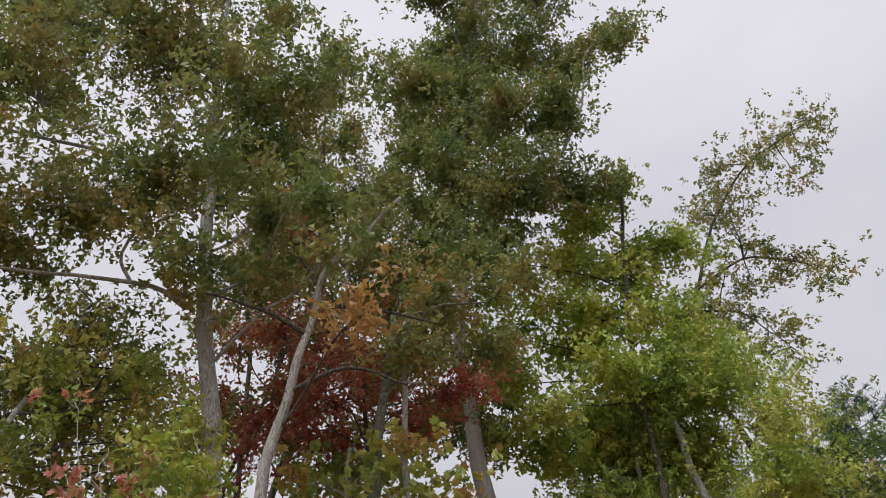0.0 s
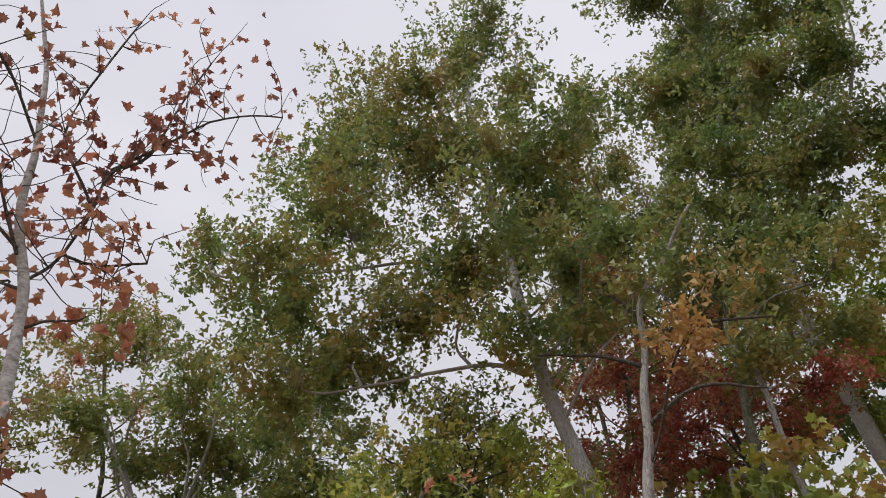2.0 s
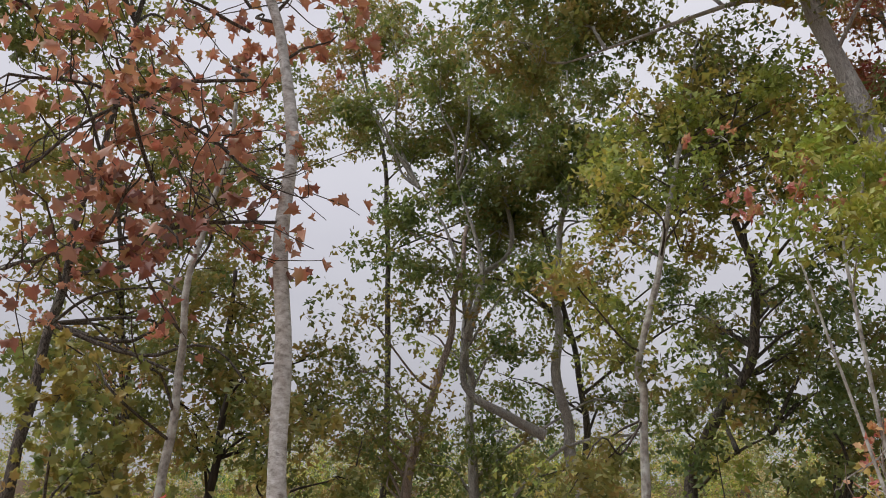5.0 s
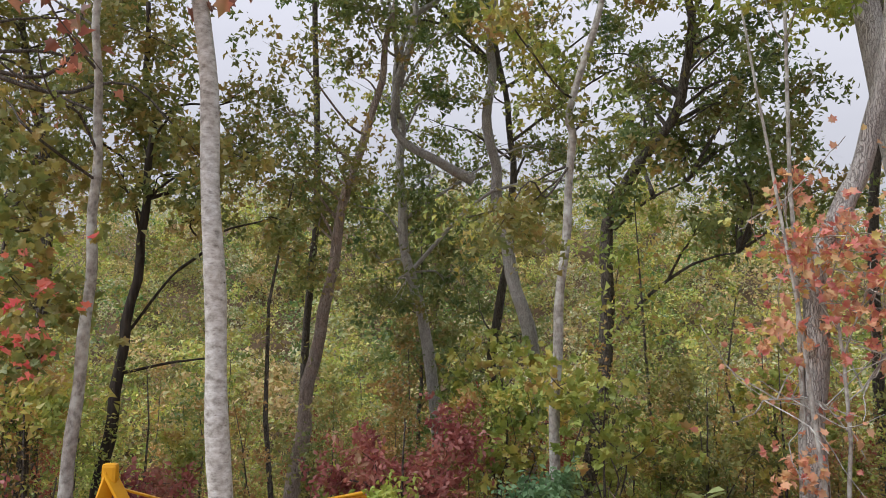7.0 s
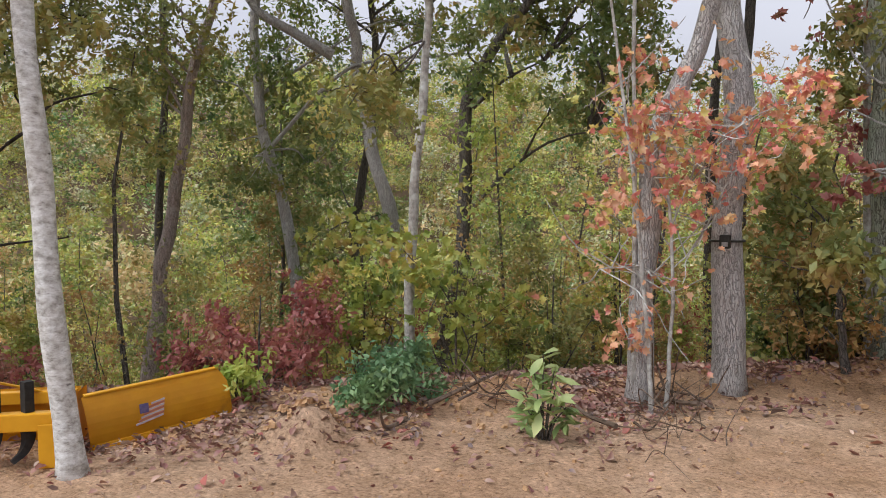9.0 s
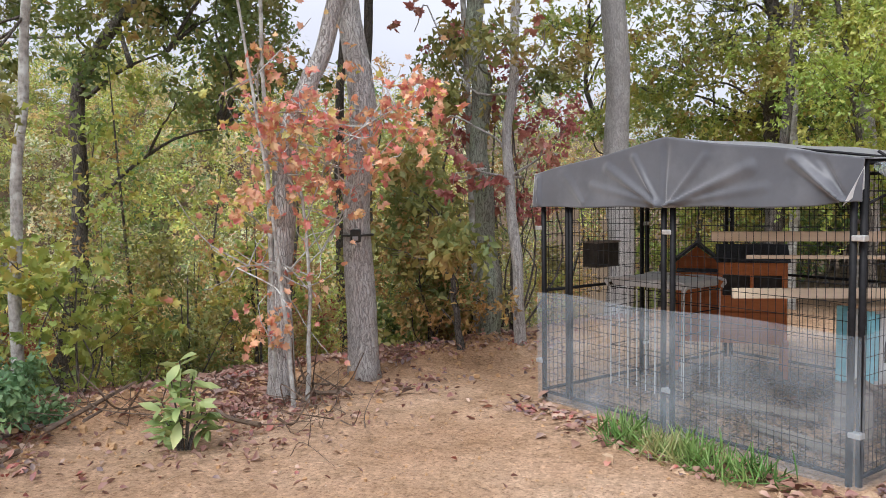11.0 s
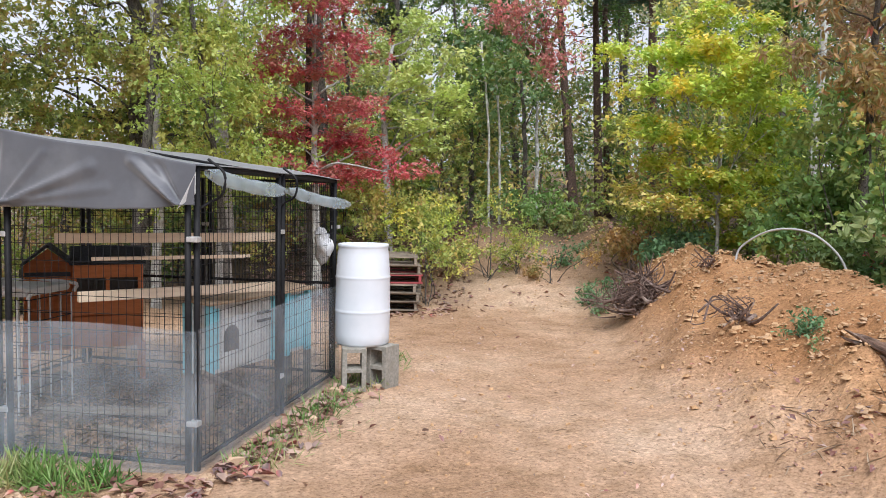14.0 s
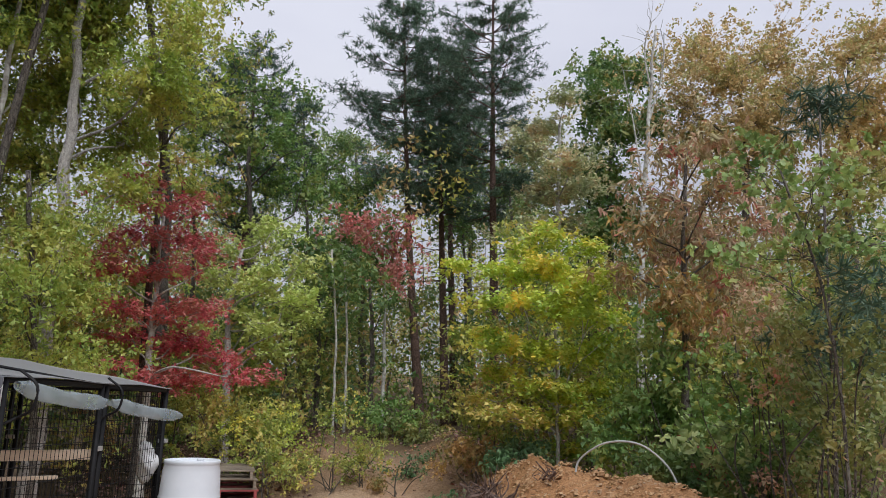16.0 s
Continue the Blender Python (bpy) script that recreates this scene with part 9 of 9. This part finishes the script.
def build_grader_blade():
    ax, ay, bx, by = -4.86, 2.36, -4.66, 3.32
    rz = math.degrees(math.atan2(by - ay, bx - ax))
    root = empty("grader_blade", pose((ax + bx) / 2, (ay + by) / 2, 0.0, 0, -4.0, rz), "yellow steel grader blade with a flag decal lying in leaves", "implement")
    w, n = 0.98, 10
    bm = bmesh.new()
    rows = []
    for i in range(n):
        t = i / (n - 1)
        z, y = 0.0 + 0.37 * t, 0.05 * (2 * t - 1) ** 2 + 0.10 * t
        c = 0.05 if i in (0, n - 1) else 0.0
        rows.append([bm.verts.new((x, y, z)) for x in (-w / 2, w / 2 - 0.045 * (1 if i in (0, n - 1) else 0) - 0.02 * (1 if i in (1, n - 2) else 0))])
    for i in range(n - 1):
        bm.faces.new((rows[i][0], rows[i][1], rows[i + 1][1], rows[i + 1][0]))
    bmesh.ops.solidify(bm, geom=bm.faces[:], thickness=0.014)
    part("moldboard", bm, YELLOW_PAINT, root)
    part("top_lip", one_box((w - 0.06, 0.05, 0.014), Matrix.Translation((-0.01, 0.165, 0.374)), 0.004), YELLOW_PAINT, root)
    part("cutting_edge", one_box((w - 0.05, 0.016, 0.07), Matrix.Translation((-0.01, 0.04, 0.03)), 0.003), YELLOW_PAINT, root)
    for k in range(7):
        z = 0.15 + 0.018 * k
        part("decal_stripe", one_box((0.19 - 0.016 * k, 0.003, 0.013), Matrix.Translation((-0.10 + 0.012 * k, 0.03 + 0.0045 * k - 0.006, z)) @ Matrix.Rotation(-0.18, 4, "Y"), 0),
             (FLAG_WHITE, FLAG_RED)[k % 2], root)
    part("decal_field", one_box((0.06, 0.003, 0.065), Matrix.Translation((-0.13, 0.03, 0.235)), 0), FLAG_BLUE, root)


build_box_blade()
build_grader_blade()


# ---- trail camera on the oak ----
def build_trail_camera():
    root = empty("trail_camera", pose(-2.12, 6.19, 1.30, 0, 0, 4), "small dark trail camera strapped to the oak trunk", "camera")
    part("case", one_box((0.085, 0.05, 0.11), Matrix(), 0.012), CAM_CASE, root)
    part("lens_plate", one_box((0.05, 0.006, 0.035), Matrix.Translation((0.004, -0.027, -0.02)), 0.003), CAM_LENS, root, "pale grey lens plate")
    bd = Builder()
    a = np.linspace(0, 2 * math.pi, 25)
    bd.tube(np.stack([0.138 * np.cos(a) - 0.035, 0.19 + 0.138 * np.sin(a), 0 * a], 1), 0.009, 5, False)
    part("strap", bd, CAM_CASE, root)


build_trail_camera()


# ---- clay, stones, litter, grass ----
def chips(name, label, category, spots, sizes, mat, seed, flat=0.6, sink=0.25):
    """Many small angular stones or clods in one mesh."""
    rng = np.random.default_rng(seed)
    bv = np.array([(1, 0, -0.6), (0.35, 0.95, -0.7), (-0.8, 0.6, -0.6), (-0.8, -0.6, -0.7), (0.35, -0.95, -0.6),
                   (0.75, 0.25, 0.6), (0.1, 0.75, 0.8), (-0.7, 0.2, 0.55), (-0.35, -0.6, 0.75), (0.45, -0.5, 0.85)], float)
    bf = np.array([t for i in range(5) for t in ((i, (i + 1) % 5, 5 + (i + 1) % 5), (i, 5 + (i + 1) % 5, 5 + i))] + [(5, 6, 7), (5, 7, 8), (5, 8, 9)])
    n = len(spots)
    sc = np.stack([rng.uniform(0.7, 1.3, n), rng.uniform(0.5, 1.0, n), rng.uniform(0.35, 0.7, n) * flat / 0.6], 1) * np.asarray(sizes)[:, None]
    jit = 1 + rng.normal(size=(n, len(bv), 1)) * 0.2
    v = bv[None] * jit * sc[:, None]
    a, b = rng.uniform(0, 2 * math.pi, n), rng.normal(size=n) * 0.35
    ca, sa, cb, sb = np.cos(a), np.sin(a), np.cos(b), np.sin(b)
    x, y, z = v[..., 0], v[..., 1], v[..., 2]
    y, z = y * cb[:, None] - z * sb[:, None], y * sb[:, None] + z * cb[:, None]
    x, y = x * ca[:, None] - y * sa[:, None], x * sa[:, None] + y * ca[:, None]
    g = ground_z(spots[:, 0], spots[:, 1])
    v = np.stack([x + spots[:, :1], y + spots[:, 1:], z + (g + sc[:, 2] * (1 - 2 * sink))[:, None]], -1).reshape(-1, 3)
    f = (bf[None] + (np.arange(n) * len(bv))[:, None, None]).reshape(-1, 3)
    ob = part(name, mesh_from(name, v, f.tolist()), mat)
    return tagged(ob, label, category, kind="stuff")


def litter(label, spots, sizes, mat, seed, shape="leaf", up=2.2, lift=0.012):
    rng = np.random.default_rng(seed)
    z = ground_z(spots[:, 0], spots[:, 1]) + lift + rng.uniform(0, 0.025, len(spots))
    ob = part("fallen_leaves", leaf_cloud("fallen_leaves", np.c_[spots, z], sizes, rng, shape, up=up, fold=0.5), mat)
    return tagged(ob, label, "leaves", kind="stuff")


rngL = np.random.default_rng(77)
c = rngL.uniform((-9, -1), (3, 10), (230000, 2))
s = bank(c[:, 0], c[:, 1])
dens_l = np.exp(-((s + 0.4) / 0.75) ** 2) * np.clip(0.42 + 1.1 * lumps(c[:, 0], c[:, 1], 1.4, 4.0) + 0.35 * lumps(c[:, 0], c[:, 1], 5.0, 2.0), 0.02, 1) + 0.012
dens_l = (dens_l + 0.16 * (s > 0.2)) * (1 - 0.85 * step(-2.0, -0.9, c[:, 0]))
c1 = c[rngL.random(len(c)) < dens_l]
litter("brown and mauve fallen leaves along the bank", c1, rngL.gamma(6, 0.0068, len(c1)) + 0.016, LITTER, 41, "leaf", 1.2)
c = rngL.uniform((-6, -3), (14, 16), (5200, 2))
c = c[(bank(c[:, 0], c[:, 1]) < 0) & (rngL.random(len(c)) < 0.012 + 0.06 * np.clip(lumps(c[:, 0], c[:, 1], 0.8, 7.0), 0, 1))]
h = pile(c[:, 0], c[:, 1])
e = rngL.uniform((3.0, -1.5), (9.5, 10), (9000, 2))
he = pile(e[:, 0], e[:, 1])
c = np.concatenate([c, e[rngL.random(len(e)) < np.exp(-((he - 0.14) / 0.1) ** 2) * 0.1]])
litter("scattered fallen leaves on the clay", c, rngL.uniform(0.025, 0.065, len(c)), LITTER, 42)
# leaves and stones gathered along the kennel's foot
k = rngL.uniform(0, 1, 650)
side = rngL.random(650) < 0.4
lx = np.where(side, k * KW * 1.1, KW + 0.12 + np.abs(rngL.normal(size=650)) * 0.14)
ly = np.where(side, -0.14 - np.abs(rngL.normal(size=650)) * 0.2, k * KW * 1.05 - 0.15)
foot = np.array([(KM @ Vector((a, b, 0)))[:2] for a, b in zip(lx, ly)])
litter("fallen leaves against the kennel's foot", foot, rngL.uniform(0.05, 0.11, len(foot)), LITTER, 43)
# dark bedding added inside the kennel: its colour deepens the shade over the pale clay
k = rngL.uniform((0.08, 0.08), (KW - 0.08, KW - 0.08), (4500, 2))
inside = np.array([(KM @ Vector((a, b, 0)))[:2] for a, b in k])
litter("added dark bedding and leaves that deepen the shade on the kennel floor", inside, rngL.uniform(0.02, 0.075, len(inside)), SHADE_BEDDING, 68, "kite", 2.0)
pick = rngL.random(len(foot)) < 0.2
chips("stones", "buff stones along the kennel's foot", "stones", foot[pick], rngL.gamma(2.0, 0.009, pick.sum()) + 0.01, STONE, 44, 0.7, 0.2)
c = rngL.uniform((-6, 0.5), (11, 13), (5200, 2))
c = c[bank(c[:, 0], c[:, 1]) < 0.3]
chips("gravel", "small crumbs of clay and gravel on the track", "gravel", c, rngL.gamma(1.6, 0.0035, len(c)) + 0.004, CLOD, 45, 0.7, 0.2)
c = rngL.uniform((3.0, -1), (10.5, 12), (64000, 2))
h = pile(c[:, 0], c[:, 1])
c = c[rngL.random(len(c)) < np.clip((h - 0.06) * 1.1, 0, 0.6)]
chips("clods", "broken yellow clay clods on the berm", "clods", c, rngL.gamma(1.2, 0.0075, len(c)) + 0.006, CLOD, 46, 0.5, 0.2)
c = rngL.uniform((3.0, -1), (10.5, 10), (26000, 2))
h = pile(c[:, 0], c[:, 1])
c = c[rngL.random(len(c)) < np.clip((h - 0.25) * 0.7, 0, 0.4) * np.clip(0.4 + lumps(c[:, 0], c[:, 1], 1.5, 8.0), 0.1, 1)]
chips("clods", "flat shards of broken yellow clay on the berm", "clods", c, rngL.gamma(1.6, 0.0075, len(c)) + 0.011, CLOD, 66, 0.36, 0.2)
c = np.concatenate([rngL.uniform((-8, 0), (0, 9), (3500, 2)), rngL.normal(size=(260, 2)) * 0.2 + (-3.95, 3.35)])
sb = bank(c[:, 0], c[:, 1])
c = c[(sb > -1.3) & (sb < 0.4)]
chips("clods", "clay crumbs along the bank edge", "clods", c, rngL.gamma(2.0, 0.0065, len(c)) + 0.006, CLOD, 47, 0.75, 0.2)

c = rngL.uniform((-6.5, -2), (11, 13), (15000, 2))
c = c[(bank(c[:, 0], c[:, 1]) < 0.5) & (rngL.random(len(c)) < 0.45 + 0.5 * lumps(c[:, 0], c[:, 1], 1.1, 9.0))]
flat = np.c_[rngL.normal(size=(len(c), 2)), 0.15 * rngL.normal(size=len(c))]
ob = part("straw", leaf_cloud("straw", np.c_[c, ground_z(c[:, 0], c[:, 1]) + 0.008], rngL.uniform(0.025, 0.1, len(c)), rngL, "blade", up=3.0, axis=flat * 4), STRAW)
tagged(ob, "dry pine needles, stalks and twig bits on the clay", "debris", kind="stuff")
c = rngL.uniform((-6.0, 0), (11.5, 13), (24000, 2))
c = c[(bank(c[:, 0], c[:, 1]) < 0.3) & (rngL.random(len(c)) < 0.35 + 0.4 * lumps(c[:, 0], c[:, 1], 1.7, 3.0))]
litter("dark crumbs of bark and leaf on the clay", c, rngL.gamma(3, 0.0033, len(c)) + 0.005, CRUMBS, 48, "kite", lift=0.004)
# leaves and stalks gathered at the berm's toe
e = rngL.uniform((3.0, -1.5), (9.5, 10), (40000, 2))
he = pile(e[:, 0], e[:, 1])
e = e[rngL.random(len(e)) < np.exp(-((he - 0.2) / 0.13) ** 2) * np.clip(0.18 + 0.4 * lumps(e[:, 0], e[:, 1], 2.0, 1.0), 0, 1)]
litter("pinkish grey leaves and chips at the berm's toe", e, rngL.gamma(3, 0.007, len(e)) + 0.01, TOE_LITTER, 49, "kite", 1.2)
e = rngL.normal(size=(750, 2)) * (0.33, 0.6) + (4.85, 1.9)
litter("grey and pink leaves round the log", e, rngL.gamma(4, 0.008, len(e)) + 0.012, LITTER, 67, "kite", 1.2)
e = rngL.normal(size=(380, 2)) * (0.36, 0.7) + (4.9, 1.95)
way = np.c_[rngL.normal(size=(len(e), 2)), np.abs(rngL.normal(size=len(e))) * 0.35]
ob = part("dry_stalks", leaf_cloud("dry_stalks", np.c_[e, ground_z(e[:, 0], e[:, 1]) + 0.01], rngL.uniform(0.05, 0.2, len(e)), rngL, "blade", up=1.0, axis=way * 3), STRAW)
tagged(ob, "dry stalks and weeds strewn round the log", "debris", kind="stuff")
f = rngL.uniform((4.5, 9.0), (14, 16), (9000, 2))
f = f[(np.hypot(f[:, 0], f[:, 1]) > 10.5) & (rngL.random(len(f)) < 0.05 + 0.6 * (np.abs(f[:, 0] - 0.83 * f[:, 1]) > 1.5))]
litter("fallen leaves at the track's overgrown end", f, rngL.uniform(0.05, 0.12, len(f)), LITTER, 50)
# grass tuft before the kennel
g = rngL.normal(size=(1700, 2)) * (0.34, 0.09) + (1.55, -0.3)
g = g[(g[:, 0] > 0.8) & (g[:, 0] < 2.25) & (np.sin(g[:, 0] * 13) + np.sin(g[:, 0] * 29 + g[:, 1] * 40) + rngL.normal(size=len(g)) * 0.6 > -0.3)]
g2 = np.c_[KW + 0.14 + np.abs(rngL.normal(size=1100)) * 0.16, rngL.uniform(0.1, 3.4, 1100)]
gp = np.array([(KM @ Vector((a, b, 0)))[:2] for a, b in np.concatenate([g, g2])])
ax = rngL.normal(size=(len(gp), 3)) * (0.5, 0.5, 0.1) + (0, 0, 1)
nn = len(g)
ob = part("grass", leaf_cloud("grass", np.c_[gp, ground_z(gp[:, 0], gp[:, 1])], np.r_[rngL.uniform(0.06, 0.22, nn), rngL.uniform(0.05, 0.14, len(gp) - nn)], rngL, "blade", up=0, axis=ax), GRASS)
tagged(ob, "fresh green grass tuft at the kennel's foot", "grass", kind="stuff")


def build_laurel(x, y):
    """A young plant with whorls of long hanging leaves."""
    rng = np.random.default_rng(91)
    root = empty("laurel_plant", pose(x, y, gz(x, y)), "young laurel with whorls of long pale green leaves", "plant")
    cen, way, siz = [], [], []
    stalks = [(0.0, 0.0, 0.58), (0.07, 0.03, 0.47), (-0.08, 0.02, 0.44), (0.12, -0.04, 0.36), (-0.14, 0.0, 0.3), (0.03, -0.08, 0.3), (0.17, 0.02, 0.24), (-0.05, -0.1, 0.2), (0.1, 0.08, 0.22), (-0.16, 0.06, 0.17)]
    for k, (dx, dy, h) in enumerate(stalks):
        bd = Builder()
        tip = np.array([dx, dy, h])
        bd.tube(smooth_path([(dx * 0.2, dy * 0.2, -0.04), (dx * 0.5, dy * 0.5, h * 0.5), tip], 4), np.linspace(0.009, 0.004, 9), 6)
        part("stem", bd, BARK_DARK, root)
        for j in range(11):
            a = 2.4 * j + k
            cen.append(tip - (0, 0, 0.012 * j))
            way.append((math.cos(a), math.sin(a), rng.uniform(-0.7, 0.5)))
            siz.append(rng.uniform(0.1, 0.18))
    part("foliage", leaf_cloud("foliage", cen, siz, rng, "broad", up=1.2, axis=np.array(way) * 1.6), LAUREL, root)


build_laurel(-2.72, 4.42)


# ---- brush pile, log, pipe ----
def build_brush_pile(x, y, r, n, seed, label, mat=DEADWOOD, tall=0.6, thick=1.0):
    rng = np.random.default_rng(seed)
    root = empty("brush_pile", pose(x, y, gz(x, y)), label, "brush")
    for i in range(n):
        a, d = rng.uniform(0, 2 * math.pi), abs(rng.normal()) * r * 0.5
        p = np.array([math.cos(a) * d, math.sin(a) * d, 0.05 + tall * r * max(0, 1 - d / r) * rng.random()])
        way = rng.normal(size=3)
        way[2] = abs(way[2]) * 0.5
        way /= np.linalg.norm(way)
        ln = r * rng.uniform(0.5, 1.15)
        q = [p - way * ln * 0.5 * (1, 1, 0.3), p + rng.normal(size=3) * 0.07, p + way * ln * 0.5 + (0, 0, 0.08)]
        bd = Builder()
        r0 = thick * rng.choice([0.006, 0.011, 0.02, 0.036], p=[0.45, 0.3, 0.16, 0.09])
        line = smooth_path(q, 5)
        line[:, 2] = np.maximum(line[:, 2], 0.012)
        bd.tube(line, np.linspace(r0, r0 * 0.4, len(line)), 6)
        part("stick", bd, mat, root)


build_brush_pile(7.4, 6.85, 0.66, 300, 51, "heap of dark torn roots and sticks beside the track", ROOT_WOOD, 0.7, 0.62)
build_brush_pile(7.5, 7.2, 0.4, 40, 57, "standing tuft of split root stubs in the brush heap", ROOT_WOOD, 1.2)
build_brush_pile(7.55, 5.95, 0.26, 14, 58, "torn root lying on the clay berm", ROOT_WOOD, 0.5)
build_brush_pile(6.15, 4.5, 0.34, 34, 52, "small tangle of dark roots on the berm", ROOT_WOOD, 0.3, 0.6)
build_brush_pile(4.8, 1.95, 0.42, 30, 59, "pale roots and stalks at the log's foot", STALK, 0.45, 0.4)
build_brush_pile(-3.6, 4.6, 0.75, 22, 53, "dead sticks lying on the bank", DEADWOOD, 0.22, 0.55)
build_brush_pile(-2.3, 5.6, 0.7, 22, 54, "dead sticks lying at the oak's foot", DEADWOOD, 0.22, 0.55)
build_brush_pile(-2.15, 4.9, 0.6, 14, 55, "dead sticks lying among fallen leaves", DEADWOOD, 0.22, 0.55)


def build_log():
    """A torn trunk: long split shards side by side, thick at the root end, pointed at the other."""
    rng = np.random.default_rng(61)
    foot, tip = np.array([4.9, 1.95]), np.array([5.86, 3.32])
    way = tip - foot
    ln = float(np.linalg.norm(way))
    za, zb = gz(*foot) + 0.07, gz(*tip) + 0.08
    root = empty("split_log", pose(foot[0], foot[1], za, 0, -math.degrees(math.atan2(zb - za, ln)), math.degrees(math.atan2(way[1], way[0]))),
                 "dark weathered splintered log with torn roots on the berm", "log")
    n, k = 22, 9
    for i in range(15):
        a0 = 2 * math.pi * i / 14
        off = np.array([math.cos(a0) * 0.085, math.sin(a0) * 0.06]) * (0.0 if i == 14 else 1)
        end = ln * (1.0 if i in (3, 4, 14) else rng.uniform(0.5, 0.95))
        begin = -0.12 - rng.uniform(0, 0.25)
        sq, tw = rng.uniform(0.35, 0.75), rng.uniform(0, 3)
        v = []
        for u in np.linspace(0, 1, n):
            x = begin + (end - begin) * u
            taper = (1 - u) ** 0.55 * min(1, 0.45 + u * 5)
            close = 1 - 0.55 * max(0, x) / ln
            for j in range(k):
                b = 2 * math.pi * j / k
                w = 0.056 * taper * (1 + 0.35 * noise.noise(Vector((math.cos(b) * 1.5 + i, math.sin(b) * 1.5, x * 3)))) + 0.004
                p, q = w * math.cos(b), w * sq * math.sin(b)
                v.append((x + 0.03 * math.sin(b * 3 + i) * (u < 0.06), off[0] * close + p * math.cos(tw) - q * math.sin(tw) + 0.02 * math.sin(x * 4 + i),
                          off[1] * close + p * math.sin(tw) + q * math.cos(tw) + 0.015 * math.sin(x * 5 + 2 * i)))
        f = [(r * k + j, r * k + (j + 1) % k, (r + 1) * k + (j + 1) % k, (r + 1) * k + j) for r in range(n - 1) for j in range(k)]
        f += [tuple(range(k))[::-1], tuple((n - 1) * k + j for j in range(k))]
        part("shard", mesh_from("log_shard", v, f), LOG_WOOD, root)
    for i in range(16):
        s = np.array([rng.uniform(-0.3, 0.5), rng.uniform(-0.1, 0.1), rng.uniform(-0.02, 0.09)])
        e = s + np.array([rng.uniform(-0.35, 0.1), rng.uniform(-0.35, 0.3), rng.uniform(-0.08, 0.2)])
        bd = Builder()
        bd.tube(smooth_path([s, (s + e) / 2 + rng.normal(size=3) * 0.05, e], 4), np.linspace(0.018, 0.004, 9), 6)
        part("root", bd, DEADWOOD, root)


build_log()


def build_pipe():
    a, b = np.array([7.75, 5.75]), np.array([8.0, 4.5])
    root = empty("plastic_pipe", pose(a[0], a[1], gz(*a)), "bent grey plastic pipe arching over the berm", "pipe")
    p = [(0, 0, -0.05), (0.03, -0.06, 0.16), (0.08, -0.4, 0.36), (0.15, -0.8, 0.36), (0.22, -1.1, 0.14), (b[0] - a[0], b[1] - a[1], gz(*b) - gz(*a) - 0.05)]
    bd = Builder()
    bd.tube(smooth_path(p, 6), 0.012, 10)
    part("hose", bd, GREY_PIPE, root, smooth=True)


build_pipe()
